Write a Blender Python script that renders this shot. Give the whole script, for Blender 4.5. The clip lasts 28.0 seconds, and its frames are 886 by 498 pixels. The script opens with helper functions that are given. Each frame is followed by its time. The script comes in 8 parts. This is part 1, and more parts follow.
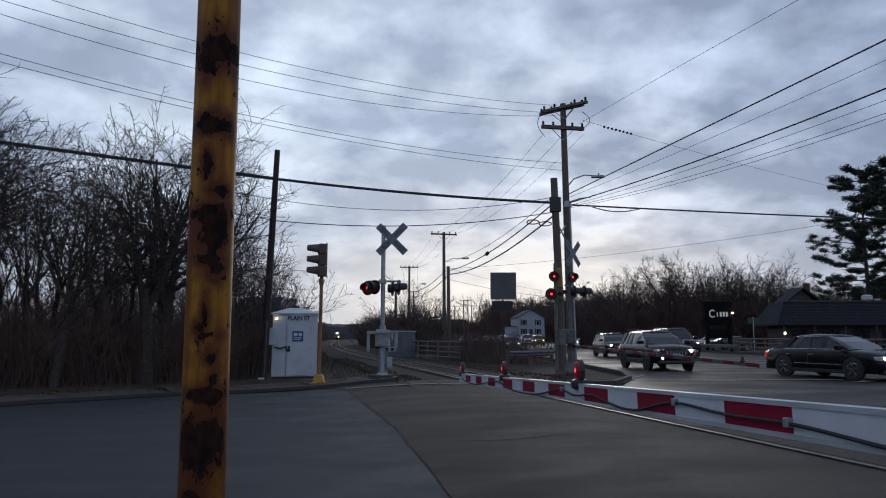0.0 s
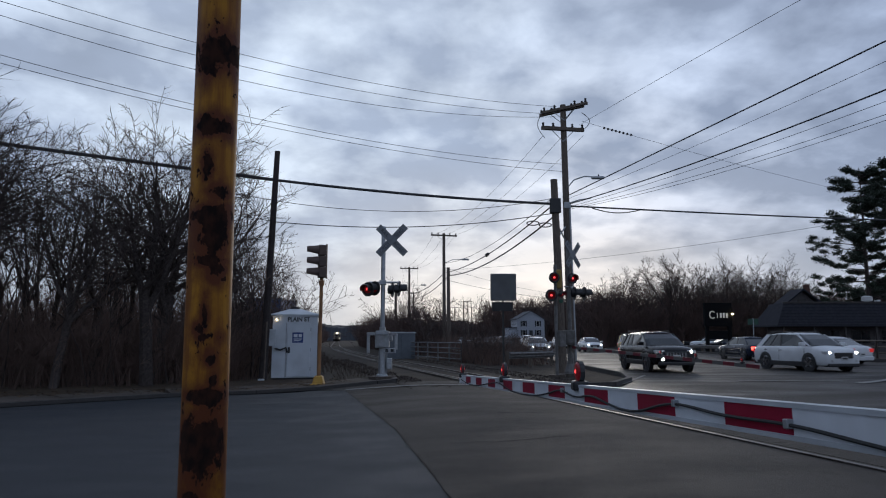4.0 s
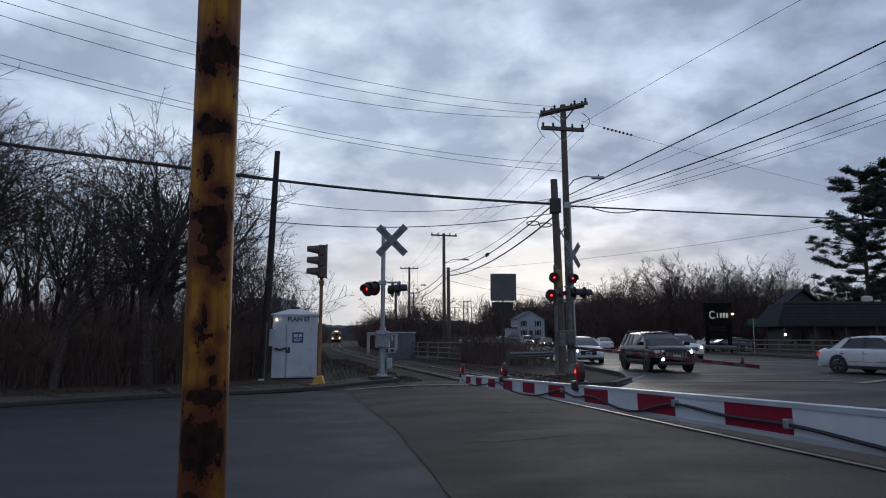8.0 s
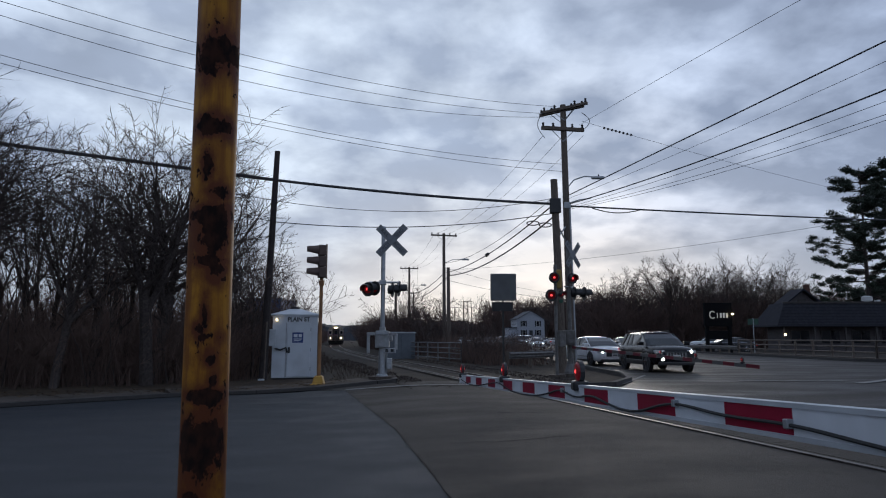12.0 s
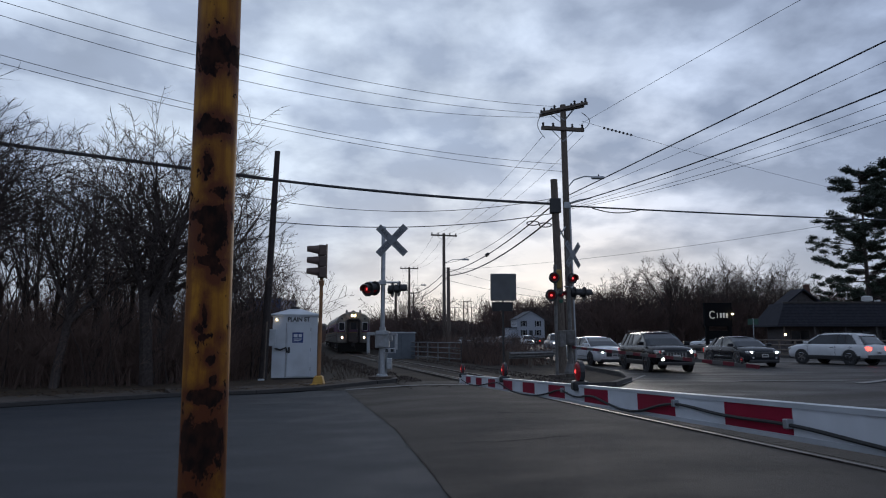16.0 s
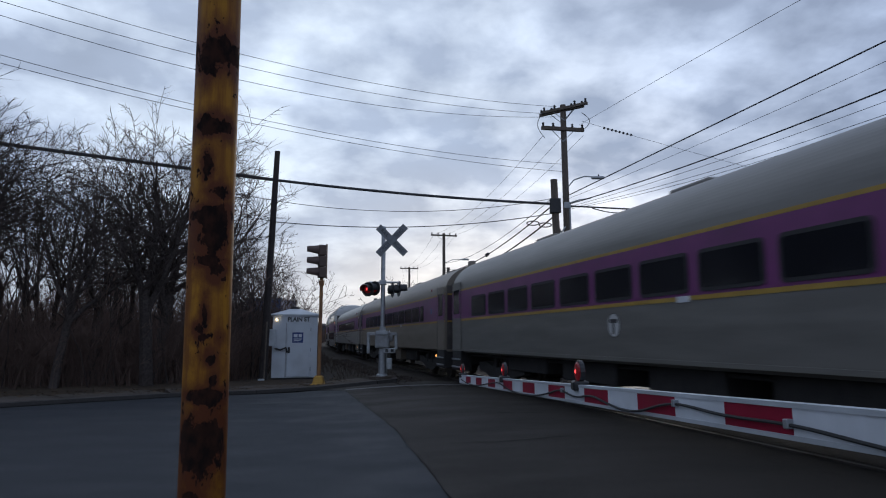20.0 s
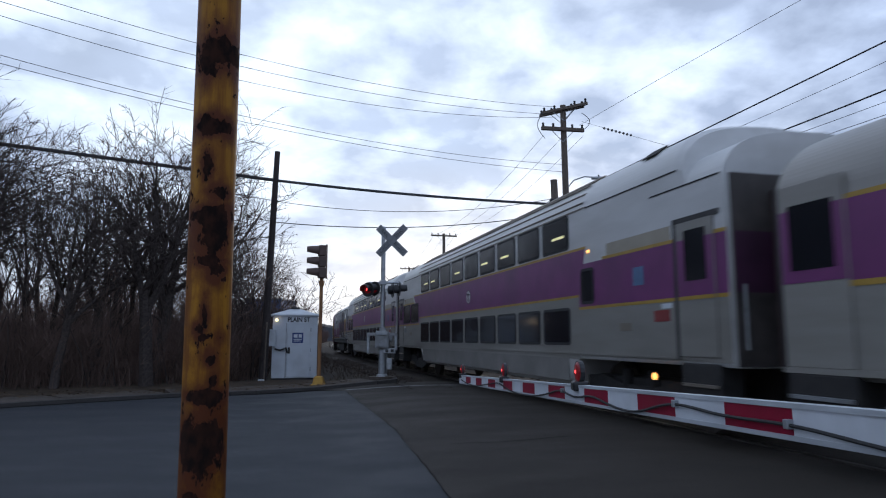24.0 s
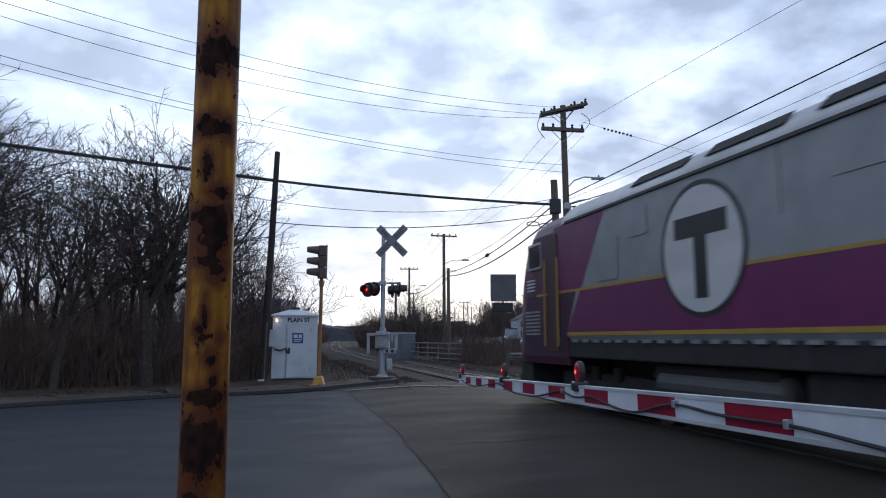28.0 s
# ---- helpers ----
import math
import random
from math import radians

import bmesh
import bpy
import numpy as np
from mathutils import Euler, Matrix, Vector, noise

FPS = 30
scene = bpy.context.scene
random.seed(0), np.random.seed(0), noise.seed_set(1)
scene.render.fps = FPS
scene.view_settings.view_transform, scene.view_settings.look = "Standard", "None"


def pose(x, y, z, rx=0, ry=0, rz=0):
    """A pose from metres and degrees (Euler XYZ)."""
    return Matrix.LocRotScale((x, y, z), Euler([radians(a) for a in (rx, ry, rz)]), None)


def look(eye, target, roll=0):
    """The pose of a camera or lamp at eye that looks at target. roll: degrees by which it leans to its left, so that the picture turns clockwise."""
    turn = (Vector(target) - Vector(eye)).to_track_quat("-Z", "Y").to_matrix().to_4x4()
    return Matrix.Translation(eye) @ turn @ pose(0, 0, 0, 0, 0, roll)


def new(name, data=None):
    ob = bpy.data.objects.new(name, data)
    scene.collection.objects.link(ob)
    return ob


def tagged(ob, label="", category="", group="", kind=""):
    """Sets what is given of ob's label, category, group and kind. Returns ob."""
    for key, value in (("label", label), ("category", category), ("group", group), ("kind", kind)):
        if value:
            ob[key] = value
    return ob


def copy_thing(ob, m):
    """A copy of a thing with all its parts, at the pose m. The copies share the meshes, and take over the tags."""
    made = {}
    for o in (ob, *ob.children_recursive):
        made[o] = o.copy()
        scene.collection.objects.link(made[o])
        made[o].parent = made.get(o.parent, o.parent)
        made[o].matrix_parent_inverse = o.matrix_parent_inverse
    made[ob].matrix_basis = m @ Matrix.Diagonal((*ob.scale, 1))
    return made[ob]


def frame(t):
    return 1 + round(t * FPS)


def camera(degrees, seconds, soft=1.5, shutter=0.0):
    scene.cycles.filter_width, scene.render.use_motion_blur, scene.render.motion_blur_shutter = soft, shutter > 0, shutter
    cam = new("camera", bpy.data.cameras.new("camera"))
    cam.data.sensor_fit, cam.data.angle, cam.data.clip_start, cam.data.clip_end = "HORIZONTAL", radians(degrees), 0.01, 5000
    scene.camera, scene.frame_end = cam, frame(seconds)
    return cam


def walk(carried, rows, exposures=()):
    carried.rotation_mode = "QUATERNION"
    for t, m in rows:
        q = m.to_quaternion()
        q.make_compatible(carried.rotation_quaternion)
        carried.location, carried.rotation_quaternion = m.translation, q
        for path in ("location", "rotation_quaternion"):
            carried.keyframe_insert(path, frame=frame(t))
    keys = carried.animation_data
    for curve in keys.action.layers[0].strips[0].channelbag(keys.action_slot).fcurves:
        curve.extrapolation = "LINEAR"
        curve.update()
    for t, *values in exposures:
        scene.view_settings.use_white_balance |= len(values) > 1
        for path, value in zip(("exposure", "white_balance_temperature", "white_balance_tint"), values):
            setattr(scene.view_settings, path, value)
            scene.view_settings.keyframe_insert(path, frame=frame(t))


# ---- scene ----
# ================= camera =================
cam = camera(66.3, 28.0, soft=1.1, shutter=0.28)
EYE_Z = 1.6


def tilt_pose(deg):
    return pose(0, 0, EYE_Z, 90 + deg, 0, 0)


walk(cam, [(0.0, tilt_pose(7.40)), (1.0, tilt_pose(7.45)), (2.5, tilt_pose(7.50)), (12.0, tilt_pose(7.50)),
           (23.5, tilt_pose(7.50)), (24.5, tilt_pose(7.55)), (28.0, tilt_pose(7.55))],
     exposures=[(0.0, 0.0), (18.8, 0.0), (20.0, 0.16), (21.0, 0.37), (22.5, 0.50), (24.5, 0.62), (28.0, 0.64)])

# ================= world and sun =================
SUN_ELEV, SUN_ROT = radians(9), radians(12)
world = bpy.data.worlds.new("dusk_sky")
scene.world = world
world.use_nodes = True
wn, wl = world.node_tree.nodes, world.node_tree.links
wn.clear()


def wnode(kind, **props):
    n = wn.new(kind)
    for k, v in props.items():
        if k == "operation":
            n.operation = v
        elif k == "data_type":
            n.data_type = v
        elif k == "blend_type":
            n.blend_type = v
    return n


def wmath(op, a, b=None):
    n = wnode("ShaderNodeMath", operation=op)
    for i, v in enumerate((a, b)):
        if v is None:
            continue
        if isinstance(v, (int, float)):
            n.inputs[i].default_value = v
        else:
            wl.new(v, n.inputs[i])
    return n.outputs[0]


def wmix(fac, a, b):
    n = wnode("ShaderNodeMix", data_type="RGBA")
    for sock, v in ((n.inputs[0], fac), (n.inputs[6], a), (n.inputs[7], b)):
        if isinstance(v, (int, float)):
            sock.default_value = v
        elif isinstance(v, tuple):
            sock.default_value = (*v, 1)
        else:
            wl.new(v, sock)
    return n.outputs[2]


def wramp(fac, stops):
    n = wnode("ShaderNodeValToRGB")
    els = n.color_ramp.elements
    while len(els) < len(stops):
        els.new(0.5)
    for e, (p, v) in zip(els, stops):
        e.position, e.color = p, (v, v, v, 1)
    wl.new(fac, n.inputs[0])
    return n.outputs[0]


tc = wnode("ShaderNodeTexCoord")
sep = wnode("ShaderNodeSeparateXYZ")
wl.new(tc.outputs["Generated"], sep.inputs[0])
dx, dy, dz = sep.outputs
up = wmath("MAXIMUM", dz, 0.0)
den = wmath("ADD", up, 0.30)
comb = wnode("ShaderNodeCombineXYZ")
wl.new(wmath("DIVIDE", dx, den), comb.inputs[0])
wl.new(wmath("DIVIDE", dy, den), comb.inputs[1])


def cloud_noise(scale, detail, rough, offset, distortion=0.0):
    m = wnode("ShaderNodeMapping")
    m.inputs["Location"].default_value = offset
    wl.new(comb.outputs[0], m.inputs[0])
    n = wnode("ShaderNodeTexNoise")
    n.inputs["Scale"].default_value = scale
    n.inputs["Detail"].default_value = detail
    n.inputs["Roughness"].default_value = rough
    n.inputs["Distortion"].default_value = distortion
    wl.new(m.outputs[0], n.inputs[0])
    return n.outputs[0]


big = cloud_noise(1.5, 4, 0.5, (0.6, 1.9, 0))
fine = cloud_noise(5.0, 9, 0.52, (7.7, 2.2, 0), 0.1)
mixn = wmath("ADD", wmath("MULTIPLY", big, 0.5), wmath("MULTIPLY", fine, 0.5))
cover = wramp(mixn, [(0.41, 0.0), (0.48, 0.5), (0.56, 1.0)])
nish = wnode("ShaderNodeTexSky")
nish.sky_type = "NISHITA"
nish.sun_disc = False
nish.sun_elevation, nish.sun_rotation = SUN_ELEV, SUN_ROT
nscale = wnode("ShaderNodeMix", data_type="RGBA", blend_type="MULTIPLY")
nscale.inputs[0].default_value = 1.0
wl.new(nish.outputs[0], nscale.inputs[6])
nscale.inputs[7].default_value = (0.10, 0.10, 0.10, 1)
# glow of the low sun behind the cloud deck
glow_dir = Vector((-0.22, 0.94, 0.26)).normalized()
dot = wnode("ShaderNodeVectorMath", operation="DOT_PRODUCT")
wl.new(tc.outputs["Generated"], dot.inputs[0])
dot.inputs[1].default_value = glow_dir
glow = wramp(dot.outputs["Value"], [(0.66, 0.0), (0.88, 0.45), (0.985, 1.0)])
thin = wmix(glow, (0.49, 0.605, 0.845), (0.75, 0.865, 1.03))
thin = wmix(0.06, thin, nscale.outputs[2])
thick = wmix(glow, (0.255, 0.318, 0.455), (0.395, 0.475, 0.625))
deck0 = wmix(cover, thin, thick)
tone = wmath("MULTIPLY_ADD", cloud_noise(2.6, 7, 0.52, (1.7, 5.2, 0), 0.15), 0.70)
tone.node.inputs[2].default_value = 0.65
vary = wnode("ShaderNodeMix", data_type="RGBA", blend_type="MULTIPLY")
vary.inputs[0].default_value = 1.0
wl.new(deck0, vary.inputs[6])
wl.new(tone, vary.inputs[7])
deck = vary.outputs[2]
# pale cream band low over the horizon
dot2 = wnode("ShaderNodeVectorMath", operation="DOT_PRODUCT")
wl.new(tc.outputs["Generated"], dot2.inputs[0])
dot2.inputs[1].default_value = Vector((0.10, 0.985, 0.12)).normalized()
glow2 = wramp(dot2.outputs["Value"], [(0.90, 0.0), (0.965, 0.45), (0.992, 1.0)])
low = wramp(up, [(0.0, 1.0), (0.06, 0.8), (0.16, 0.22), (0.28, 0.0)])
band = wmix(glow2, (0.46, 0.50, 0.57), (1.10, 0.99, 0.86))
sky = wmix(wmath("MULTIPLY", low, 0.85), deck, band)
bg = wnode("ShaderNodeBackground")
wl.new(sky, bg.inputs[0])
bg.inputs[1].default_value = 1.0
wout = wnode("ShaderNodeOutputWorld")
wl.new(bg.outputs[0], wout.inputs[0])

sun = new("sun", bpy.data.lights.new("sun", "SUN"))
sun.data.energy, sun.data.angle, sun.data.color = 0.5, radians(14), (1.0, 0.93, 0.85)
sun.matrix_basis = look((math.sin(SUN_ROT) * 100, math.cos(SUN_ROT) * 100, math.tan(SUN_ELEV) * 100), (0, 0, 0))

# ================= materials =================
MATS = {}


def mat(name, c1, c2=None, scale=4.0, rough=0.6, metal=0.0, bump=0.0, bscale=40.0, emit=None, power=0.0,
        grime=None, gscale=0.8, gfac=0.35, stretch=(1, 1, 1), per_object=0.0, spec=0.5, rvar=0.0):
    """Two-scale procedural surface: grain of c1 and c2, stains of grime, fine relief."""
    if name in MATS:
        return MATS[name]
    if rough >= 0.9 and spec == 0.5:
        spec = 0.12
    m = bpy.data.materials.new(name)
    m.use_nodes = True
    N, L = m.node_tree.nodes, m.node_tree.links
    b = N["Principled BSDF"]
    b.inputs["Roughness"].default_value = rough
    b.inputs["Metallic"].default_value = metal
    b.inputs["Specular IOR Level"].default_value = spec
    c2 = c2 or tuple(v * 0.82 for v in c1)
    co = N.new("ShaderNodeTexCoord")
    mp = N.new("ShaderNodeMapping")
    mp.inputs["Scale"].default_value = stretch
    L.new(co.outputs["Object"], mp.inputs[0])
    n1 = N.new("ShaderNodeTexNoise")
    n1.inputs["Scale"].default_value, n1.inputs["Detail"].default_value = scale, 6
    L.new(mp.outputs[0], n1.inputs[0])
    r = N.new("ShaderNodeMapRange")
    r.inputs[1].default_value, r.inputs[2].default_value = 0.35, 0.65
    L.new(n1.outputs[0], r.inputs[0])
    mx = N.new("ShaderNodeMix")
    mx.data_type = "RGBA"
    L.new(r.outputs[0], mx.inputs[0])
    mx.inputs[6].default_value, mx.inputs[7].default_value = (*c1, 1), (*c2, 1)
    col = mx.outputs[2]
    n2 = N.new("ShaderNodeTexNoise")
    n2.inputs["Scale"].default_value, n2.inputs["Detail"].default_value = gscale, 5
    L.new(mp.outputs[0], n2.inputs[0])
    r2 = N.new("ShaderNodeMapRange")
    r2.inputs[1].default_value, r2.inputs[2].default_value, r2.inputs[4].default_value = 0.45, 0.7, gfac
    L.new(n2.outputs[0], r2.inputs[0])
    m2 = N.new("ShaderNodeMix")
    m2.data_type = "RGBA"
    L.new(r2.outputs[0], m2.inputs[0])
    L.new(col, m2.inputs[6])
    m2.inputs[7].default_value = (*(grime or tuple(v * 0.6 for v in c1)), 1)
    col = m2.outputs[2]
    if per_object:
        oi = N.new("ShaderNodeObjectInfo")
        hs = N.new("ShaderNodeHueSaturation")
        pr = N.new("ShaderNodeMapRange")
        pr.inputs[3].default_value, pr.inputs[4].default_value = 1 - per_object, 1 + per_object
        L.new(oi.outputs["Random"], pr.inputs[0])
        L.new(pr.outputs[0], hs.inputs["Value"])
        L.new(col, hs.inputs["Color"])
        col = hs.outputs[0]
    L.new(col, b.inputs["Base Color"])
    if rvar:
        rv = N.new("ShaderNodeMapRange")
        rv.inputs[1].default_value, rv.inputs[2].default_value = 0.35, 0.65
        rv.inputs[3].default_value, rv.inputs[4].default_value = rough - rvar, rough + rvar
        L.new(n2.outputs[0], rv.inputs[0])
        L.new(rv.outputs[0], b.inputs["Roughness"])
    if bump:
        n3 = N.new("ShaderNodeTexNoise")
        n3.inputs["Scale"].default_value, n3.inputs["Detail"].default_value = bscale, 4
        L.new(mp.outputs[0], n3.inputs[0])
        bp = N.new("ShaderNodeBump")
        bp.inputs["Strength"].default_value, bp.inputs["Distance"].default_value = bump, 0.02
        L.new(n3.outputs[0], bp.inputs["Height"])
        L.new(bp.outputs[0], b.inputs["Normal"])
    if emit:
        b.inputs["Emission Color"].default_value = (*emit, 1)
        b.inputs["Emission Strength"].default_value = power
    MATS[name] = m
    return m


M_ground = mat("leaf_litter_soil", (0.040, 0.033, 0.027), (0.026, 0.021, 0.018), 3.0, 0.95, bump=0.8, bscale=9,
               grime=(0.055, 0.045, 0.034), gscale=0.5, gfac=0.6)
M_asph_dark = mat("dark_asphalt", (0.029, 0.033, 0.039), (0.019, 0.022, 0.027), 40, 0.72, bump=0.45, bscale=120,
                  grime=(0.044, 0.046, 0.050), gscale=0.9, gfac=0.3, stretch=(0.7, 1.2, 1), spec=0.3, rvar=0.08)
M_asph_old = mat("worn_asphalt", (0.042, 0.0345, 0.0275), (0.0285, 0.024, 0.0195), 40, 0.8, bump=0.45, bscale=120,
                 grime=(0.030, 0.027, 0.024), gscale=0.9, gfac=0.5, stretch=(0.6, 1.3, 1), spec=0.26, rvar=0.08)
M_asph_far = mat("damp_asphalt", (0.025, 0.021, 0.0195), (0.016, 0.014, 0.013), 30, 0.62, bump=0.3, bscale=120,
                 grime=(0.030, 0.027, 0.025), gscale=0.5, gfac=0.6, stretch=(0.6, 1.5, 1), spec=0.2, rvar=0.14)
M_paving = mat("concrete_sidewalk", (0.118, 0.098, 0.084), (0.08, 0.067, 0.058), 8, 0.9, bump=0.4, bscale=60,
               grime=(0.045, 0.038, 0.03), gscale=0.7, gfac=0.7)
M_kerb = mat("granite_kerb", (0.060, 0.055, 0.052), (0.034, 0.031, 0.030), 25, 0.85, bump=0.4, bscale=50)
M_white_line = mat("worn_road_paint", (0.24, 0.235, 0.23), (0.09, 0.088, 0.085), 12, 0.8, grime=(0.1, 0.1, 0.1), gscale=3, gfac=0.8)
M_ballast = mat("ballast_stone", (0.042, 0.032, 0.026), (0.016, 0.013, 0.011), 14, 0.95, bump=1.0, bscale=12, grime=(0.012, 0.010, 0.009), gscale=0.7, gfac=0.6)
M_rail = mat("rail_steel", (0.17, 0.155, 0.145), (0.085, 0.072, 0.062), 3, 0.5, 1.0, stretch=(1, 1, 1))
M_tie = mat("creosote_tie", (0.040, 0.032, 0.026), None, 8, 0.9, bump=0.4, per_object=0.2)
M_wood = mat("weathered_pole_wood", (0.175, 0.145, 0.122), (0.105, 0.086, 0.072), 8, 0.9, bump=0.5, bscale=20, stretch=(6, 6, 0.6))
M_galv = mat("galvanised_steel", (0.42, 0.44, 0.46), (0.32, 0.34, 0.36), 9, 0.45, 0.7, grime=(0.2, 0.2, 0.2), gscale=2, gfac=0.4)
M_alu = mat("painted_aluminium_case", (0.50, 0.53, 0.56), (0.42, 0.45, 0.48), 3, 0.5, 0.15, grime=(0.25, 0.25, 0.25), gscale=1.5, gfac=0.4)
M_wire = mat("cable_black", (0.03, 0.03, 0.035), None, 3, 0.6)
M_black = mat("black_enamel", (0.02, 0.02, 0.022), None, 5, 0.45)
M_rubber = mat("black_rubber", (0.022, 0.022, 0.023), (0.03, 0.03, 0.03), 14, 0.85)
M_red_refl = mat("red_retroreflective_sheeting", (0.26, 0.004, 0.030), (0.20, 0.004, 0.022), 5, 0.6, grime=(0.15, 0.010, 0.018), gscale=3, gfac=0.3, spec=0.25)
M_white_refl = mat("white_retroreflective_sheeting", (0.62, 0.65, 0.69), (0.52, 0.55, 0.58), 5, 0.42, grime=(0.35, 0.35, 0.35), gscale=2.2, gfac=0.4)
M_red_lit = mat("lit_red_lens", (0.12, 0.003, 0.007), None, 5, 0.35, emit=(1.0, 0.03, 0.05), power=0.03)
M_red_hot = mat("lit_red_core", (0.7, 0.1, 0.1), None, 5, 0.3, emit=(1.0, 0.06, 0.06), power=1.7)
M_red_dark = mat("unlit_red_lens", (0.22, 0.016, 0.02), None, 5, 0.25)
M_white_lit = mat("lit_headlight", (0.8, 0.8, 0.8), None, 5, 0.3, emit=(1.0, 0.70, 0.36), power=70.0)
M_amber_lit = mat("lit_amber_marker", (0.6, 0.3, 0.1), None, 5, 0.3, emit=(1.0, 0.42, 0.10), power=2.2)
M_warm_lit = mat("warm_lit_lamp", (0.8, 0.6, 0.4), None, 5, 0.3, emit=(1.0, 0.72, 0.42), power=12.0)
M_purple = mat("purple_train_paint", (0.168, 0.036, 0.140), (0.138, 0.030, 0.116), 2, 0.38, grime=(0.06, 0.03, 0.06), gscale=0.6, gfac=0.4)
M_yellow_tr = mat("yellow_train_stripe", (0.38, 0.235, 0.04), None, 4, 0.45)
M_steel_car = mat("brushed_stainless_body", (0.275, 0.262, 0.236), (0.23, 0.218, 0.195), 2.5, 0.42, 0.2,
                  grime=(0.24, 0.22, 0.20), gscale=0.5, gfac=0.55, stretch=(0.25, 1, 2))
M_steel_old = mat("dull_grey_car_body", (0.212, 0.180, 0.144), (0.174, 0.147, 0.117), 2.5, 0.5, 0.15,
                  grime=(0.17, 0.15, 0.13), gscale=0.5, gfac=0.6, stretch=(0.25, 1, 2))
M_white_car = mat("white_grey_bilevel_paint", (0.53, 0.53, 0.52), (0.46, 0.46, 0.45), 2.0, 0.42, 0.05,
                  grime=(0.36, 0.34, 0.31), gscale=0.5, gfac=0.4, stretch=(0.3, 1, 1.5))
M_under = mat("sooty_underframe", (0.024, 0.022, 0.021), (0.014, 0.013, 0.013), 6, 0.85, bump=0.3)
M_tglass = mat("tinted_train_glass", (0.012, 0.013, 0.017), None, 2, 0.12, spec=0.4)
M_end = mat("sooty_end_sheet", (0.085, 0.074, 0.068), (0.055, 0.047, 0.044), 3, 0.7, grime=(0.03, 0.026, 0.024), gscale=1.2, gfac=0.6)
M_end_plum = mat("sooty_end_plum", (0.070, 0.020, 0.055), (0.045, 0.014, 0.036), 3, 0.6)
M_vest = mat("brown_vestibule", (0.06, 0.03, 0.028), None, 3, 0.6)
M_bark = mat("grey_bark", (0.085, 0.070, 0.064), (0.050, 0.041, 0.038), 10, 0.95, bump=0.5, bscale=25, per_object=0.25)
M_brush = mat("brown_brush", (0.175, 0.120, 0.100), (0.100, 0.069, 0.058), 0.7, 0.95)
M_brush_far = mat("dark_far_brush", (0.128, 0.086, 0.074), (0.078, 0.053, 0.046), 0.3, 0.95)
# sign white with the shade on the turned-away crossbuck put into its colour
M_crossbuck = mat("shade_dulled_white", (0.20, 0.21, 0.225), (0.15, 0.16, 0.17), 6, 0.6, grime=(0.10, 0.10, 0.10), gscale=2, gfac=0.5)
M_tar = mat("tar_seam", (0.008, 0.008, 0.009), None, 8, 0.98, spec=0.05)
M_twig = mat("bare_twigs", (0.095, 0.076, 0.070), (0.062, 0.049, 0.045), 3, 0.95, per_object=0.25)
M_needle = mat("pine_needles", (0.034, 0.050, 0.032), (0.022, 0.032, 0.022), 1.5, 0.8)


# ================= mesh helpers =================
def mesh_obj(name, verts, faces, material, parent=None, label="", smooth=False):
    me = bpy.data.meshes.new(name)
    me.from_pydata([tuple(v) for v in verts], [], faces)
    me.materials.append(material)
    if smooth:
        me.polygons.foreach_set("use_smooth", [True] * len(me.polygons))
    ob = new(name, me)
    if parent is not None:
        ob.parent = parent
    if label:
        ob["label"] = label
    return ob


def part(name, bm, material, parent, label="", smooth=False):
    bmesh.ops.recalc_face_normals(bm, faces=bm.faces[:])
    me = bpy.data.meshes.new(name)
    bm.to_mesh(me)
    bm.free()
    me.materials.append(material)
    if smooth:
        me.polygons.foreach_set("use_smooth", [True] * len(me.polygons))
    ob = new(name, me)
    ob.parent = parent
    if label:
        ob["label"] = label
    return ob


def thing(name, label, category, group="", kind="", m=None):
    ob = new(name)
    ob.empty_display_size = 0.2
    if m is not None:
        ob.matrix_basis = m
    return tagged(ob, label, category, group, kind)


def box(x0, y0, z0, x1, y1, z1, bevel=0.0, bm=None, m=None):
    bm = bm or bmesh.new()
    vs = [bm.verts.new((x, y, z)) for z in (z0, z1) for y in (y0, y1) for x in (x0, x1)]
    fs = [bm.faces.new([vs[i] for i in q]) for q in
          ((0, 2, 3, 1), (4, 5, 7, 6), (0, 1, 5, 4), (2, 6, 7, 3), (0, 4, 6, 2), (1, 3, 7, 5))]
    if bevel:
        es = list({e for f in fs for e in f.edges})
        bmesh.ops.bevel(bm, geom=es, offset=bevel, segments=2, profile=0.5, affect="EDGES")
    if m is not None:
        bmesh.ops.transform(bm, matrix=m, verts=vs if not bevel else bm.verts[:])
    return bm


def tube(p0, p1, r0, r1=None, n=10, bm=None, caps=True):
    bm = bm or bmesh.new()
    r1 = r0 if r1 is None else r1
    p0, p1 = Vector(p0), Vector(p1)
    q = (p1 - p0).to_track_quat("Z", "Y")
    rings = []
    for p, r in ((p0, r0), (p1, r1)):
        rings.append([bm.verts.new(p + q @ Vector((r * math.cos(2 * math.pi * i / n), r * math.sin(2 * math.pi * i / n), 0))) for i in range(n)])
    for i in range(n):
        bm.faces.new((rings[0][i], rings[0][(i + 1) % n], rings[1][(i + 1) % n], rings[1][i]))
    if caps:
        bm.faces.new(rings[0][::-1])
        bm.faces.new(rings[1])
    return bm


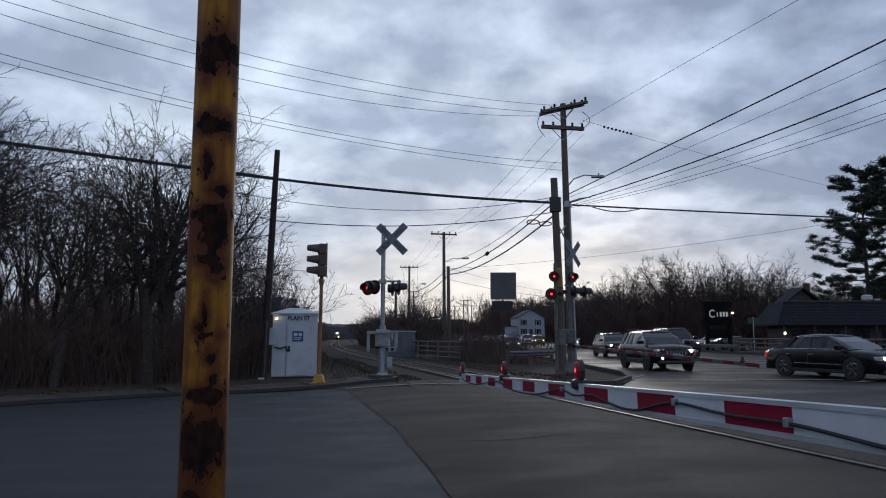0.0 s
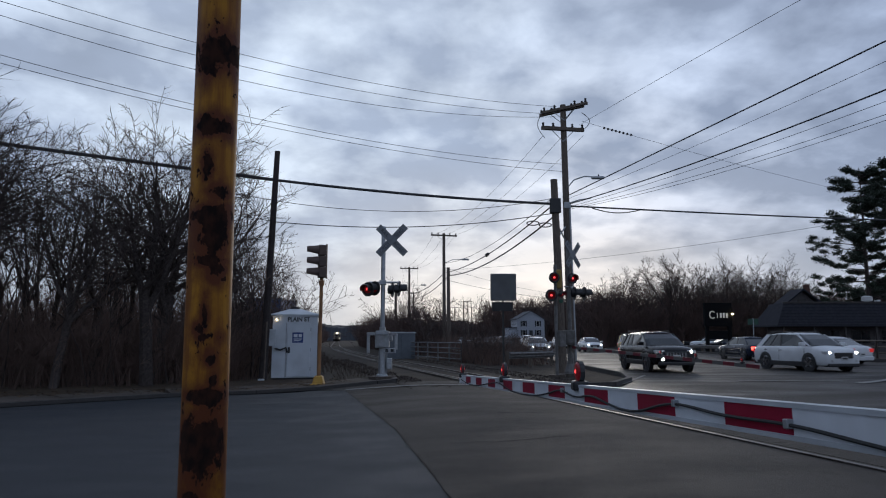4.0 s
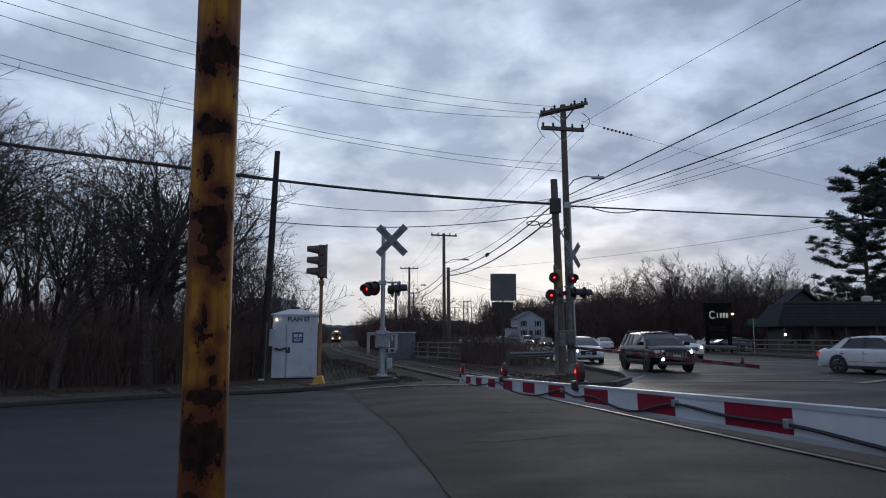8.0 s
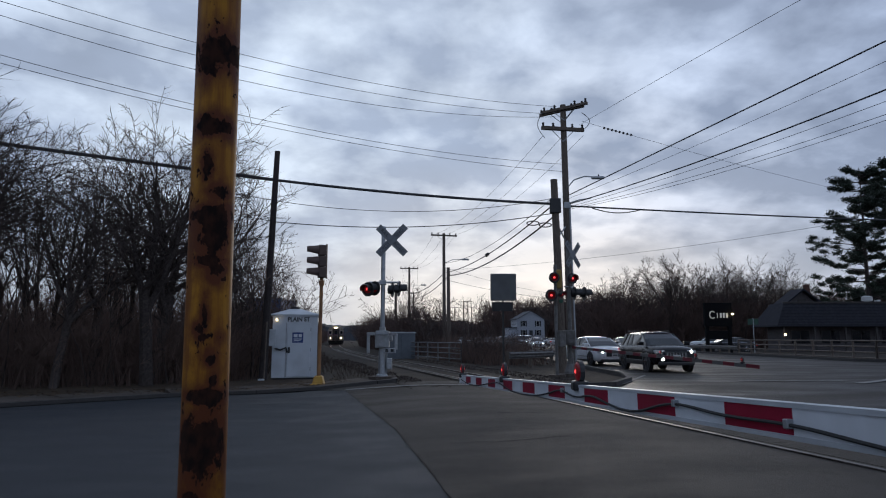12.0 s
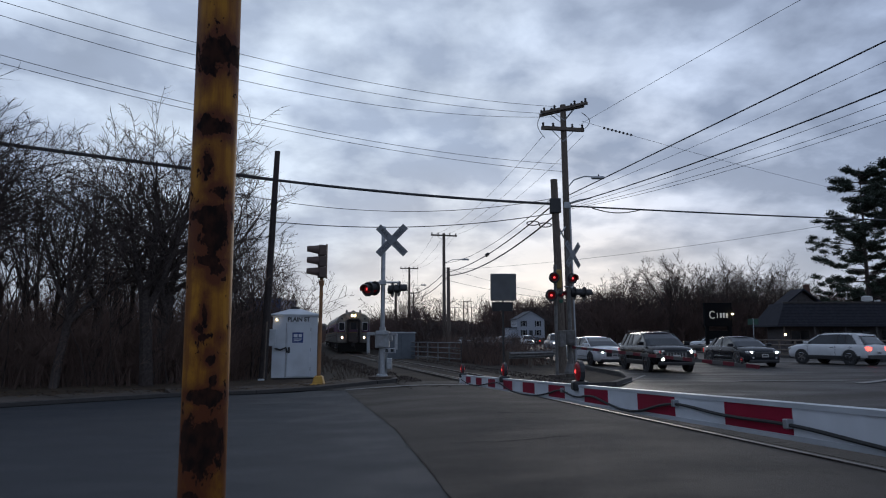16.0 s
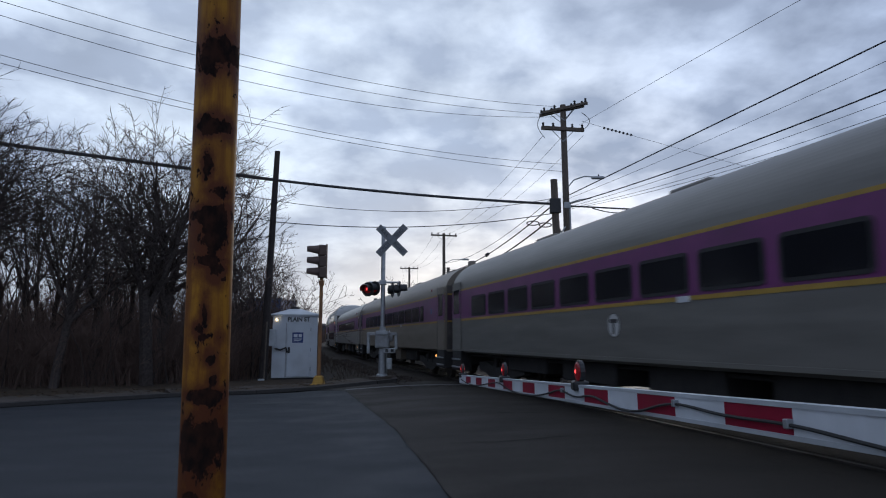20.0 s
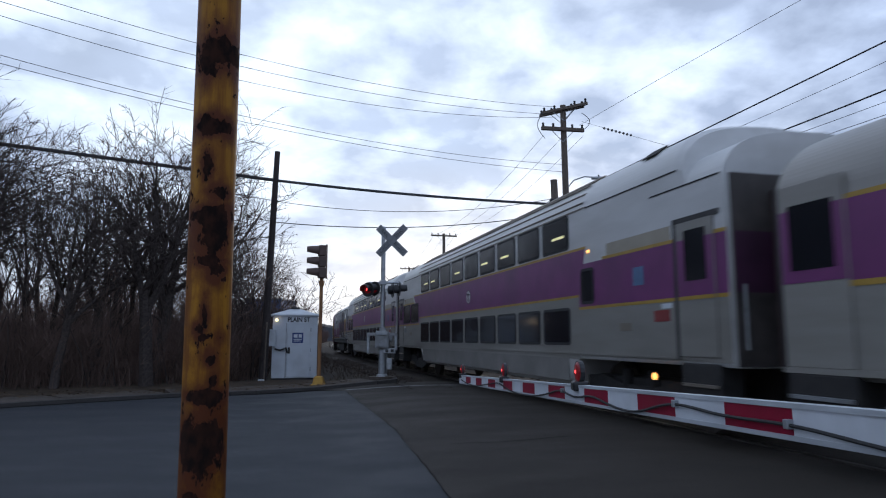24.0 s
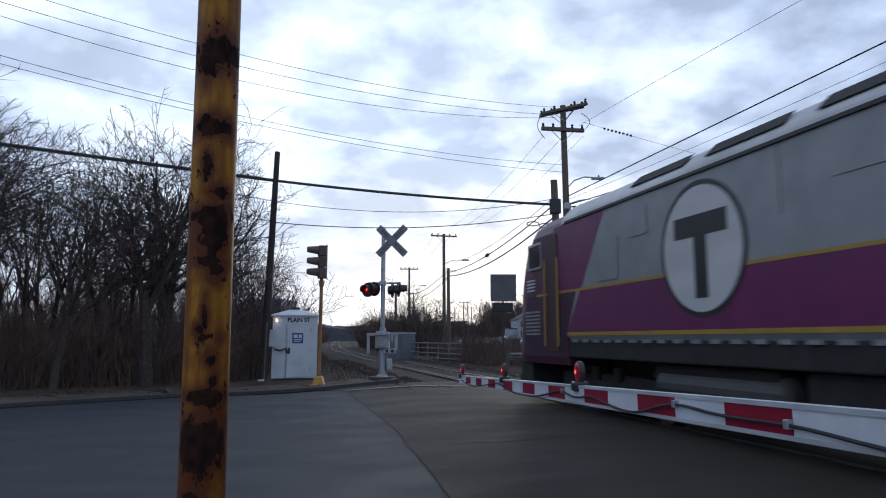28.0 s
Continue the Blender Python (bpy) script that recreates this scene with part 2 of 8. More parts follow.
def revolve(axis_pts, p, d, n=14, bm=None):
    """A turned solid: axis_pts are (distance along d from p, radius)."""
    bm = bm or bmesh.new()
    p = Vector(p)
    q = Vector(d).to_track_quat("Z", "Y")
    prev = None
    for a, r in axis_pts:
        ring = [bm.verts.new(p + q @ Vector((r * math.cos(2 * math.pi * i / n), r * math.sin(2 * math.pi * i / n), a))) for i in range(n)]
        if prev:
            for i in range(n):
                bm.faces.new((prev[i], prev[(i + 1) % n], ring[(i + 1) % n], ring[i]))
        else:
            bm.faces.new(ring[::-1])
        prev = ring
    bm.faces.new(prev)
    return bm


def path_tube(pts, r, n=6, bm=None):
    bm = bm or bmesh.new()
    pts = [Vector(p) for p in pts]
    prev = None
    for i, p in enumerate(pts):
        d = pts[min(i + 1, len(pts) - 1)] - pts[max(i - 1, 0)]
        q = d.to_track_quat("Z", "Y")
        ring = [bm.verts.new(p + q @ Vector((r * math.cos(2 * math.pi * k / n), r * math.sin(2 * math.pi * k / n), 0))) for k in range(n)]
        if prev:
            for k in range(n):
                bm.faces.new((prev[k], prev[(k + 1) % n], ring[(k + 1) % n], ring[k]))
        prev = ring
    return bm


def loft(rings, bm=None, close=True):
    bm = bm or bmesh.new()
    prev, first = None, None
    for ring in rings:
        vs = [bm.verts.new(p) for p in ring]
        if prev:
            n = len(vs)
            for k in range(n):
                bm.faces.new((prev[k], prev[(k + 1) % n], vs[(k + 1) % n], vs[k]))
        first = first or vs
        prev = vs
    if close:
        bm.faces.new(first[::-1])
        bm.faces.new(prev)
    return bm


def text_part(name, words, size, material, parent, m, extrude=0.004, label="", bold=0.0):
    cu = bpy.data.curves.new(name, "FONT")
    cu.body, cu.size, cu.extrude, cu.offset = words, size, extrude, size * bold
    cu.align_x, cu.align_y = "CENTER", "CENTER"
    tmp = bpy.data.objects.new(name, cu)
    scene.collection.objects.link(tmp)
    me = bpy.data.meshes.new_from_object(tmp.evaluated_get(bpy.context.evaluated_depsgraph_get()))
    bpy.data.objects.remove(tmp)
    me.materials.clear()
    me.materials.append(material)
    ob = new(name, me)
    ob.parent = parent
    ob.matrix_basis = m
    if label:
        ob["label"] = label
    return ob


# ================= the plan: track line and ground =================
PHI = radians(-14.5)
U = Vector((math.sin(PHI), math.cos(PHI)))
NR = Vector((U.y, -U.x))
TRACK_LAT, RAIL_Z = 6.97, 0.26


def bend(s):
    """Sideways drift of the track from its tangent, s metres up the line."""
    def slope(q):
        return min(max((q - 24) / 98, 0.0), 1.0) * 0.1006
    if s <= 0:
        return 0.0
    n = max(1, int(s / 5))
    return sum(slope((i + 0.5) * s / n) for i in range(n)) * s / n


def on_track(s, off=0.0, z=RAIL_Z):
    p = NR * (TRACK_LAT + bend(s) + off) + U * s
    return Vector((p.x, p.y, z))


def lat_of(x, y):
    s = x * U.x + y * U.y
    return x * NR.x + y * NR.y - (bend(s) if s > 0 else 0.0)


def gz(x, y):
    q = min(max((lat_of(x, y) - 0.3) / 4.6, 0), 1)
    return 0.235 * q * q * (3 - 2 * q)


def sheet(name, poly, z, material, label, category, step=1.5, kind="structure", skirt=0.0):
    """A ground covering that follows the ground's rise; poly is its outline in plan."""
    bm = bmesh.new()
    vs = [bm.verts.new((x, y, 0)) for x, y in poly]
    bm.faces.new(vs)
    for axis in (0, 1):
        lo, hi = min(p[axis] for p in poly), max(p[axis] for p in poly)
        k = lo + step
        while k < hi:
            no = (1, 0, 0) if axis == 0 else (0, 1, 0)
            co = (k, 0, 0) if axis == 0 else (0, k, 0)
            bmesh.ops.bisect_plane(bm, geom=bm.verts[:] + bm.edges[:] + bm.faces[:], plane_co=co, plane_no=no)
            k += step
    for v in bm.verts:
        v.co.z = gz(v.co.x, v.co.y) + z
    if skirt:
        ret = bmesh.ops.extrude_face_region(bm, geom=bm.faces[:])
        for e in ret["geom"]:
            if isinstance(e, bmesh.types.BMVert):
                e.co.z -= skirt
    ob = part(name, bm, material, None)
    for p in ob.data.polygons:
        p.use_smooth = False
    return tagged(ob, label, category, kind=kind)

# ================= ground, roads, kerbs =================
def build_ground():
    xs = [-3000, -1500, -700, -350, -180, -100, -60] + list(range(-40, 42, 2)) + [60, 100, 180, 350, 700, 1500, 3000]
    ys = [-800, -300, -120, -60, -30] + list(range(-16, 62, 2)) + [70, 80, 95, 110, 130, 150, 180, 220, 280, 360, 500, 800, 1500, 3000]
    verts = [(x, y, gz(x, y) - 0.03 if abs(x) < 400 and y < 400 else -0.03) for y in ys for x in xs]
    w = len(xs)
    faces = [(j * w + i, j * w + i + 1, (j + 1) * w + i + 1, (j + 1) * w + i) for j in range(len(ys) - 1) for i in range(w - 1)]
    tagged(mesh_obj("ground", verts, faces, M_ground, smooth=True), "dark soil with brown leaf litter", "ground", kind="structure")


build_ground()
sheet("road_side_street", [(-30, -4.5), (-10.3, 16.0), (-9.25, 17.2), (-7.4, 18.95), (-5.4, 19.95), (-3.9, 20.85), (-2.86, 20.14), (-1.75, 15.6), (-0.79, 11.63),
                           (0.03, 7.11), (0.45, 4.0), (0.8, 0.0), (1.2, -14), (-30, -14)],
      0.0, M_asph_dark, "dark grey newer asphalt road", "road")
sheet("road_crossing", [(1.2, -14), (0.8, 0.0), (0.45, 4.0), (0.03, 7.11), (-0.79, 11.63), (-1.75, 15.6), (-2.86, 20.14), (-3.7, 21.0),
                        (-1.2, 21.9), (0.2, 22.3), (3.4, 21.6), (5.6, 13.9), (8.4, 3.5), (13.0, -14)],
      0.004, M_asph_old, "worn brownish asphalt at the rail crossing", "road")
sheet("road_avenue", [(13.04, -14), (8.44, 3.5), (5.64, 13.9), (4.7, 18.6), (6.2, 22.4), (6.75, 25.4), (6.7, 32), (6.5, 42), (6.3, 70), (5, 150), (4, 330),
                      (24, 330), (24.5, 150), (24.0, 60), (24.5, 41), (30, 33), (60, 18), (120, 0), (120, -40), (20, -40)],
      0.0, M_asph_far, "damp grey asphalt avenue beyond the tracks", "road", step=3.0)


def strip_along(name, pts, width, z, h, material, label, category, parent=None, kind="structure"):
    """A strip of given width and height along a polyline in plan, on the ground."""
    rings = []
    P = [Vector(p) for p in pts]
    for i, p in enumerate(P):
        d = (P[min(i + 1, len(P) - 1)] - P[max(i - 1, 0)]).normalized()
        n = Vector((-d.y, d.x)) * width / 2
        g = gz(p.x, p.y) + z
        rings.append([(p.x - n.x, p.y - n.y, g - 0.1), (p.x + n.x, p.y + n.y, g - 0.1), (p.x + n.x, p.y + n.y, g + h), (p.x - n.x, p.y - n.y, g + h)])
    ob = part(name, loft(rings), material, parent)
    if parent is None:
        tagged(ob, label, category, kind=kind)
    return ob


def dense(pts, step=1.0):
    out = []
    for a, b in zip(pts, pts[1:]):
        a, b = Vector(a), Vector(b)
        n = max(1, int((b - a).length / step))
        out += [a.lerp(b, i / n) for i in range(n)]
    return out + [Vector(pts[-1])]


# kerb of the side street in separate stones
kerb_line = dense([(-30.2, -4.4), (-10.4, 16.1), (-9.35, 17.3), (-7.5, 19.05), (-5.45, 20.1), (-3.9, 21.0), (-2.1, 21.8), (-1.55, 22.2), (-1.6, 22.9)], 1.5)
kerb = thing("kerb", "grey granite kerb stones along the side street", "kerb", kind="structure")
for a, b in zip(kerb_line, kerb_line[1:]):
    d = (b - a).normalized() * 0.008
    strip_along("kerb_stone", [a + d, b - d], 0.15, 0, 0.10, M_kerb, "", "", parent=kerb)
# dark strip at the kerb's foot paints in its shaded face
strip_along("gutter", [p + Vector((0.09, -0.09)) for p in kerb_line[:-3]], 0.14, 0, 0.014, mat("kerb_shade_strip", (0.012, 0.011, 0.010), (0.020, 0.017, 0.014), 6, 0.95), "dark strip painted for the shade along the kerb face", "gutter")
# sidewalk slabs behind the kerb
pave = thing("pavement", "cracked concrete sidewalk strewn with leaves", "sidewalk", kind="structure")
for a, b in zip(kerb_line[:-3], kerb_line[1:-2]):
    d = (b - a).normalized()
    n = Vector((-d.y, d.x))
    q0, q1 = a + d * 0.01 + n * 0.09, b - d * 0.01 + n * 0.09
    jit = random.uniform(-0.012, 0.008)
    ring = [(q0, 0), (q1, 0), (q1 + n * 1.75, 0), (q0 + n * 1.75, 0)]
    vs = [(p.x, p.y, gz(p.x, p.y) + 0.10 + jit) for p, _ in ring]
    part("paving_slab", loft([[(x, y, z - 0.12) for x, y, z in vs], vs]), M_paving, pave)
sheet("verge", [(-31.5, -3.0), (-11.7, 17.45), (-10.65, 18.6), (-8.6, 20.6), (-6.4, 21.75), (-4.6, 22.6), (-4.2, 24.2), (-5.6, 25.4), (-13.0, 22.0), (-19.0, 18.4), (-34.0, 10.0)],
      0.095, mat("leafy_dirt", (0.085, 0.062, 0.044), (0.05, 0.038, 0.028), 5, 0.95, bump=0.6, bscale=14, grime=(0.035, 0.028, 0.022), gscale=1.2, gfac=0.7),
      "trodden dirt verge strewn with dead leaves", "verge", skirt=0.1)
strip_along("island_kerb", dense([(3.9, 19.4), (4.9, 19.8), (6.0, 22.2), (6.6, 25.2), (6.55, 32), (6.35, 42), (6.15, 68)], 1.5), 0.16, 0, 0.13, M_kerb,
            "low granite kerb round the signal island", "kerb")
strip_along("kerb_far", dense([(24.2, 150), (24.0, 60), (24.6, 41), (30.1, 33.2), (60, 18.3)], 3), 0.3, 0, 0.16, M_kerb, "low kerb under the pipe fence", "kerb")
# painted lines
def painted(pts, w, label):
    sheet("road_marking", [pts[0], pts[1], (pts[1][0] + w[0], pts[1][1] + w[1]), (pts[0][0] + w[0], pts[0][1] + w[1])], 0.022, M_white_line, label, "road marking", step=0.6)


painted([(-2.85, 20.0), (1.7, 20.05)], (0.03, 0.28), "worn white stop line at the crossing")
painted([(5.3, 20.6), (7.3, 25.2)], (0.11, -0.06), "worn white edge line round the island")
painted([(12.5, 21.0), (15.5, 23.6)], (0.2, -0.25), "worn white lane line on the avenue")
painted([(9.5, 22.0), (12.8, 21.8)], (0.0, 0.3), "worn white stop line on the avenue")
painted([(14.2, 45), (14.2, 60)], (0.14, 0.0), "worn white lane line on the avenue")
painted([(10.4, 9.0), (12.5, 2.0)], (0.14, 0.04), "worn white edge line beside the tracks")


def crack(pts, w, label, seed):
    """A ragged tar-filled seam along a line in plan."""
    rnd = random.Random(seed)
    P = dense(pts, 0.16)
    v, f = [], []
    for i, p in enumerate(P):
        d = (P[min(i + 1, len(P) - 1)] - P[max(i - 1, 0)]).normalized()
        n = Vector((-d.y, d.x))
        c = p + n * rnd.gauss(0, 0.022)
        h = w * rnd.uniform(0.25, 1.0)
        for q in (c - n * h, c + n * h):
            v.append((q.x, q.y, gz(q.x, q.y) + 0.012))
    for i in range(len(P) - 1):
        f.append((2 * i, 2 * i + 1, 2 * i + 3, 2 * i + 2))
    tagged(mesh_obj("road_seam", v, f, M_tar), label, "road seam", kind="structure")


crack([(-2.86, 20.14), (-1.75, 15.6), (-0.79, 11.63), (0.03, 7.11), (0.45, 4.0), (0.6, 2.5)], 0.006, "dark ragged seam between two asphalt surfaces", 3)
crack([(1.39, 19.74), (2.0, 17.2), (2.41, 15.12), (2.75, 13.0), (2.93, 11.44)], 0.006, "dark crack in the worn asphalt beside the rail", 4)
crack([(1.0, 12.9), (1.7, 12.75), (2.3, 12.9)], 0.02, "short dark crack in the worn asphalt", 5)
crack([(0.1, 9.9), (0.9, 9.7), (1.8, 9.85)], 0.018, "short dark crack in the worn asphalt", 6)
crack([(-6.5, 16.5), (-4.9, 16.8), (-3.0, 16.6)], 0.02, "short dark crack in the newer asphalt", 7)


# ================= railway =================
def build_track():
    bed = thing("railway_track", "single railway track on dark ballast with shiny rails", "railway track", kind="structure")
    ss = [-70 + 2.0 * i for i in range(0, 320)]
    # ballast from the edge of the crossing outwards
    for lo, hi in ((18.5, 570), (-70, -14)):
        rings = []
        for s in [q for q in ss if lo <= q <= hi]:
            ring = []
            for off, z in ((-3.4, -0.05), (-1.9, RAIL_Z - 0.17), (1.9, RAIL_Z - 0.17), (3.4, -0.05), (3.4, -0.4), (-3.4, -0.4)):
                p = on_track(s, off, z + random.uniform(-0.015, 0.015))
                ring.append(tuple(p))
            rings.append(ring)
        part("ballast", loft(rings), M_ballast, bed)
    for off in (-0.755, 0.755):
        rings = []
        for s in ss:
            ring = []
            for w, z in ((-0.036, 0), (0.036, 0), (0.036, -0.03), (0.012, -0.045), (0.012, -0.12), (0.06, -0.15), (-0.06, -0.15), (-0.012, -0.12), (-0.012, -0.045), (-0.036, -0.03)):
                ring.append(tuple(on_track(s, off + w, RAIL_Z + z)))
            rings.append(ring)
        part("rail", loft(rings), M_rail, bed)
    # guard rails inside the gauge on the approach to the bridge
    for off in (-0.42, 0.42):
        part("guard_rail_bar", loft([[tuple(on_track(q, off + w, RAIL_Z - 0.02 + z)) for w, z in ((-0.032, 0), (0.032, 0), (0.05, -0.13), (-0.05, -0.13))] for q in ss if 20 <= q <= 84]), M_rail, bed)
    tie_me = None
    s = 18.8
    while s < 150:
        a, b = on_track(s), on_track(s + 0.3)
        ang = math.atan2(b.y - a.y, b.x - a.x)
        if tie_me is None:
            tie_me = part("tie", box(-0.11, -1.28, -0.16, 0.11, 1.28, 0.0, 0.012), M_tie, bed)
            t = tie_me
        else:
            t = new("tie", tie_me.data)
            t.parent = bed
        t.matrix_basis = Matrix.Translation((a.x, a.y, RAIL_Z - 0.15)) @ Matrix.Rotation(ang, 4, "Z")
        s += 0.52
    # flangeway panels in the roadway
    for off in (0.0, 1.25):
        w = 0.36 if off else 0.55
        for k in range(12):
            s0 = -13.5 + k * 2.66
            vs = [on_track(s0, off - w), on_track(s0 + 2.64, off - w), on_track(s0 + 2.64, off + w), on_track(s0, off + w)]
            part("crossing_panel", loft([[(p.x, p.y, 0.1) for p in vs], [(p.x, p.y, RAIL_Z - 0.017) for p in vs]]), M_asph_old, bed)


build_track()


def loose_stones():
    """Loose ballast and clods beside the line, uncounted."""
    rnd = random.Random(17)
    v, f = [], []
    for _ in range(9000):
        s = rnd.uniform(18.5, 46)
        p = on_track(s, max(-3.0, min(3.0, rnd.gauss(0, 1.7))))
        r = rnd.uniform(0.03, 0.085)
        off = abs(lat_of(p.x, p.y) - TRACK_LAT)
        z = RAIL_Z - 0.17 if off < 1.9 else max(gz(p.x, p.y) - 0.03, RAIL_Z - 0.17 - (off - 1.9) * 0.17)
        b = len(v)
        a = rnd.uniform(0, 6.28)
        for k in range(4):
            v.append((p.x + r * math.cos(a + k * 1.6) * rnd.uniform(0.6, 1.1), p.y + r * math.sin(a + k * 1.6) * rnd.uniform(0.6, 1.1), z - 0.01))
        v.append((p.x + rnd.uniform(-0.3, 0.3) * r, p.y, z + r * rnd.uniform(0.5, 0.9)))
        f += [(b, b + 1, b + 4), (b + 1, b + 2, b + 4), (b + 2, b + 3, b + 4), (b + 3, b, b + 4)]
    tagged(mesh_obj("loose_ballast", v, f, mat("loose_stone", (0.075, 0.06, 0.05), (0.03, 0.025, 0.022), 2.5, 0.95)), "loose dark ballast stones beside the rails", "gravel", kind="stuff")


loose_stones()


# ================= lamps and signals =================
def flasher(parent, p, d, lit, name="flasher_light", r=0.15, bg_r=0.25):
    """Round crossing light: background disc, hood, lens."""
    p, d = Vector(p), Vector(d).normalized()
    disc = part(name, revolve([(-0.02, bg_r), (0.0, bg_r), (0.004, bg_r - 0.02)], p, d, 20), M_black, parent)
    part("housing", revolve([(-0.18, 0.06), (-0.15, r), (-0.02, r)], p, d, 16), M_black, disc)
    bm = bmesh.new()
    q = d.to_track_quat("Z", "Y")
    for i in range(11):
        a0, a1 = math.pi * (i / 11.0) * 1.3 - 0.47, math.pi * ((i + 1) / 11.0) * 1.3 - 0.47
        loc = []
        for a in (a0, a1):
            up = Vector((0, 0, 1))
            side = d.cross(up).normalized()
            v = side * math.cos(a) + up * math.sin(a)
            loc.append(v)
        vs = [bm.verts.new(p + loc[0] * r), bm.verts.new(p + loc[1] * r), bm.verts.new(p + loc[1] * r + d * 0.26), bm.verts.new(p + loc[0] * r + d * 0.26)]
        vo = [bm.verts.new(p + loc[0] * (r + .012)), bm.verts.new(p + loc[1] * (r + .012)), bm.verts.new(p + loc[1] * (r + .012) + d * 0.26), bm.verts.new(p + loc[0] * (r + .012) + d * 0.26)]
        bm.faces.new(vs)
        bm.faces.new(vo)
        bm.faces.new((vs[2], vs[3], vo[3], vo[2]))
    part("hood", bm, M_black, disc)
    part("lens", revolve([(0.004, r * 0.96), (0.03, r * 0.8), (0.045, r * 0.4)], p, d, 16), M_red_lit if lit else M_red_dark, disc)
    if lit:
        part("bulb", revolve([(0.03, r * 0.34), (0.05, r * 0.3)], p, d, 10), M_red_hot, disc)
    return disc


def crossbuck(parent, c, yaw, arm=1.22, w=0.23, words=True):
    m0 = Matrix.Translation(c) @ Matrix.Rotation(yaw, 4, "Z")
    for k, ang in enumerate((45, -45)):
        m = m0 @ Matrix.Rotation(radians(ang), 4, "Y") @ Matrix.Translation((0, -0.012 * k, 0))
        bl = part("crossbuck_blade", box(-arm / 2, -0.006, -w / 2, arm / 2, 0.004, w / 2, 0.003, m=m), M_crossbuck, parent)
        for sx in (-0.36, 0.36):
            text_part("blade_lettering", ("RAIL", "ROAD") [sx > 0] if k == 0 else ("CROS", "SING")[sx > 0], 0.17, M_black, bl,
                      m @ Matrix.Translation((sx, -0.008, 0)) @ Matrix.Rotation(radians(90), 4, "X"), 0.001)


M_dgalv = mat("weathered_grey_case", (0.17, 0.165, 0.16), (0.11, 0.105, 0.10), 7, 0.7, 0.1, grime=(0.07, 0.06, 0.05), gscale=3, gfac=0.6)


def crossing_signal_near():
    bx, by = -2.08, 23.5
    g = gz(bx, by)
    t = thing("crossing_signal", "grey railroad crossing signal mast with crossbuck and red lights", "crossing signal", m=Matrix.Translation((bx, by, 0)))
    part("mast", tube((0, 0, g), (0.0, 0, 5.42), 0.075, n=14), M_galv, t)
    part("mast_cap", revolve([(0, 0.085), (0.05, 0.08), (0.08, 0.03)], (0, 0, 5.42), (0, 0, 1)), M_galv, t)
    part("footing", tube((0, 0, -0.3), (0, 0, g + 0.12), 0.50, 0.46, 16), M_paving, t)
    part("base_casting", revolve([(0, 0.2), (0.05, 0.19), (0.08, 0.13), (0.9, 0.12), (0.95, 0.08)], (0, 0, g + 0.12), (0, 0, 1), 12), M_galv, t)
    crossbuck(t, (0.30, -0.14, 4.98), radians(-8), 1.38, 0.25)
    part("cross_arm", tube((-0.5, -0.02, 3.52), (0.62, -0.02, 3.52), 0.035), M_galv, t)
    part("arm_collar", box(-0.12, -0.11, 3.44, 0.12, 0.11, 3.60, 0.02), M_galv, t)
    flasher(t, (-0.50, -0.24, 3.27), (-0.45, -0.9, 0), True, bg_r=0.25)
    flasher(t, (-0.29, -0.10, 3.31), (-0.55, -0.83, 0), True, bg_r=0.25)
    flasher(t, (0.34, 0.0, 3.27), (0.96, 0.28, 0), False, bg_r=0.27)
    flasher(t, (0.55, 0.08, 3.31), (0.95, 0.31, 0), False, bg_r=0.27)
    for x, z in ((-0.5, 3.27), (-0.3, 3.31), (0.34, 3.27), (0.55, 3.31)):
        part("lamp_hanger", tube((x, -0.02, z + 0.1), (x, -0.02, 3.52), 0.02, n=8), M_galv, t)
    # gate mechanism and counterweight arms behind the mast
    M_mech = mat("pale_mechanism_paint", (0.34, 0.35, 0.36), (0.27, 0.28, 0.29), 7, 0.6, 0.15, grime=(0.12, 0.11, 0.10), gscale=3, gfac=0.55)
    mech = part("gate_mechanism", box(-0.24, -0.2, 1.27, 0.24, 0.24, 1.84, 0.04), M_mech, t)
    part("mechanism_cover", box(-0.2, -0.26, 1.72, 0.18, -0.202, 1.86, 0.01), M_galv, mech)
    part("motor_housing", tube((0.245, 0.0, 1.6), (0.34, 0.0, 1.6), 0.11, n=12), M_mech, mech)
    part("mechanism_door", box(-0.19, -0.225, 1.34, 0.19, -0.203, 1.70, 0.01), M_mech, mech)
    part("top_lug", box(-0.10, -0.12, 1.84, 0.10, 0.10, 1.98, 0.02), M_mech, mech)
    part("counterweight_arm", box(-0.53, -0.17, 1.70, -0.242, -0.11, 1.80, 0.015), M_mech, mech)
    part("counterweight_arm", box(0.242, -0.17, 1.70, 0.50, -0.11, 1.80, 0.015), M_mech, mech)
    part("counterweight", box(-0.53, -0.1, 1.08, -0.42, -0.02, 1.72, 0.03), M_galv, mech)
    part("counterweight", box(0.42, -0.1, 1.20, 0.52, -0.02, 1.76, 0.02), M_galv, mech)
    part("bracket", box(0.06, -0.16, 1.10, 0.46, 0.06, 1.265, 0.015), M_galv, t)
    for x in (0.17, 0.35):
        part("cable_clamp", box(x - 0.05, -0.18, 1.14, x + 0.05, -0.162, 1.24, 0.004), M_black, t)
    part("conduit", tube((0.14, 0.08, g), (0.14, 0.08, 1.3), 0.03), M_galv, t)
    part("junction_box", box(0.16, -0.1, g + 0.35, 0.34, 0.08, g + 0.72, 0.02), M_galv, t)


crossing_signal_near()


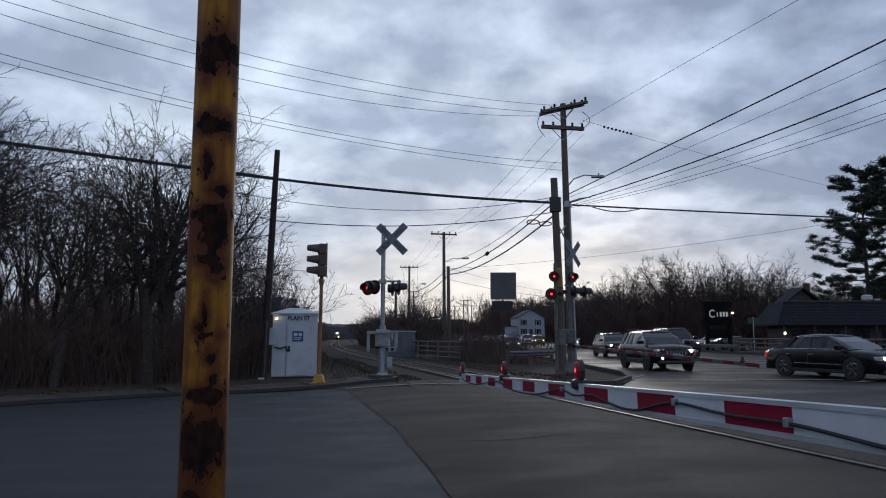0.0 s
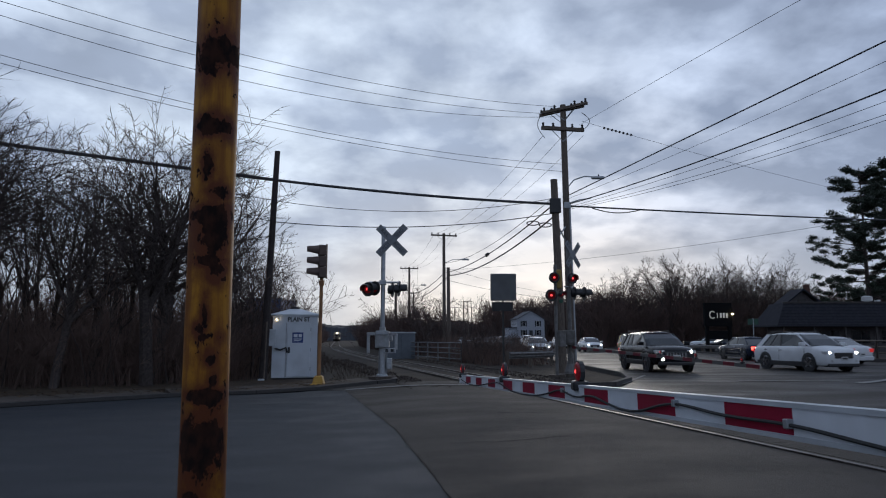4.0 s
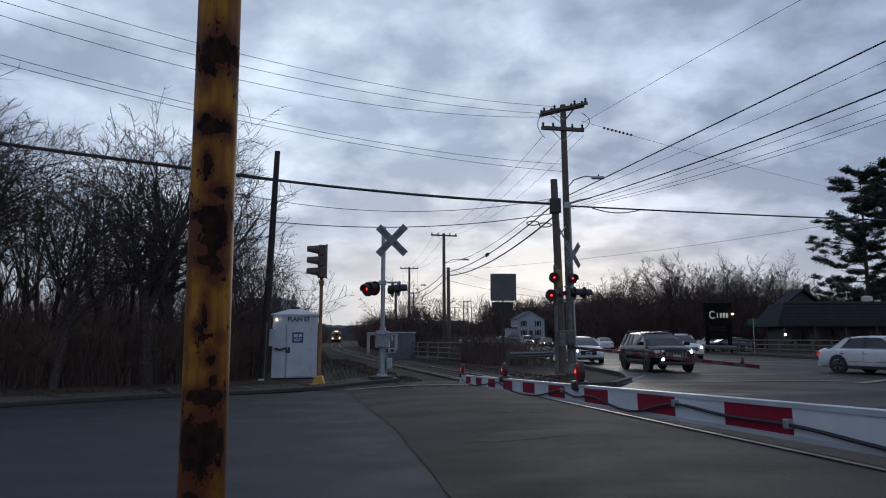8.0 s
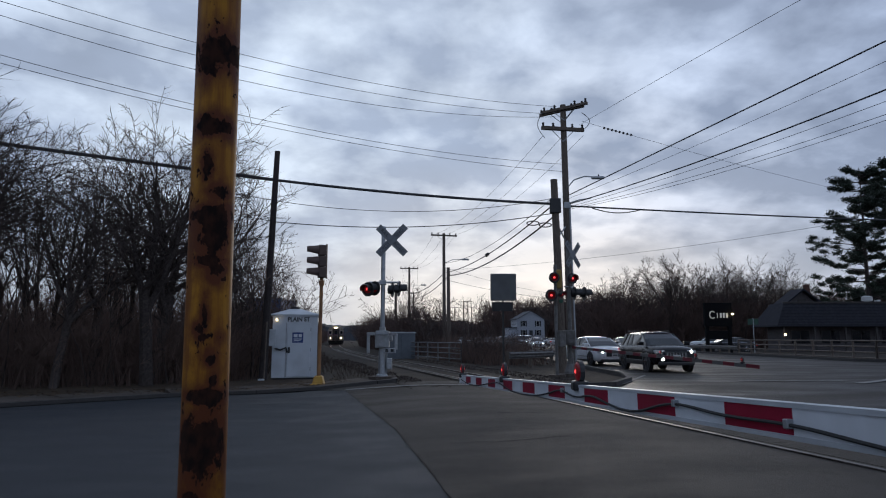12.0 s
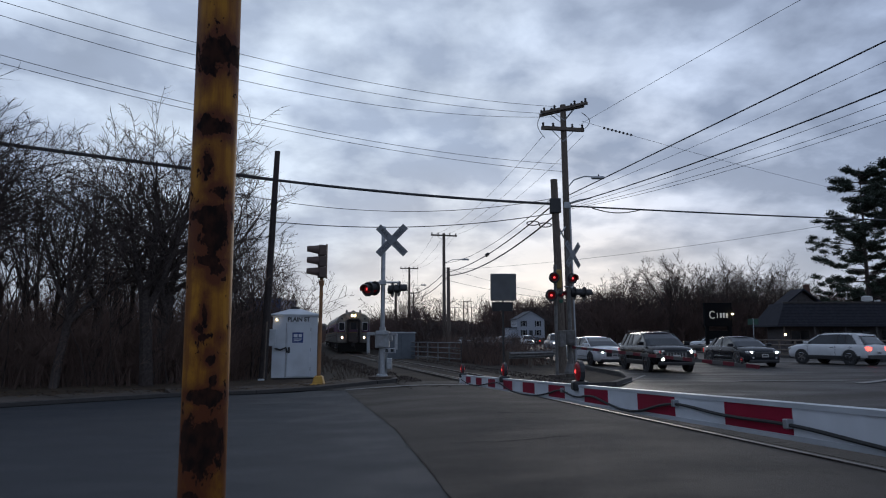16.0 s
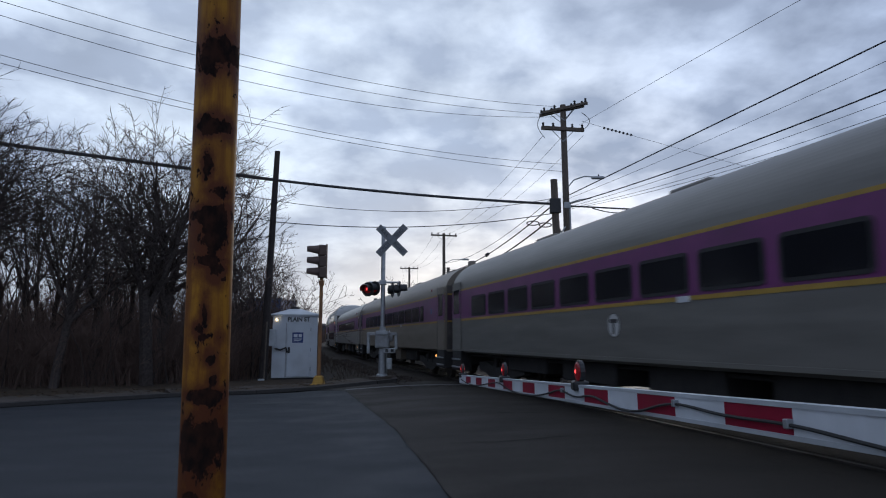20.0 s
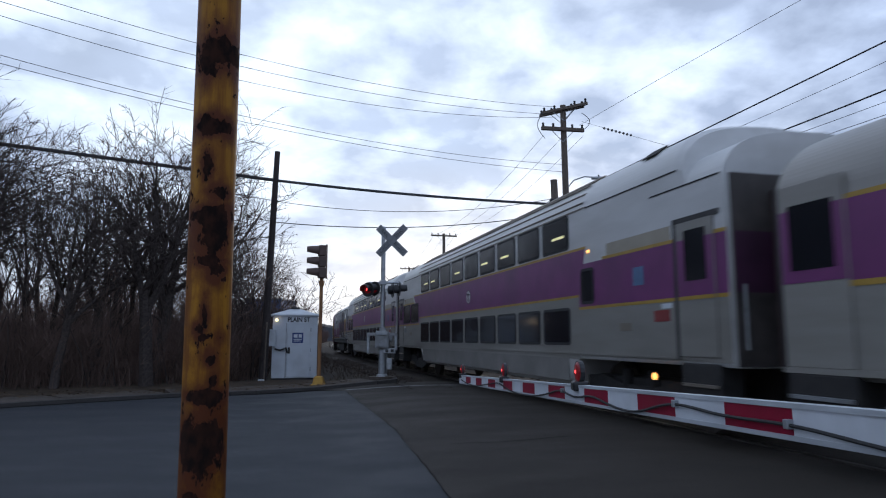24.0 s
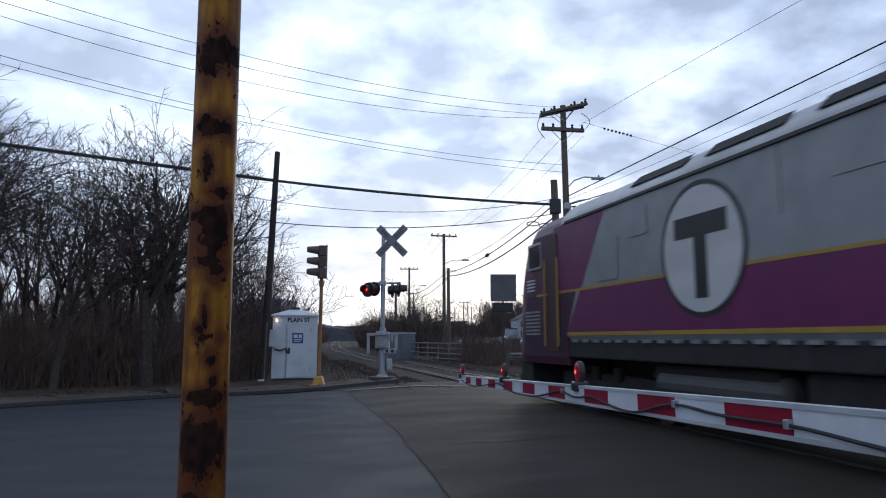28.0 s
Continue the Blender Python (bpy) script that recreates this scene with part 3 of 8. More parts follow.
def traffic_signal(x, y, head_z0, yaw, label, r_post=0.06):
    g = gz(x, y)
    t = thing("traffic_signal", label, "traffic light", m=Matrix.Translation((x, y, 0)))
    M_y = mat("yellow_signal_paint", (0.42, 0.235, 0.03), (0.34, 0.18, 0.025), 5, 0.6, grime=(0.16, 0.08, 0.03), gscale=2.5, gfac=0.6)
    M_head = mat("dark_signal_housing", (0.105, 0.070, 0.058), (0.075, 0.050, 0.042), 5, 0.7, grime=(0.05, 0.035, 0.03), gscale=3, gfac=0.5)
    M_rp = mat("rust_stained_post", (0.30, 0.150, 0.055), (0.20, 0.095, 0.045), 5, 0.75, grime=(0.10, 0.05, 0.03), gscale=2.0, gfac=0.7, stretch=(3, 3, 0.5))
    part("post", tube((0, 0, g), (0.02, 0, head_z0 + 0.05), r_post, r_post * 0.92, 14), M_rp, t)
    part("post_collar", revolve([(0, 0.075), (0.06, 0.085), (0.16, 0.085), (0.18, 0.065)], (0.02, 0, head_z0 - 0.22), (0, 0, 1), 12), M_rp, t)
    part("mounting_spine", box(0.06, -0.05, head_z0 + 0.02, 0.10, 0.05, head_z0 + 1.14, 0.01, m=Matrix.Translation((0.09, 0, 0))), M_head, t)
    part("pedestal_base", loft([[(sx * w, sy * w, z) for sx, sy in ((-1, -1), (1, -1), (1, 1), (-1, 1))] for z, w in
                                ((g, 0.24), (g + 0.1, 0.24), (g + 0.14, 0.17), (g + 0.34, 0.13), (g + 0.38, 0.08))]), M_y, t)
    c, s = math.cos(yaw), math.sin(yaw)
    for k in range(3):
        z = head_z0 + 0.04 + k * 0.36
        rot = Matrix.Translation((0.02, 0, z)) @ Matrix.Rotation(yaw, 4, "Z")
        sec = part("signal_section", box(-0.17, -0.12, 0, 0.17, 0.12, 0.345, 0.03, m=rot), M_head, t)
        bm = bmesh.new()
        n = 14
        for i in range(n):
            a0, a1 = radians(-35) + radians(250) * i / n, radians(-35) + radians(250) * (i + 1) / n
            q = []
            for a, dd, rr in ((a0, -0.12, 0.165), (a1, -0.12, 0.165), (a1, -0.48, 0.105), (a0, -0.48, 0.105)):
                q.append(rot @ Vector((math.cos(a) * rr, dd, 0.17 + math.sin(a) * rr + (dd + 0.12) * -0.06)))
            bm.faces.new([bm.verts.new(v) for v in q])
            q2 = [v + (rot.to_3x3() @ Vector((0, 0, 0.006))) for v in q]
            bm.faces.new([bm.verts.new(v) for v in q2])
        part("visor", bm, M_head, sec)
        part("lens", revolve([(0, 0.13), (0.02, 0.1)], rot @ Vector((0, -0.12, 0.17)), rot.to_3x3() @ Vector((0, -1, 0)), 14),
             M_red_dark if k == 2 else M_black, sec)
    return t


traffic_signal(-3.95, 21.9, 3.50, radians(-72), "yellow post with dark three-lens traffic light, seen side-on")


def crossing_signal_far():
    bx, by = 4.72, 25.4
    g = gz(bx, by)
    t = thing("crossing_signal", "grey crossing signal mast beside the avenue with lit red lights", "crossing signal", m=Matrix.Translation((bx, by, 0)))
    part("mast", tube((0, 0, g), (0, 0, 5.25), 0.075, n=14), M_dgalv, t)
    part("footing", tube((0, 0, -0.2), (0, 0, g + 0.08), 0.5, 0.46, 16), M_paving, t)
    part("base_casting", revolve([(0, 0.24), (0.08, 0.23), (0.35, 0.13), (0.75, 0.11)], (0, 0, g + 0.08), (0, 0, 1), 12), M_dgalv, t)
    crossbuck(t, (0.16, -0.1, 4.72), radians(46), 1.22, 0.23)
    part("cross_arm", tube((-0.2, -0.3, 3.5), (0.3, 0.5, 3.5), 0.035), M_galv, t)
    flasher(t, (0.10, -0.2, 3.81), (0.25, -1, 0), True, r=0.13, bg_r=0.2)
    flasher(t, (0.22, 0.05, 3.28), (1, 0.15, 0), False)
    flasher(t, (0.62, 0.2, 3.28), (1, 0.2, 0), False)
    part("mechanism", box(-0.22, -0.24, 1.35, 0.16, 0.24, 1.9, 0.03), M_dgalv, t)
    part("mechanism_door", box(-0.17, -0.265, 1.42, 0.11, -0.243, 1.84, 0.01), M_dgalv, t)
    part("conduit", tube((0.16, 0.1, g), (0.16, 0.1, 1.4), 0.035), M_dgalv, t)
    # traffic-side yellow backed lights on their own post
    t2 = thing("signal_post", "post with two large red lights in yellow-rimmed backplates", "traffic light", m=Matrix.Translation((4.02, 24.9, 0)))
    M_yb = mat("dull_yellow_housing", (0.30, 0.19, 0.04), None, 5, 0.6)
    part("post", tube((0.12, 0.05, gz(4.02, 24.9)), (0.12, 0.05, 4.3), 0.06), M_dgalv, t2)
    part("housing", box(0.14, 0.0, 3.42, 0.36, 0.28, 4.12, 0.05), M_yb, t2)
    part("green_lens", revolve([(0, 0.08), (0.02, 0.06)], (0.30, -0.06, 2.95), (0, -1, 0), 12), mat("dim_green_lens", (0.02, 0.10, 0.06), None, 3, 0.3), t2)
    flasher(t2, (0.06, -0.1, 3.81), (-0.1, -1, 0), True, r=0.13, bg_r=0.2)
    flasher(t2, (-0.06, -0.12, 3.16), (-0.1, -1, 0), True, r=0.14, bg_r=0.22)
    flasher(t2, (0.32, -0.02, 3.2), (0.3, -1, 0), True, r=0.09, bg_r=0.12)
    part("cabinet", box(0.20, -0.12, 1.3, 0.44, 0.2, 1.88, 0.03), M_dgalv, t2)
    part("footing", tube((0.12, 0.05, -0.2), (0.12, 0.05, gz(4.02, 24.9) + 0.06), 0.34, 0.32), M_paving, t2)


crossing_signal_far()


# ================= gate arms =================
def arm_lamp(parent, p, r=0.075, lit=True):
    p = Vector(p)
    body = part("gate_lamp", box(p.x - 0.05, p.y - 0.05, p.z - 0.04, p.x + 0.05, p.y + 0.05, p.z + 0.02, 0.012), M_black, parent)
    c = p + Vector((0, 0, 0.015 + r))
    part("lamp_ring", revolve([(-0.014, r * 1.10), (0.014, r * 1.10)], c, (1, 0.12, 0), 16), M_black, body)
    for sgn in (-1, 1):
        lens = part("lens", revolve([(0.014, r * 0.98), (0.022, r * 0.75), (0.027, r * 0.3)], c, (sgn, sgn * 0.12, 0), 14), M_red_lit if lit else M_red_dark, body)
        part("bulb", revolve([(0.025, r * 0.26), (0.030, r * 0.16)], c, (sgn, sgn * 0.12, 0), 8), M_red_hot, lens)


def gate_arm(name, tip, root, stripe, h, thick, lamps, label, start=0.0, M_r=M_red_refl, M_w=M_white_refl, trim=True):
    """Striped arm from tip to root; sections sit on its own axis."""
    tip, root = Vector(tip), Vector(root)
    d = (root - tip)
    L = d.length
    d.normalize()
    side = Vector((0, 0, 1)).cross(d).normalized()
    up = d.cross(side)
    t = thing(name, label, "crossing gate")
    m = Matrix((d, side, up)).transposed().to_4x4()
    m.translation = tip
    n = int(L / stripe) + 1
    for k in range(n):
        a, b = (k * stripe + start if k else 0.0), min((k + 1) * stripe + start, L)
        if b - a < 0.02:
            continue
        part("arm_stripe", box(a, -thick / 2, -h / 2, b, thick / 2, h / 2, m=m), M_r if k % 2 else M_w, t)
    for z in (-1, 1) if trim else ():
        part("edge_trim", box(0, -thick / 2 - 0.004, z * (h / 2 + 0.008) - 0.008, L * 0.999, thick / 2 + 0.004, z * (h / 2 + 0.008) + 0.008, m=m), M_alu, t)
    for q, r in lamps:
        arm_lamp(t, m @ Vector((q, 0, h / 2 + 0.02)), r)
    return t, m, L


NEAR_TIP, NEAR_ROOT = (0.252, 9.6, 1.04), (1.94, -5.2, 1.645)
gate, gm, gl = gate_arm("crossing_gate", NEAR_TIP, NEAR_ROOT, 0.406, 0.082, 0.045, [(0.16, 0.062), (3.0, 0.062), (5.33, 0.062)],
                        "lowered red and white striped crossing gate arm with red lamps", start=0.2)
# lamp cable clipped along the arm
CABLE = ((0.25, 0.0), (0.8, -0.045), (1.5, -0.055), (2.3, -0.01), (2.9, 0.02), (3.2, -0.03), (3.7, -0.058), (4.3, -0.055), (4.8, -0.01), (5.05, 0.03), (5.2, 0.0), (5.28, -0.045),
         (5.42, -0.02), (5.55, 0.02), (5.75, -0.01), (5.98, -0.04), (6.25, -0.055), (6.45, -0.03), (6.6, 0.015), (6.72, 0.022), (6.95, 0.0), (7.2, -0.012), (7.5, -0.004),
         (7.8, -0.03), (8.3, -0.062), (8.9, -0.06), (9.4, -0.01), (9.8, 0.02), (10.6, -0.05), (11.6, -0.04), (12.4, 0.01), (13.6, -0.05), (14.6, 0.0))
qs = [CABLE[0][0] + i * (CABLE[-1][0] - CABLE[0][0]) / 320 for i in range(321)]
zs = np.interp(qs, [c[0] for c in CABLE], [c[1] for c in CABLE])
zs = np.convolve(np.pad(zs, 4, mode="edge"), np.ones(9) / 9, mode="valid")
cable_pts = [gm @ Vector((q, -0.034, float(z))) for q, z in zip(qs, zs)]
part("lamp_cable", path_tube(cable_pts, 0.0062, 6), M_rubber, gate)
for q in (1.0, 2.9, 5.05, 6.72, 7.5, 9.8, 12.4):
    z = float(np.interp(q, qs, zs))
    part("cable_clip", box(q - 0.012, -0.046, z - 0.012, q + 0.012, -0.0225, z + 0.018, 0.003, m=gm), M_galv, gate)
# mast that carries it, beside the road
part("mast", tube((2.45, -5.2, 0), (2.45, -5.2, 4.6), 0.075), M_galv, gate)
part("mechanism", box(1.75, -5.7, 0.9, 2.38, -4.8, 1.75, 0.04), M_galv, gate)
part("pedestal", box(1.85, -5.6, 0, 2.3, -4.9, 0.9, 0.03), M_galv, gate)
part("footing", tube((2.45, -5.2, -0.2), (2.45, -5.2, 0.1), 0.5), M_paving, gate)
# far arm: its white and red stripes carry their shade in the colour
gate_arm("crossing_gate", (7.58, 16.5, 0.92), (4.78, 25.25, 1.27), 0.406, 0.095, 0.04, [(0.55, 0.055), (2.29, 0.055), (3.86, 0.055)],
         "lowered red and white gate arm across the avenue side, coloured as in shade", 0.0,
         mat("shaded_white_stripe", (0.115, 0.11, 0.108), None, 4, 0.6), mat("shaded_red_stripe", (0.15, 0.010, 0.022), None, 4, 0.6), False)


# ================= yellow post by the camera =================
# rust patches of the post: height, sideways offset, half width, half height
RUST_SPOTS = ((2.325, 0.01, 0.065, 0.035), (2.30, -0.03, 0.03, 0.03), (2.13, -0.01, 0.035, 0.02), (2.128, 0.03, 0.025, 0.015), (2.03, -0.02, 0.012, 0.03),
              (1.96, 0.015, 0.02, 0.014), (1.90, 0.0, 0.055, 0.022), (1.85, 0.008, 0.028, 0.045), (1.79, 0.0, 0.03, 0.012), (1.768, 0.02, 0.018, 0.02),
              (1.661, -0.01, 0.008, 0.03), (1.62, -0.025, 0.012, 0.015), (1.55, 0.01, 0.012, 0.015), (1.46, 0.015, 0.045, 0.016), (1.35, -0.005, 0.048, 0.06),
              (1.6, 0.04, 0.012, 0.012), (1.5, 0.02, 0.012, 0.018), (1.22, -0.03, 0.03, 0.02))


def rusty_yellow():
    m = bpy.data.materials.new("chipped_yellow_paint_on_rust")
    m.use_nodes = True
    N, L = m.node_tree.nodes, m.node_tree.links
    b = N["Principled BSDF"]
    co = N.new("ShaderNodeTexCoord")
    mp = N.new("ShaderNodeMapping")
    mp.inputs["Scale"].default_value = (1, 1, 0.62)
    L.new(co.outputs["Object"], mp.inputs[0])

    def noise_tex(scale, detail=5.0, rough=0.55, src=mp):
        n = N.new("ShaderNodeTexNoise")
        n.inputs["Scale"].default_value, n.inputs["Detail"].default_value, n.inputs["Roughness"].default_value = scale, detail, rough
        L.new(src.outputs[0], n.inputs[0])
        return n.outputs[0]

    def ramp(v, lo, hi):
        r = N.new("ShaderNodeMapRange")
        r.inputs[1].default_value, r.inputs[2].default_value = lo, hi
        L.new(v, r.inputs[0])
        return r.outputs[0]

    def mixc(f, a, c):
        x = N.new("ShaderNodeMix")
        x.data_type = "RGBA"
        L.new(f, x.inputs[0])
        for s, v in ((x.inputs[6], a), (x.inputs[7], c)):
            if isinstance(v, tuple):
                s.default_value = (*v, 1)
            else:
                L.new(v, s)
        return x.outputs[2]
    streak = N.new("ShaderNodeMapping")
    streak.inputs["Scale"].default_value = (30, 30, 2.2)
    L.new(co.outputs["Object"], streak.inputs[0])
    paint = mixc(ramp(noise_tex(1.0, 5, 0.65, streak), 0.42, 0.58), (0.34, 0.150, 0.014), (0.19, 0.070, 0.012))
    paint = mixc(ramp(noise_tex(5.0, 6, 0.7), 0.50, 0.66), paint, (0.13, 0.040, 0.012))
    rust = mixc(ramp(noise_tex(40, 5), 0.4, 0.6), (0.012, 0.007, 0.006), (0.034, 0.014, 0.009))
    wob = noise_tex(30, 8, 0.68)
    near = None
    for z, w, sw, sh in RUST_SPOTS:
        a = N.new("ShaderNodeVectorMath")
        a.operation = "SUBTRACT"
        L.new(co.outputs["Object"], a.inputs[0])
        a.inputs[1].default_value = (0.32 * 0.06 + 0.947 * w - 0.0075 * z, -0.947 * 0.06 + 0.32 * w, z)
        d = N.new("ShaderNodeVectorMath")
        d.operation = "DIVIDE"
        L.new(a.outputs[0], d.inputs[0])
        d.inputs[1].default_value = (sw, sw, sh)
        ln = N.new("ShaderNodeVectorMath")
        ln.operation = "LENGTH"
        L.new(d.outputs[0], ln.inputs[0])
        if near is None:
            near = ln.outputs["Value"]
        else:
            mn = N.new("ShaderNodeMath")
            mn.operation = "MINIMUM"
            L.new(near, mn.inputs[0])
            L.new(ln.outputs["Value"], mn.inputs[1])
            near = mn.outputs[0]
    ad = N.new("ShaderNodeMath")
    ad.operation = "MULTIPLY_ADD"
    L.new(wob, ad.inputs[0])
    ad.inputs[1].default_value = -3.6
    L.new(near, ad.inputs[2])
    big_n = ad.outputs[0]
    # brown bleed of rust round the patches, and flecks clustered near them
    bleed = N.new("ShaderNodeMath")
    bleed.operation = "MULTIPLY_ADD"
    L.new(noise_tex(14, 6, 0.7), bleed.inputs[0])
    bleed.inputs[1].default_value = -4.6
    L.new(near, bleed.inputs[2])
    paint = mixc(ramp(bleed.outputs[0], 0.9, -0.9), paint, (0.100, 0.028, 0.010))
    fleck = N.new("ShaderNodeMath")
    fleck.operation = "MULTIPLY_ADD"
    L.new(near, fleck.inputs[0])
    fleck.inputs[1].default_value = -0.010
    L.new(noise_tex(46, 5, 0.6), fleck.inputs[2])
    small = fleck.outputs[0]
    chips = N.new("ShaderNodeMath")
    chips.operation = "MAXIMUM"
    L.new(ramp(big_n, -0.62, -0.72), chips.inputs[0])
    L.new(ramp(small, 0.60, 0.625), chips.inputs[1])
    L.new(mixc(chips.outputs[0], paint, rust), b.inputs["Base Color"])
    rr = N.new("ShaderNodeMapRange")
    rr.inputs[3].default_value, rr.inputs[4].default_value = 0.55, 0.98
    L.new(chips.outputs[0], rr.inputs[0])
    L.new(rr.outputs[0], b.inputs["Roughness"])
    b.inputs["Specular IOR Level"].default_value = 0.16
    bp = N.new("ShaderNodeBump")
    bp.inputs["Strength"].default_value, bp.inputs["Distance"].default_value = 0.6, 0.004
    inv = N.new("ShaderNodeMath")
    inv.operation = "SUBTRACT"
    inv.inputs[0].default_value = 1.0
    L.new(chips.outputs[0], inv.inputs[1])
    L.new(inv.outputs[0], bp.inputs["Height"])
    L.new(bp.outputs[0], b.inputs["Normal"])
    return m


ypost = thing("signal_pole", "yellow steel pole with peeling paint and rust patches", "pole", m=Matrix.Translation((-0.5735, 1.7, 0)))
bm = bmesh.new()
rings = []
for k in range(60):
    z = k * 0.075
    r = 0.0564 - 0.0009 * z
    rings.append([(-0.0075 * z + r * math.cos(2 * math.pi * i / 40), r * math.sin(2 * math.pi * i / 40), z) for i in range(40)])
part("post", loft(rings), rusty_yellow(), ypost, smooth=True)
M_yp = mat("yellow_signal_paint", (0.42, 0.235, 0.03))
part("pedestal_base", loft([[(sx * w, sy * w, z) for sx, sy in ((-1, -1), (1, -1), (1, 1), (-1, 1))] for z, w in
                            ((0, 0.22), (0.1, 0.22), (0.14, 0.15), (0.34, 0.11), (0.38, 0.07))]), M_yp, ypost)

# ================= equipment hut =================
def equipment_hut():
    cx, cy, yaw = -5.68, 26.2, 0
    t = thing("equipment_hut", "pale grey metal signal equipment hut with hipped roof", "signal hut", m=pose(cx, cy, 0, 0, 0, 13))
    g = gz(cx, cy) + 0.06
    w, d, h = 0.82, 0.8, 2.36
    M_hut = mat("pale_hut_paint", (0.56, 0.60, 0.64), (0.49, 0.53, 0.57), 2.0, 0.5, grime=(0.3, 0.3, 0.3), gscale=1.2, gfac=0.35)
    body = part("body", box(-w, -d, g + 0.08, w, d, g + h, 0.012), M_hut, t)
    part("plinth", box(-w + 0.05, -d + 0.05, g - 0.1, w - 0.05, d - 0.05, g + 0.08), M_black, t)
    o = 0.07
    roof = part("roof", loft([[(-w - o, -d - o, g + h), (w + o, -d - o, g + h), (w + o, d + o, g + h), (-w - o, d + o, g + h)],
                              [(-w - o, -d - o, g + h + 0.05), (w + o, -d - o, g + h + 0.05), (w + o, d + o, g + h + 0.05), (-w - o, d + o, g + h + 0.05)],
                              [(-0.22, -0.2, g + h + 0.27), (0.22, -0.2, g + h + 0.27), (0.22, 0.2, g + h + 0.27), (-0.22, 0.2, g + h + 0.27)]]), M_hut, t)
    part("roof_vent", box(-0.16, -0.14, g + h + 0.27, 0.16, 0.14, g + h + 0.36, 0.02), M_black, roof)
    door = part("door", box(-0.28, -d - 0.035, g + 0.12, 0.56, -d - 0.003, g + 2.08, 0.01), M_hut, t)
    part("door_handle", box(-0.25, -d - 0.075, g + 0.98, -0.17, -d - 0.035, g + 1.2, 0.01), M_black, door)
    for z in (0.4, 1.1, 1.85):
        part("hinge", tube((0.575, -d - 0.03, g + z - 0.07), (0.575, -d - 0.03, g + z + 0.07), 0.018), M_galv, door)
    part("door_seam", box(-0.34, -d - 0.02, g + 0.1, -0.30, -d - 0.002, g + 2.1), M_galv, body)
    notice = part("notice", box(-0.10, -d - 0.045, g + 1.36, 0.30, -d - 0.037, g + 1.74, 0.004), mat("blue_notice", (0.03, 0.06, 0.20), None, 4, 0.5), door)
    for k, (x0, x1, z0, z1) in enumerate(((-0.05, 0.09, 1.56, 1.68), (0.13, 0.25, 1.56, 1.68), (-0.05, 0.25, 1.48, 1.515), (-0.05, 0.2, 1.42, 1.45))):
        part("notice_print", box(x0, -d - 0.049, g + z0, x1, -d - 0.045, g + z1), M_white_refl, notice)
    sign = part("name_plate", box(-0.36, -d - 0.03, g + 2.10, 0.60, -d - 0.003, g + 2.33, 0.004), M_white_refl, t)
    text_part("name_lettering", "PLAIN ST", 0.225, M_black, sign, Matrix.Translation((0.12, -d - 0.033, g + 2.215)) @ Matrix.Scale(0.9, 4, (1, 0, 0)) @ Matrix.Rotation(radians(90), 4, "X"), 0.002, bold=0.035)
    cab = part("meter_box", box(-w - 0.15, -d - 0.16, g + 1.24, -w + 0.13, -d - 0.003, g + 1.86, 0.015), M_alu, t)
    part("hut_lamp", revolve([(0, 0.024), (0.03, 0.03), (0.045, 0.014)], (-w + 0.14, -d - 0.01, g + h - 0.16), (0, -1, 0), 10), M_warm_lit, t)
    part("pipe_fittings", path_tube([(-w + 0.1, -d - 0.05, g + 1.15), (-w + 0.3, -d - 0.08, g + 1.1), (-w + 0.5, -d - 0.07, g + 1.18), (-w + 0.55, -d - 0.05, g + 1.0)], 0.035), M_black, t)


equipment_hut()


# ================= poles and wires =================
def wire_pts(p0, p1, sag, n=24):
    p0, p1 = Vector(p0), Vector(p1)
    return [p0.lerp(p1, i / n) - Vector((0, 0, sag * 4 * (i / n) * (1 - i / n))) for i in range(n + 1)]


def wire(p0, p1, sag, r, label="thin dark overhead wire between poles", n=24):
    t = thing("overhead_wire", label, "wire", group="overhead wires")
    part("strand", path_tube(wire_pts(p0, p1, sag, n), r, 5), M_wire, t)
    return t


def pole_mesh(t, base, top, r0, r1):
    part("shaft", tube(base, top, r0, r1, 14), M_wood, t)


def insulator(parent, p, d=(0, 0, 1), s=1.0):
    return part("insulator", revolve([(0, 0.03 * s), (0.05 * s, 0.06 * s), (0.09 * s, 0.035 * s), (0.13 * s, 0.06 * s), (0.17 * s, 0.03 * s)], p, d, 8), M_black, parent)


def crossarm(t, c, half, yaw, z, s=0.06):
    m = Matrix.Translation((c[0], c[1], z)) @ Matrix.Rotation(yaw, 4, "Z")
    arm = part("crossarm", box(-half, -s, -s, half, s, s, 0.01, m=m), M_wood, t)
    for f in (-0.92, -0.45, 0.45, 0.92):
        insulator(arm, m @ Vector((half * f, 0, s)))
    for sx in (-1, 1):
        part("brace", tube(m @ Vector((sx * half * 0.5, 0.02, -s)), Vector((c[0], c[1], z - 0.55)), 0.015, n=6), M_galv, t)
    return m


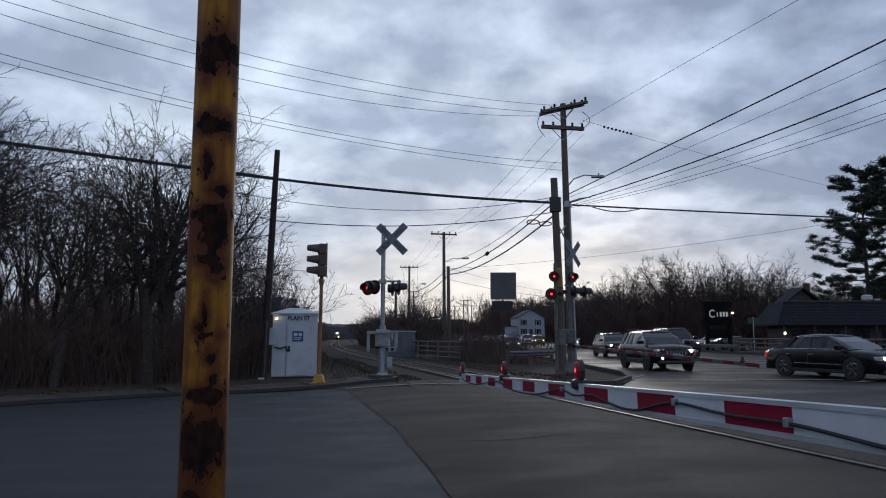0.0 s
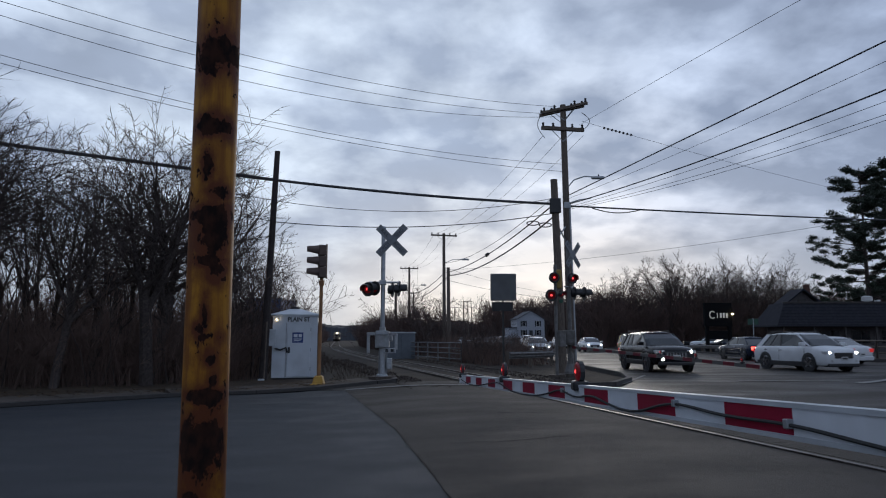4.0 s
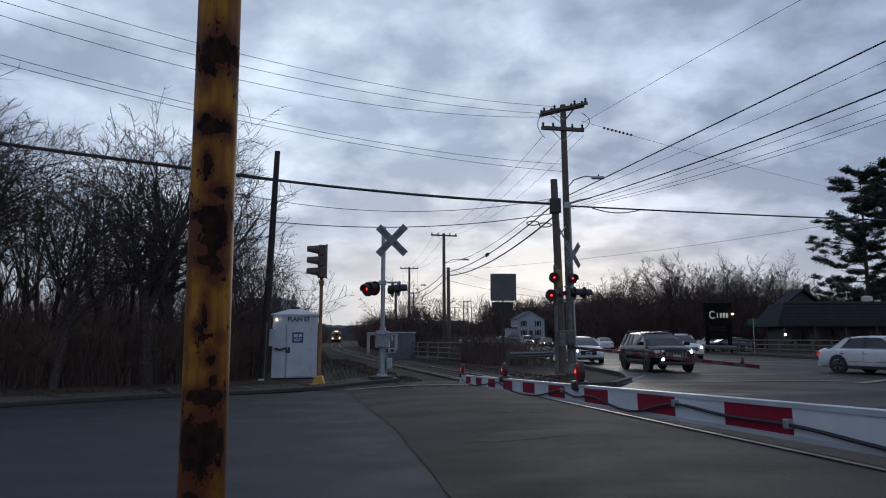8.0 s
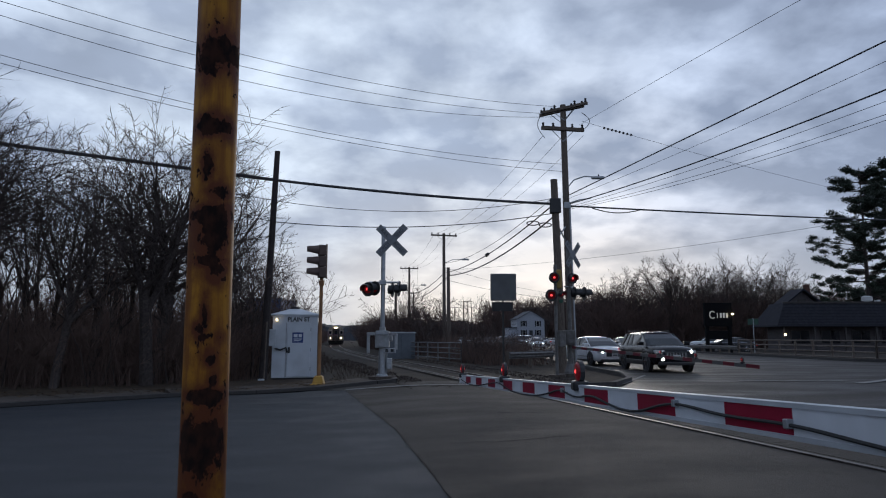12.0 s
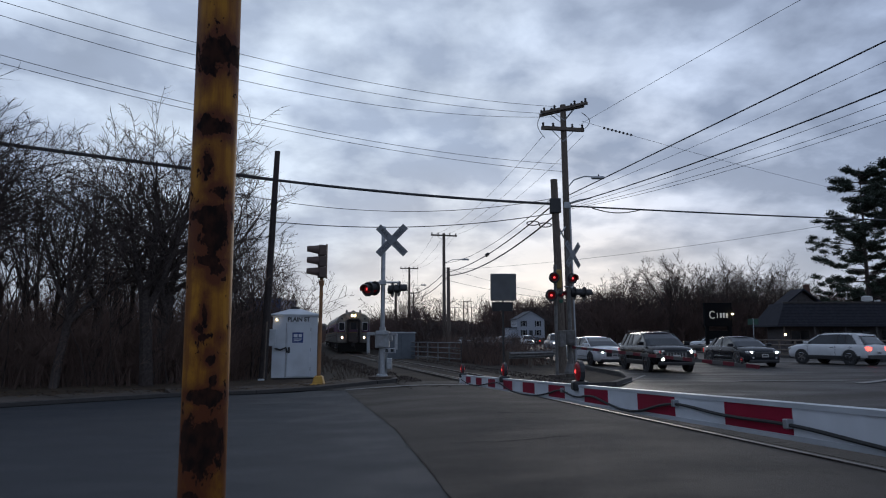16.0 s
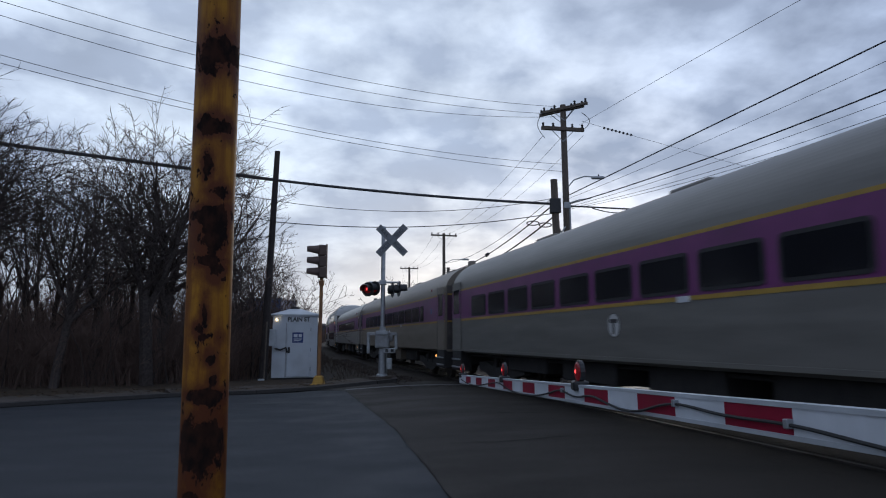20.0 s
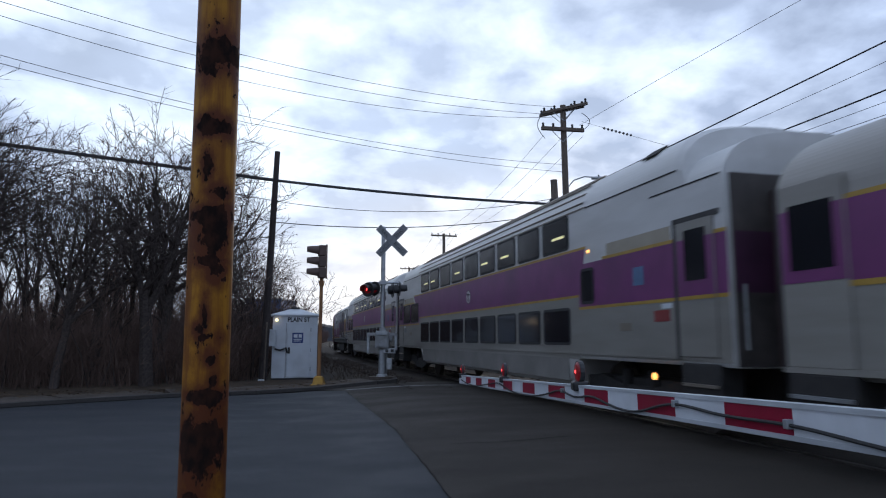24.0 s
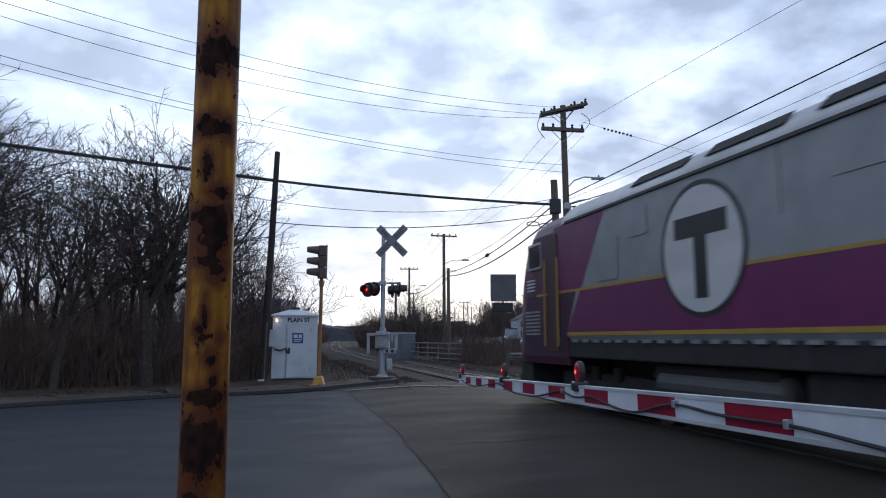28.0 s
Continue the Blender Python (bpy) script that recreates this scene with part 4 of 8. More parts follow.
def main_pole():
    t = thing("utility_pole", "tall weathered wooden utility pole with crossarms and street lamp", "utility pole")
    base, top = Vector((5.25, 28.0, 0.0)), Vector((5.13, 28.0, 11.5))
    pole_mesh(t, base, top, 0.17, 0.12)
    crossarm(t, (5.16, 27.80), 1.05, radians(-37), 11.30)
    crossarm(t, (5.10, 28.20), 1.05, radians(-37), 11.32)
    crossarm(t, (5.08, 27.85), 0.94, radians(10), 10.4, 0.075)
    for p0, p1, sag in (((4.3, 28, 11.2), (4.3, 27.8, 10.0), 0.0), ((5.95, 28.1, 11.2), (6.0, 27.8, 10.4), -0.2)):
        part("jumper_loop", path_tube([Vector(p0).lerp(Vector(p1), i / 8) + Vector((0.28 * math.sin(math.pi * i / 8) * (1 if p0[0] > 5 else -1), 0, 0)) for i in range(9)], 0.014), M_wire, t)
    lamp = part("lamp_arm", path_tube([(5.25, 27.9, 7.9), (5.5, 27.9, 8.2), (5.95, 27.9, 8.36), (6.35, 27.9, 8.33)], 0.028, 8), M_galv, t)
    part("lamp_head", box(6.25, 27.8, 8.24, 6.78, 28.0, 8.35, 0.03), M_galv, lamp)
    part("lamp_photocell", tube((6.55, 27.9, 8.35), (6.55, 27.9, 8.43), 0.03), M_black, lamp)
    part("lamp_arm", path_tube([(5.25, 27.9, 7.2), (5.7, 27.9, 7.35), (6.2, 27.9, 7.42)], 0.025, 8), M_galv, t)
    part("riser_conduit", tube((5.42, 27.92, 0.1), (5.30, 27.92, 7.0), 0.045), M_galv, t)
    part("pole_band", tube((5.21, 28, 7.0), (5.21, 28, 7.25), 0.17), M_galv, t)
    s = thing("stub_pole", "short leaning wooden pole braced to the taller one", "utility pole")
    pole_mesh(s, (4.72, 27.0, 0.0), (4.51, 27.0, 8.0), 0.17, 0.14)
    part("brace", tube((4.62, 27.1, 6.2), (5.1, 27.9, 5.6), 0.03), M_galv, s)
    part("brace", tube((4.62, 27.1, 5.6), (5.1, 27.9, 6.2), 0.03), M_galv, s)
    part("cable_bracket", box(4.3, 26.8, 6.6, 4.75, 26.95, 7.2, 0.03), M_black, s)


main_pole()
lp = thing("utility_pole", "tall dark wooden pole beside the equipment hut", "utility pole")
part("shaft", tube((-6.55, 25.0, 0.0), (-6.27, 25.0, 8.62), 0.15, 0.10, 14), mat("dark_treated_pole", (0.070, 0.060, 0.058), (0.045, 0.038, 0.038), 8, 0.9, bump=0.5, bscale=20, stretch=(6, 6, 0.6)), lp)
part("ground_guard", tube((-6.45, 24.8, 0), (-6.40, 24.8, 2.2), 0.03), M_wood, lp)
part("ground_marker", box(-6.62, 24.62, 0.02, -6.40, 24.72, 0.16, 0.02), M_white_refl, lp)


def street_pole(x, y, h, label, arms=(0.0,), yaw=0.25, lamp=True):
    t = thing("utility_pole", label, "utility pole", group="utility poles down the avenue")
    g = gz(x, y)
    pole_mesh(t, (x, y, g - 0.05), (x - 0.05, y, h), 0.17, 0.12)
    for k in arms:
        crossarm(t, (x - 0.04, y - 0.1), 1.15, yaw, h - 0.2 - k)
    if lamp:
        a = part("lamp_arm", path_tube([(x, y, h - 2.6), (x + 0.7, y, h - 2.3), (x + 1.7, y, h - 2.25)], 0.03), M_galv, t)
        part("lamp_head", box(x + 1.5, y - 0.1, h - 2.35, x + 2.1, y + 0.1, h - 2.2, 0.03), M_galv, a)
    return t


P2, P3, P4 = (0.12, 58.0, 10.6), (-4.2, 85.0, 10.5), (-5.6, 130.0, 10.4)
street_pole(*P2, "wooden utility pole with crossarm and lamp")
street_pole(*P3, "distant wooden utility pole with crossarm", yaw=0.1)
street_pole(*P4, "distant wooden utility pole with crossarm", yaw=0.1)
street_pole(0.45, 51.0, 6.9, "short leaning wooden pole beside a taller one", arms=(), lamp=False)
street_pole(-4.9, 71.0, 6.9, "slim distant wooden pole", arms=(), lamp=False)
for x, y, h in ((7.0, 190, 12), (9.5, 225, 12), (5.2, 170, 10.8), (3.6, 205, 11), (26.5, 105, 8.6), (-8, 190, 10.5)):
    street_pole(x, y, h, "far wooden utility pole over the avenue", yaw=0.1, lamp=False)

# heavy cable across the road, with its thinner companions
wire((-18.69, 20.0, 8.18), (-6.26, 25.0, 7.51), 0.0, 0.068, "thick black cable bundle across the road")
wire((-6.26, 25.0, 7.51), (4.5, 27.0, 7.0), 0.10, 0.055, "thick black cable bundle across the road")
wire((26.93, 33.0, 7.21), (5.24, 28.0, 7.11), 0.06, 0.036, "thick black cable across the avenue")
wire((-18.61, 20.0, 7.54), (-6.24, 25.0, 6.71), -0.14, 0.012)
wire((-6.24, 25.0, 6.71), (4.38, 27.0, 7.21), 0.46, 0.012)
wire((-18.55, 20.0, 7.01), (-6.21, 25.0, 5.91), -0.12, 0.014)
wire((-6.21, 25.0, 5.91), (4.45, 27.0, 6.61), 0.36, 0.018)
# high primaries over the side street
wire((-13.31, 16.0, 11.13), (4.88, 28.1, 11.47), 0.74, 0.0085)
wire((-13.09, 15.0, 10.0), (4.79, 27.9, 10.95), 0.96, 0.0085)
wire((-13.13, 15.0, 10.32), (4.6, 27.9, 11.08), 0.72, 0.0085)
wire((-12.98, 15.0, 8.91), (5.1, 27.9, 8.88), 0.62, 0.0085)
wire((-12.95, 15.0, 8.66), (5.1, 27.9, 8.56), 0.52, 0.0085)
# lines towards the foreground
wire((11.72, 13.0, 8.91), (5.23, 28.0, 7.54), 0.0, 0.022, "black service cable rising to the next pole")
wire((11.66, 13.0, 8.39), (5.28, 28.0, 7.42), 0.10, 0.007)
wire((11.58, 13.0, 7.65), (5.27, 28.0, 7.18), 0.20, 0.022, "black service cable rising to the next pole")
wire((11.54, 13.0, 7.31), (5.32, 28.0, 7.08), 0.18, 0.0075)
wire((11.51, 13.0, 6.98), (5.36, 28.0, 7.03), 0.24, 0.008)
wire((11.49, 13.0, 6.84), (5.36, 28.0, 6.98), 0.28, 0.0075)
wire((27.67, 40.0, 9.57), (5.96, 28.1, 10.82), 0.16, 0.0075)
wire((10.71, 13.0, 10.34), (5.83, 28.1, 10.65), -0.06, 0.0075)
for dx_ in (-0.85, 0.0, 0.85):
    wire((5.08 + dx_, 27.8, 10.1), (P2[0] + dx_ * 1.1, 57.9, 10.45), 0.7, 0.0075)
    wire((P2[0] + dx_ * 1.1, 57.9, 10.45), (P3[0] + dx_ * 1.1, 84.9, 10.35), 0.7, 0.0075)
    wire((P3[0] + dx_ * 1.1, 84.9, 10.35), (P4[0] + dx_ * 1.1, 129.9, 10.25), 0.7, 0.012)
wire((4.5, 27.0, 7.0), (0.15, 58.0, 7.2), 0.55, 0.03, "sagging telephone cable down the avenue")
wire((4.5, 27.0, 6.5), (0.45, 51.0, 6.3), 0.55, 0.036, "sagging telephone cable down the avenue")
wire((4.5, 27.0, 7.3), (0.15, 58.0, 8.0), 0.6, 0.014)
wire((0.15, 58.0, 7.2), (-4.2, 85.0, 7.2), 0.5, 0.03, "sagging telephone cable down the avenue")
wire((0.45, 51.0, 6.3), (-4.2, 85.0, 6.6), 0.6, 0.03, "sagging telephone cable down the avenue")
wire((-4.2, 85.0, 7.0), (-5.6, 130.0, 7.0), 0.6, 0.03, "sagging telephone cable down the avenue")
wire((0.15, 58.0, 6.6), (14.0, 62.0, 5.0), 0.4, 0.014)
wire((0.15, 58.0, 7.6), (26.5, 105.0, 8.0), 0.9, 0.012)
wire((0.15, 58.0, 7.4), (27.6, 40.0, 9.1), 0.5, 0.011)
t = thing("insulator_string", "string of small dark insulator beads on a wire", "insulator")
for k in range(8):
    p = Vector((5.96, 28.1, 10.82)).lerp(Vector((27.67, 40.0, 9.57)), 0.05 + 0.009 * k)
    part("bead", revolve([(-0.05, 0.02), (-0.02, 0.055), (0.02, 0.055), (0.05, 0.02)], (p.x, p.y, p.z - 0.05), (0.87, 0.48, -0.05), 8), M_black, t)
t = thing("cable_slack", "sagging loop of spare cable lashed under a span", "cable")
part("loop", path_tube([Vector((5.24, 28.0, 7.05)).lerp(Vector((26.93, 33.0, 7.21)), 0.05 + 0.10 * i / 12) - Vector((0, 0, 0.16 * math.sin(math.pi * i / 12))) for i in range(13)], 0.022), M_wire, t)
# coiled cable slack hung under the spans
for c in ((3.83, 28.5, 6.46), (4.28, 28.0, 6.30)):
    t = thing("cable_coil", "loop of spare black cable hung under the span", "cable")
    part("loop", path_tube([(c[0] + 0.26 * math.cos(a), c[1], c[2] + 0.09 * math.sin(a)) for a in [i * 2 * math.pi / 20 for i in range(21)]], 0.025), M_wire, t)
t = thing("splice_case", "black splice case on a telephone cable", "cable")
part("case", revolve([(-0.25, 0.05), (-0.2, 0.11), (0.2, 0.11), (0.25, 0.05)], (2.62, 40.0, 6.52), (0.12, -1, 0.02), 10), M_black, t)


# ================= signs, rails, fences beyond the track =================
def square_sign():
    x, y = 2.75, 31.0
    M_sback = mat("dull_sign_back", (0.13, 0.135, 0.14), (0.11, 0.115, 0.12), 2, 0.7, grime=(0.08, 0.08, 0.08), gscale=1.5, gfac=0.4)
    t = thing("road_sign", "large square road sign seen from its grey back", "road sign")
    part("panel", box(x - 0.58, y - 0.015, 3.30, x + 0.60, y + 0.015, 4.54, 0.02), M_sback, t)
    part("lower_panel", box(x - 0.5, y + 0.02, 2.82, x + 0.44, y + 0.04, 3.24, 0.02), mat("dark_sign_back", (0.03, 0.03, 0.032), None, 5, 0.6), t)
    part("post", box(x - 0.05, y + 0.045, 0.1, x + 0.04, y + 0.13, 4.3, 0.01), mat("dark_steel_post", (0.05, 0.048, 0.046), None, 6, 0.8), t)


square_sign()


def rail_fence(name, a, b, n_post, rails, h, r, label, material=None, post_r=None):
    a, b = Vector(a), Vector(b)
    t = thing(name, label, "fence")
    material = material or M_galv
    for i in range(n_post):
        p = a.lerp(b, i / (n_post - 1))
        g = gz(p.x, p.y)
        part("post", tube((p.x, p.y, g - 0.15), (p.x, p.y, g + h), post_r or r * 1.3), material, t)
    ga, gb = gz(*a), gz(*b)
    for k in range(rails):
        z = h * (1 - 0.84 * k / max(1, rails - 1)) if rails > 1 else h
        part("rail", tube((a.x, a.y, ga + z), (b.x, b.y, gb + z), r), material, t)
    return t


M_fence2 = mat("dull_pipe_rail", (0.19, 0.19, 0.19), (0.13, 0.13, 0.13), 6, 0.7, 0.2)
rail_fence("pipe_fence", (-2.35, 47.5), (1.05, 39.4), 6, 4, 1.1, 0.035, "grey four-rail pipe fence beside the track", M_fence2)
rail_fence("pipe_fence", (1.05, 39.4), (0.5, 45.0), 3, 3, 1.1, 0.035, "grey pipe fence return beside the track", M_fence2)
M_fence = mat("weathered_pipe_rail", (0.15, 0.118, 0.095), (0.10, 0.08, 0.066), 6, 0.75, 0.0)
rail_fence("bridge_rail", (24.6, 57.0), (25.3, 40.0), 9, 4, 1.22, 0.05, "weathered grey pipe railing along the avenue", M_fence, 0.07)
rail_fence("bridge_rail", (25.3, 40.0), (31.5, 33.5), 6, 4, 1.22, 0.05, "weathered grey pipe railing along the avenue", M_fence, 0.07)
rail_fence("bridge_rail", (31.5, 33.5), (46.0, 26.0), 9, 4, 1.22, 0.05, "weathered grey pipe railing along the avenue", M_fence, 0.07)


def guard_rail(a, b, label):
    a, b = Vector(a), Vector(b)
    t = thing("guard_rail", label, "guard rail")
    d = (b - a).normalized()
    n = Vector((-d.y, d.x))
    L = (b - a).length
    k = max(2, int(L / 1.9) + 1)
    for i in range(k):
        p = a.lerp(b, i / (k - 1)) + n * 0.12
        g = gz(p.x, p.y)
        part("post", box(p.x - 0.07, p.y - 0.07, g - 0.1, p.x + 0.07, p.y + 0.07, g + 0.78, 0.01), M_wood, t)
    prof = [(0.0, 0.42), (0.0, 0.46), (-0.07, 0.50), (-0.07, 0.55), (0.0, 0.58), (-0.07, 0.62), (-0.07, 0.67), (0.0, 0.71), (0.0, 0.74), (0.02, 0.74), (0.02, 0.42)]
    part("rail", loft([[(p.x + n.x * o, p.y + n.y * o, gz(p.x, p.y) + z) for o, z in prof] for p in (a, a.lerp(b, 0.5), b)]), M_dgalv, t)


guard_rail((3.05, 31.6), (5.55, 34.6), "short galvanised steel guard rail by the signal island")
guard_rail((4.6, 37.5), (7.9, 41), "galvanised steel guard rail beside the avenue")
guard_rail((24.4, 75.0), (24.6, 57.2), "galvanised steel guard rail beside the avenue")
cab = thing("relay_cabinet", "large grey trackside relay cabinet", "cabinet", m=pose(-3.0, 47.5, 0, 0, 0, 10))
part("body", box(-1.0, -0.6, -0.05, 1.0, 0.6, 1.95, 0.03), mat("blue_grey_cabinet", (0.12, 0.14, 0.16), None, 3, 0.6), cab)
part("lid", box(-1.05, -0.65, 1.95, 1.05, 0.65, 2.03, 0.02), M_galv, cab)
for x in (-0.5, 0.5):
    part("door", box(x - 0.46, -0.63, 0.1, x + 0.46, -0.602, 1.85, 0.01), mat("blue_grey_cabinet", (0.12, 0.14, 0.16)), cab)


def lit_sign():
    t = thing("pylon_sign", "black roadside sign with pale lit lettering bars", "sign", m=Matrix.Translation((25.75, 64.0, 0)))
    M_sb = mat("black_sign_panel", (0.008, 0.008, 0.009), None, 4, 0.9, spec=0.1)
    M_sl = mat("lit_sign_bars", (0.5, 0.5, 0.48), None, 4, 0.5, emit=(1, 0.97, 0.9), power=0.17)
    part("panel", box(-1.25, -0.2, 2.7, 1.35, 0.2, 4.9, 0.04), M_sb, t)
    part("base", box(-1.15, -0.17, 0.1, -0.85, 0.17, 2.7, 0.03), M_sb, t)
    part("base", box(0.95, -0.17, 0.1, 1.25, 0.17, 2.7, 0.03), M_sb, t)
    part("lower_panel", box(-0.84, -0.12, 1.5, 0.94, 0.12, 2.3, 0.03), M_sb, t)
    part("logo_mark", path_tube([(-0.52 + 0.26 * math.cos(a), -0.225, 3.78 + 0.33 * math.sin(a)) for a in [0.75 + i * 4.8 / 14 for i in range(15)]], 0.05, 6), M_sl, t)
    for k in range(4):
        x0 = -0.10 + k * 0.28
        part("logo_bar", box(x0, -0.225, 3.50, x0 + (0.08 if k == 0 else 0.17), -0.2, 3.94, 0.02), M_sl, t)
    part("sign_lamp", revolve([(0, 0.08), (0.08, 0.05)], (1.36, -0.25, 3.85), (0, -1, 0), 8), M_white_lit, t)
    s = thing("street_sign", "small green street name sign on a pole", "road sign", m=Matrix.Translation((26.6, 58.5, 0)))
    part("post", tube((0, 0, 0), (0, 0, 3.3), 0.04), M_galv, s)
    part("plate", box(-0.45, -0.02, 2.75, 0.45, 0.02, 3.25, 0.01), mat("dull_green_sign", (0.02, 0.07, 0.045), None, 4, 0.5), s)


lit_sign()


# ================= buildings =================
def window(parent, x, z, w, h, y, lit=False, M_fr=None):
    wv = part("window", box(x - w / 2, y - 0.05, z - h / 2, x + w / 2, y, z + h / 2), M_fr or M_white_car, parent)
    part("pane", box(x - w / 2 + 0.07, y - 0.065, z - h / 2 + 0.07, x + w / 2 - 0.07, y - 0.052, z + h / 2 - 0.07),
         M_warm_lit if lit else M_tglass, wv)
    part("mullion", box(x - 0.025, y - 0.075, z - h / 2 + 0.07, x + 0.025, y - 0.066, z + h / 2 - 0.07), M_fr or M_white_car, wv)
    return wv


def gable_roof(x0, x1, y0, y1, z, rise, over, axis="x"):
    if axis == "x":
        yc = (y0 + y1) / 2
        return loft([[(x, y0 - over, z), (x, yc, z + rise), (x, y1 + over, z), (x, y1 + over, z - 0.18), (x, yc, z + rise - 0.2), (x, y0 - over, z - 0.18)]
                     for x in (x0 - over, x1 + over)])
    xc = (x0 + x1) / 2
    return loft([[(x0 - over, y, z), (xc, y, z + rise), (x1 + over, y, z), (x1 + over, y, z - 0.18), (xc, y, z + rise - 0.2), (x0 - over, y, z - 0.18)]
                 for y in (y0 - over, y1 + over)])


def white_house():
    t = thing("house", "white two-storey clapboard house with grey gable roof", "house", m=pose(20.6, 160, 1.65, 0, 0, 8) @ Matrix.Scale(0.78, 4))
    M_clap = mat("white_clapboard", (0.34, 0.36, 0.40), (0.29, 0.31, 0.345), 2, 0.7, stretch=(1, 1, 8))
    M_roof = mat("grey_shingle", (0.10, 0.10, 0.11), None, 3, 0.9, bump=0.3)
    wall = part("wall", box(-4.2, 0, 0, 4.2, 8, 5.6), M_clap, t)
    gab = bmesh.new()
    loft([[(-4.2, y, 5.6), (4.2, y, 5.6), (0, y, 8.0)] for y in (0.0, 8.0)], gab)
    part("gable", gab, M_clap, t)
    part("roof", gable_roof(-4.2, 4.2, 0, 8, 5.65, 2.5, 0.35, "y"), M_roof, t)
    M_sh = mat("dark_shutter", (0.03, 0.035, 0.04), None, 3, 0.6)
    for x in (-2.2, 2.2):
        for z in (1.6, 4.3):
            w = window(t, x, z, 1.0, 1.7, -0.003)
            for sx in (-0.75, 0.75):
                part("shutter", box(x + sx - 0.2, -0.05, z - 0.85, x + sx + 0.2, -0.003, z + 0.85), M_sh, w)
    part("porch", box(-6.6, 0.5, 0, -4.22, 6, 3.0), M_clap, t)
    part("porch_roof", box(-6.9, 0.2, 3.0, -4.22, 6.3, 3.25), M_roof, t)
    part("door", box(-0.5, -0.08, 0.2, 0.5, -0.003, 2.3), M_sh, t)
    part("foundation", box(-6.5, 0.02, -2.3, 4.1, 7.9, -0.003), M_paving, t)


white_house()


def roadhouse():
    t = thing("restaurant_building", "long low dark restaurant with deep shingled roof and gable", "building", m=pose(37.0, 72, 0.2, 0, 0, 0))
    M_wall = mat("dark_board_wall", (0.085, 0.076, 0.078), (0.060, 0.053, 0.056), 2, 0.85, stretch=(1, 1, 6))
    M_roof = mat("dark_shingle_roof", (0.034, 0.035, 0.043), (0.024, 0.025, 0.031), 4, 0.95, bump=0.3, spec=0.15)
    M_trim = mat("dark_trim", (0.055, 0.048, 0.046), None, 3, 0.8)
    part("wall", box(-1.2, 0, -0.2, 44, 3.4, 3.4), M_wall, t)
    # deep shingled skirt of roof over a porch, hipped at the end, flat on top
    roof = part("roof", loft([[(-2.5, -1.6, 2.62), (45, -1.6, 2.62), (45, 4.4, 2.62), (-2.5, 4.4, 2.62)],
                              [(-2.45, -1.55, 2.78), (44.9, -1.55, 2.78), (44.9, 4.3, 2.78), (-2.45, 4.3, 2.78)],
                              [(-0.75, 0.35, 5.12), (43.4, 0.35, 5.12), (43.4, 3.4, 5.12), (-0.75, 3.4, 5.12)]]), M_roof, t)
    part("roof_edge", box(-0.85, 0.22, 5.08, 43.5, 0.40, 5.26, 0.02), M_trim, roof)
    for k in range(14):
        z0, z1 = 2.82 + k * 0.163, 2.86 + k * 0.163
        y0 = -1.55 + (z0 - 2.78) * 0.812
        part("shingle_course", box(-2.40 + (z0 - 2.78) * 0.726, y0 - 0.03, z0, 44.7, y0 + 0.05, z1), M_roof, roof)
    part("gable_wall", loft([[(-0.8, y, 4.2), (4.6, y, 4.2), (1.9, y, 6.45)] for y in (1.6, 3.4)]), M_wall, t)
    part("gable_roof", gable_roof(-0.8, 4.6, 1.4, 3.6, 4.35, 2.4, 0.35, "y"), M_roof, t)
    part("gable_window", box(1.4, 1.55, 4.9, 2.3, 1.59, 5.6), M_trim, t)
    part("chimney", box(2.9, 2.6, 5.0, 3.4, 3.2, 7.3, 0.03), mat("brick_chimney", (0.10, 0.055, 0.045), None, 6, 0.9), t)
    for k in range(13):
        window(t, 0.6 + k * 3.2, 1.55, 2.0, 1.4, -0.003, False, M_trim)
    for k in range(15):
        part("porch_post", box(-1.8 + k * 3.2, -1.4, -0.2, -1.62 + k * 3.2, -1.22, 2.64), M_trim, t)
    part("wall_lamp", revolve([(0, 0.08), (0.14, 0.11), (0.2, 0.04)], (-1.71, -1.40, 1.78), (0, -1, 0), 8), M_warm_lit, t)
    part("roof_vent", revolve([(0, 0.3), (0.28, 0.3), (0.34, 0.55), (0.74, 0.55), (0.88, 0.34)], (9.2, 2.0, 5.1), (0, 0, 1), 16), M_white_car, t, "round white vent")
    part("roof_vent", revolve([(0, 0.2), (0.26, 0.2), (0.30, 0.32), (0.44, 0.30)], (10.3, 2.0, 5.1), (0, 0, 1), 14), M_white_car, t, "low white vent")


roadhouse()
for x, y, w, d, h, lab in ((-1.0, 245, 14, 10, 6.0, "grey far commercial building"), (11.0, 250, 11, 10, 5, "pale far commercial building"), (3.0, 270, 12, 8, 8, "dark far building with flat roof")):
    t = thing("commercial_building", lab, "building", m=pose(x, y, 0.2, 0, 0, 4))
    part("wall", box(-w / 2, 0, 0, w / 2, d, h), mat("far_wall_" + str(int(h)), (0.16 + 0.02 * h % 0.1, 0.17, 0.18), None, 1, 0.8), t)
    part("roof", box(-w / 2 - 0.3, -0.3, h, w / 2 + 0.3, d + 0.3, h + 0.35), M_under, t)
    for k in range(5):
        window(t, -w / 2 + 1.5 + k * (w - 3) / 4, h * 0.55, 1.2, 1.4, -0.003)
bb = thing("shed", "blue-grey shed roof seen behind the pole", "building", m=pose(-17.4, 66, 0, 0, 0, -5))
part("wall", box(-1.7, 0, 0, 1.7, 5, 5.3), mat("blue_shed_wall", (0.06, 0.09, 0.19), None, 2, 0.6), bb)
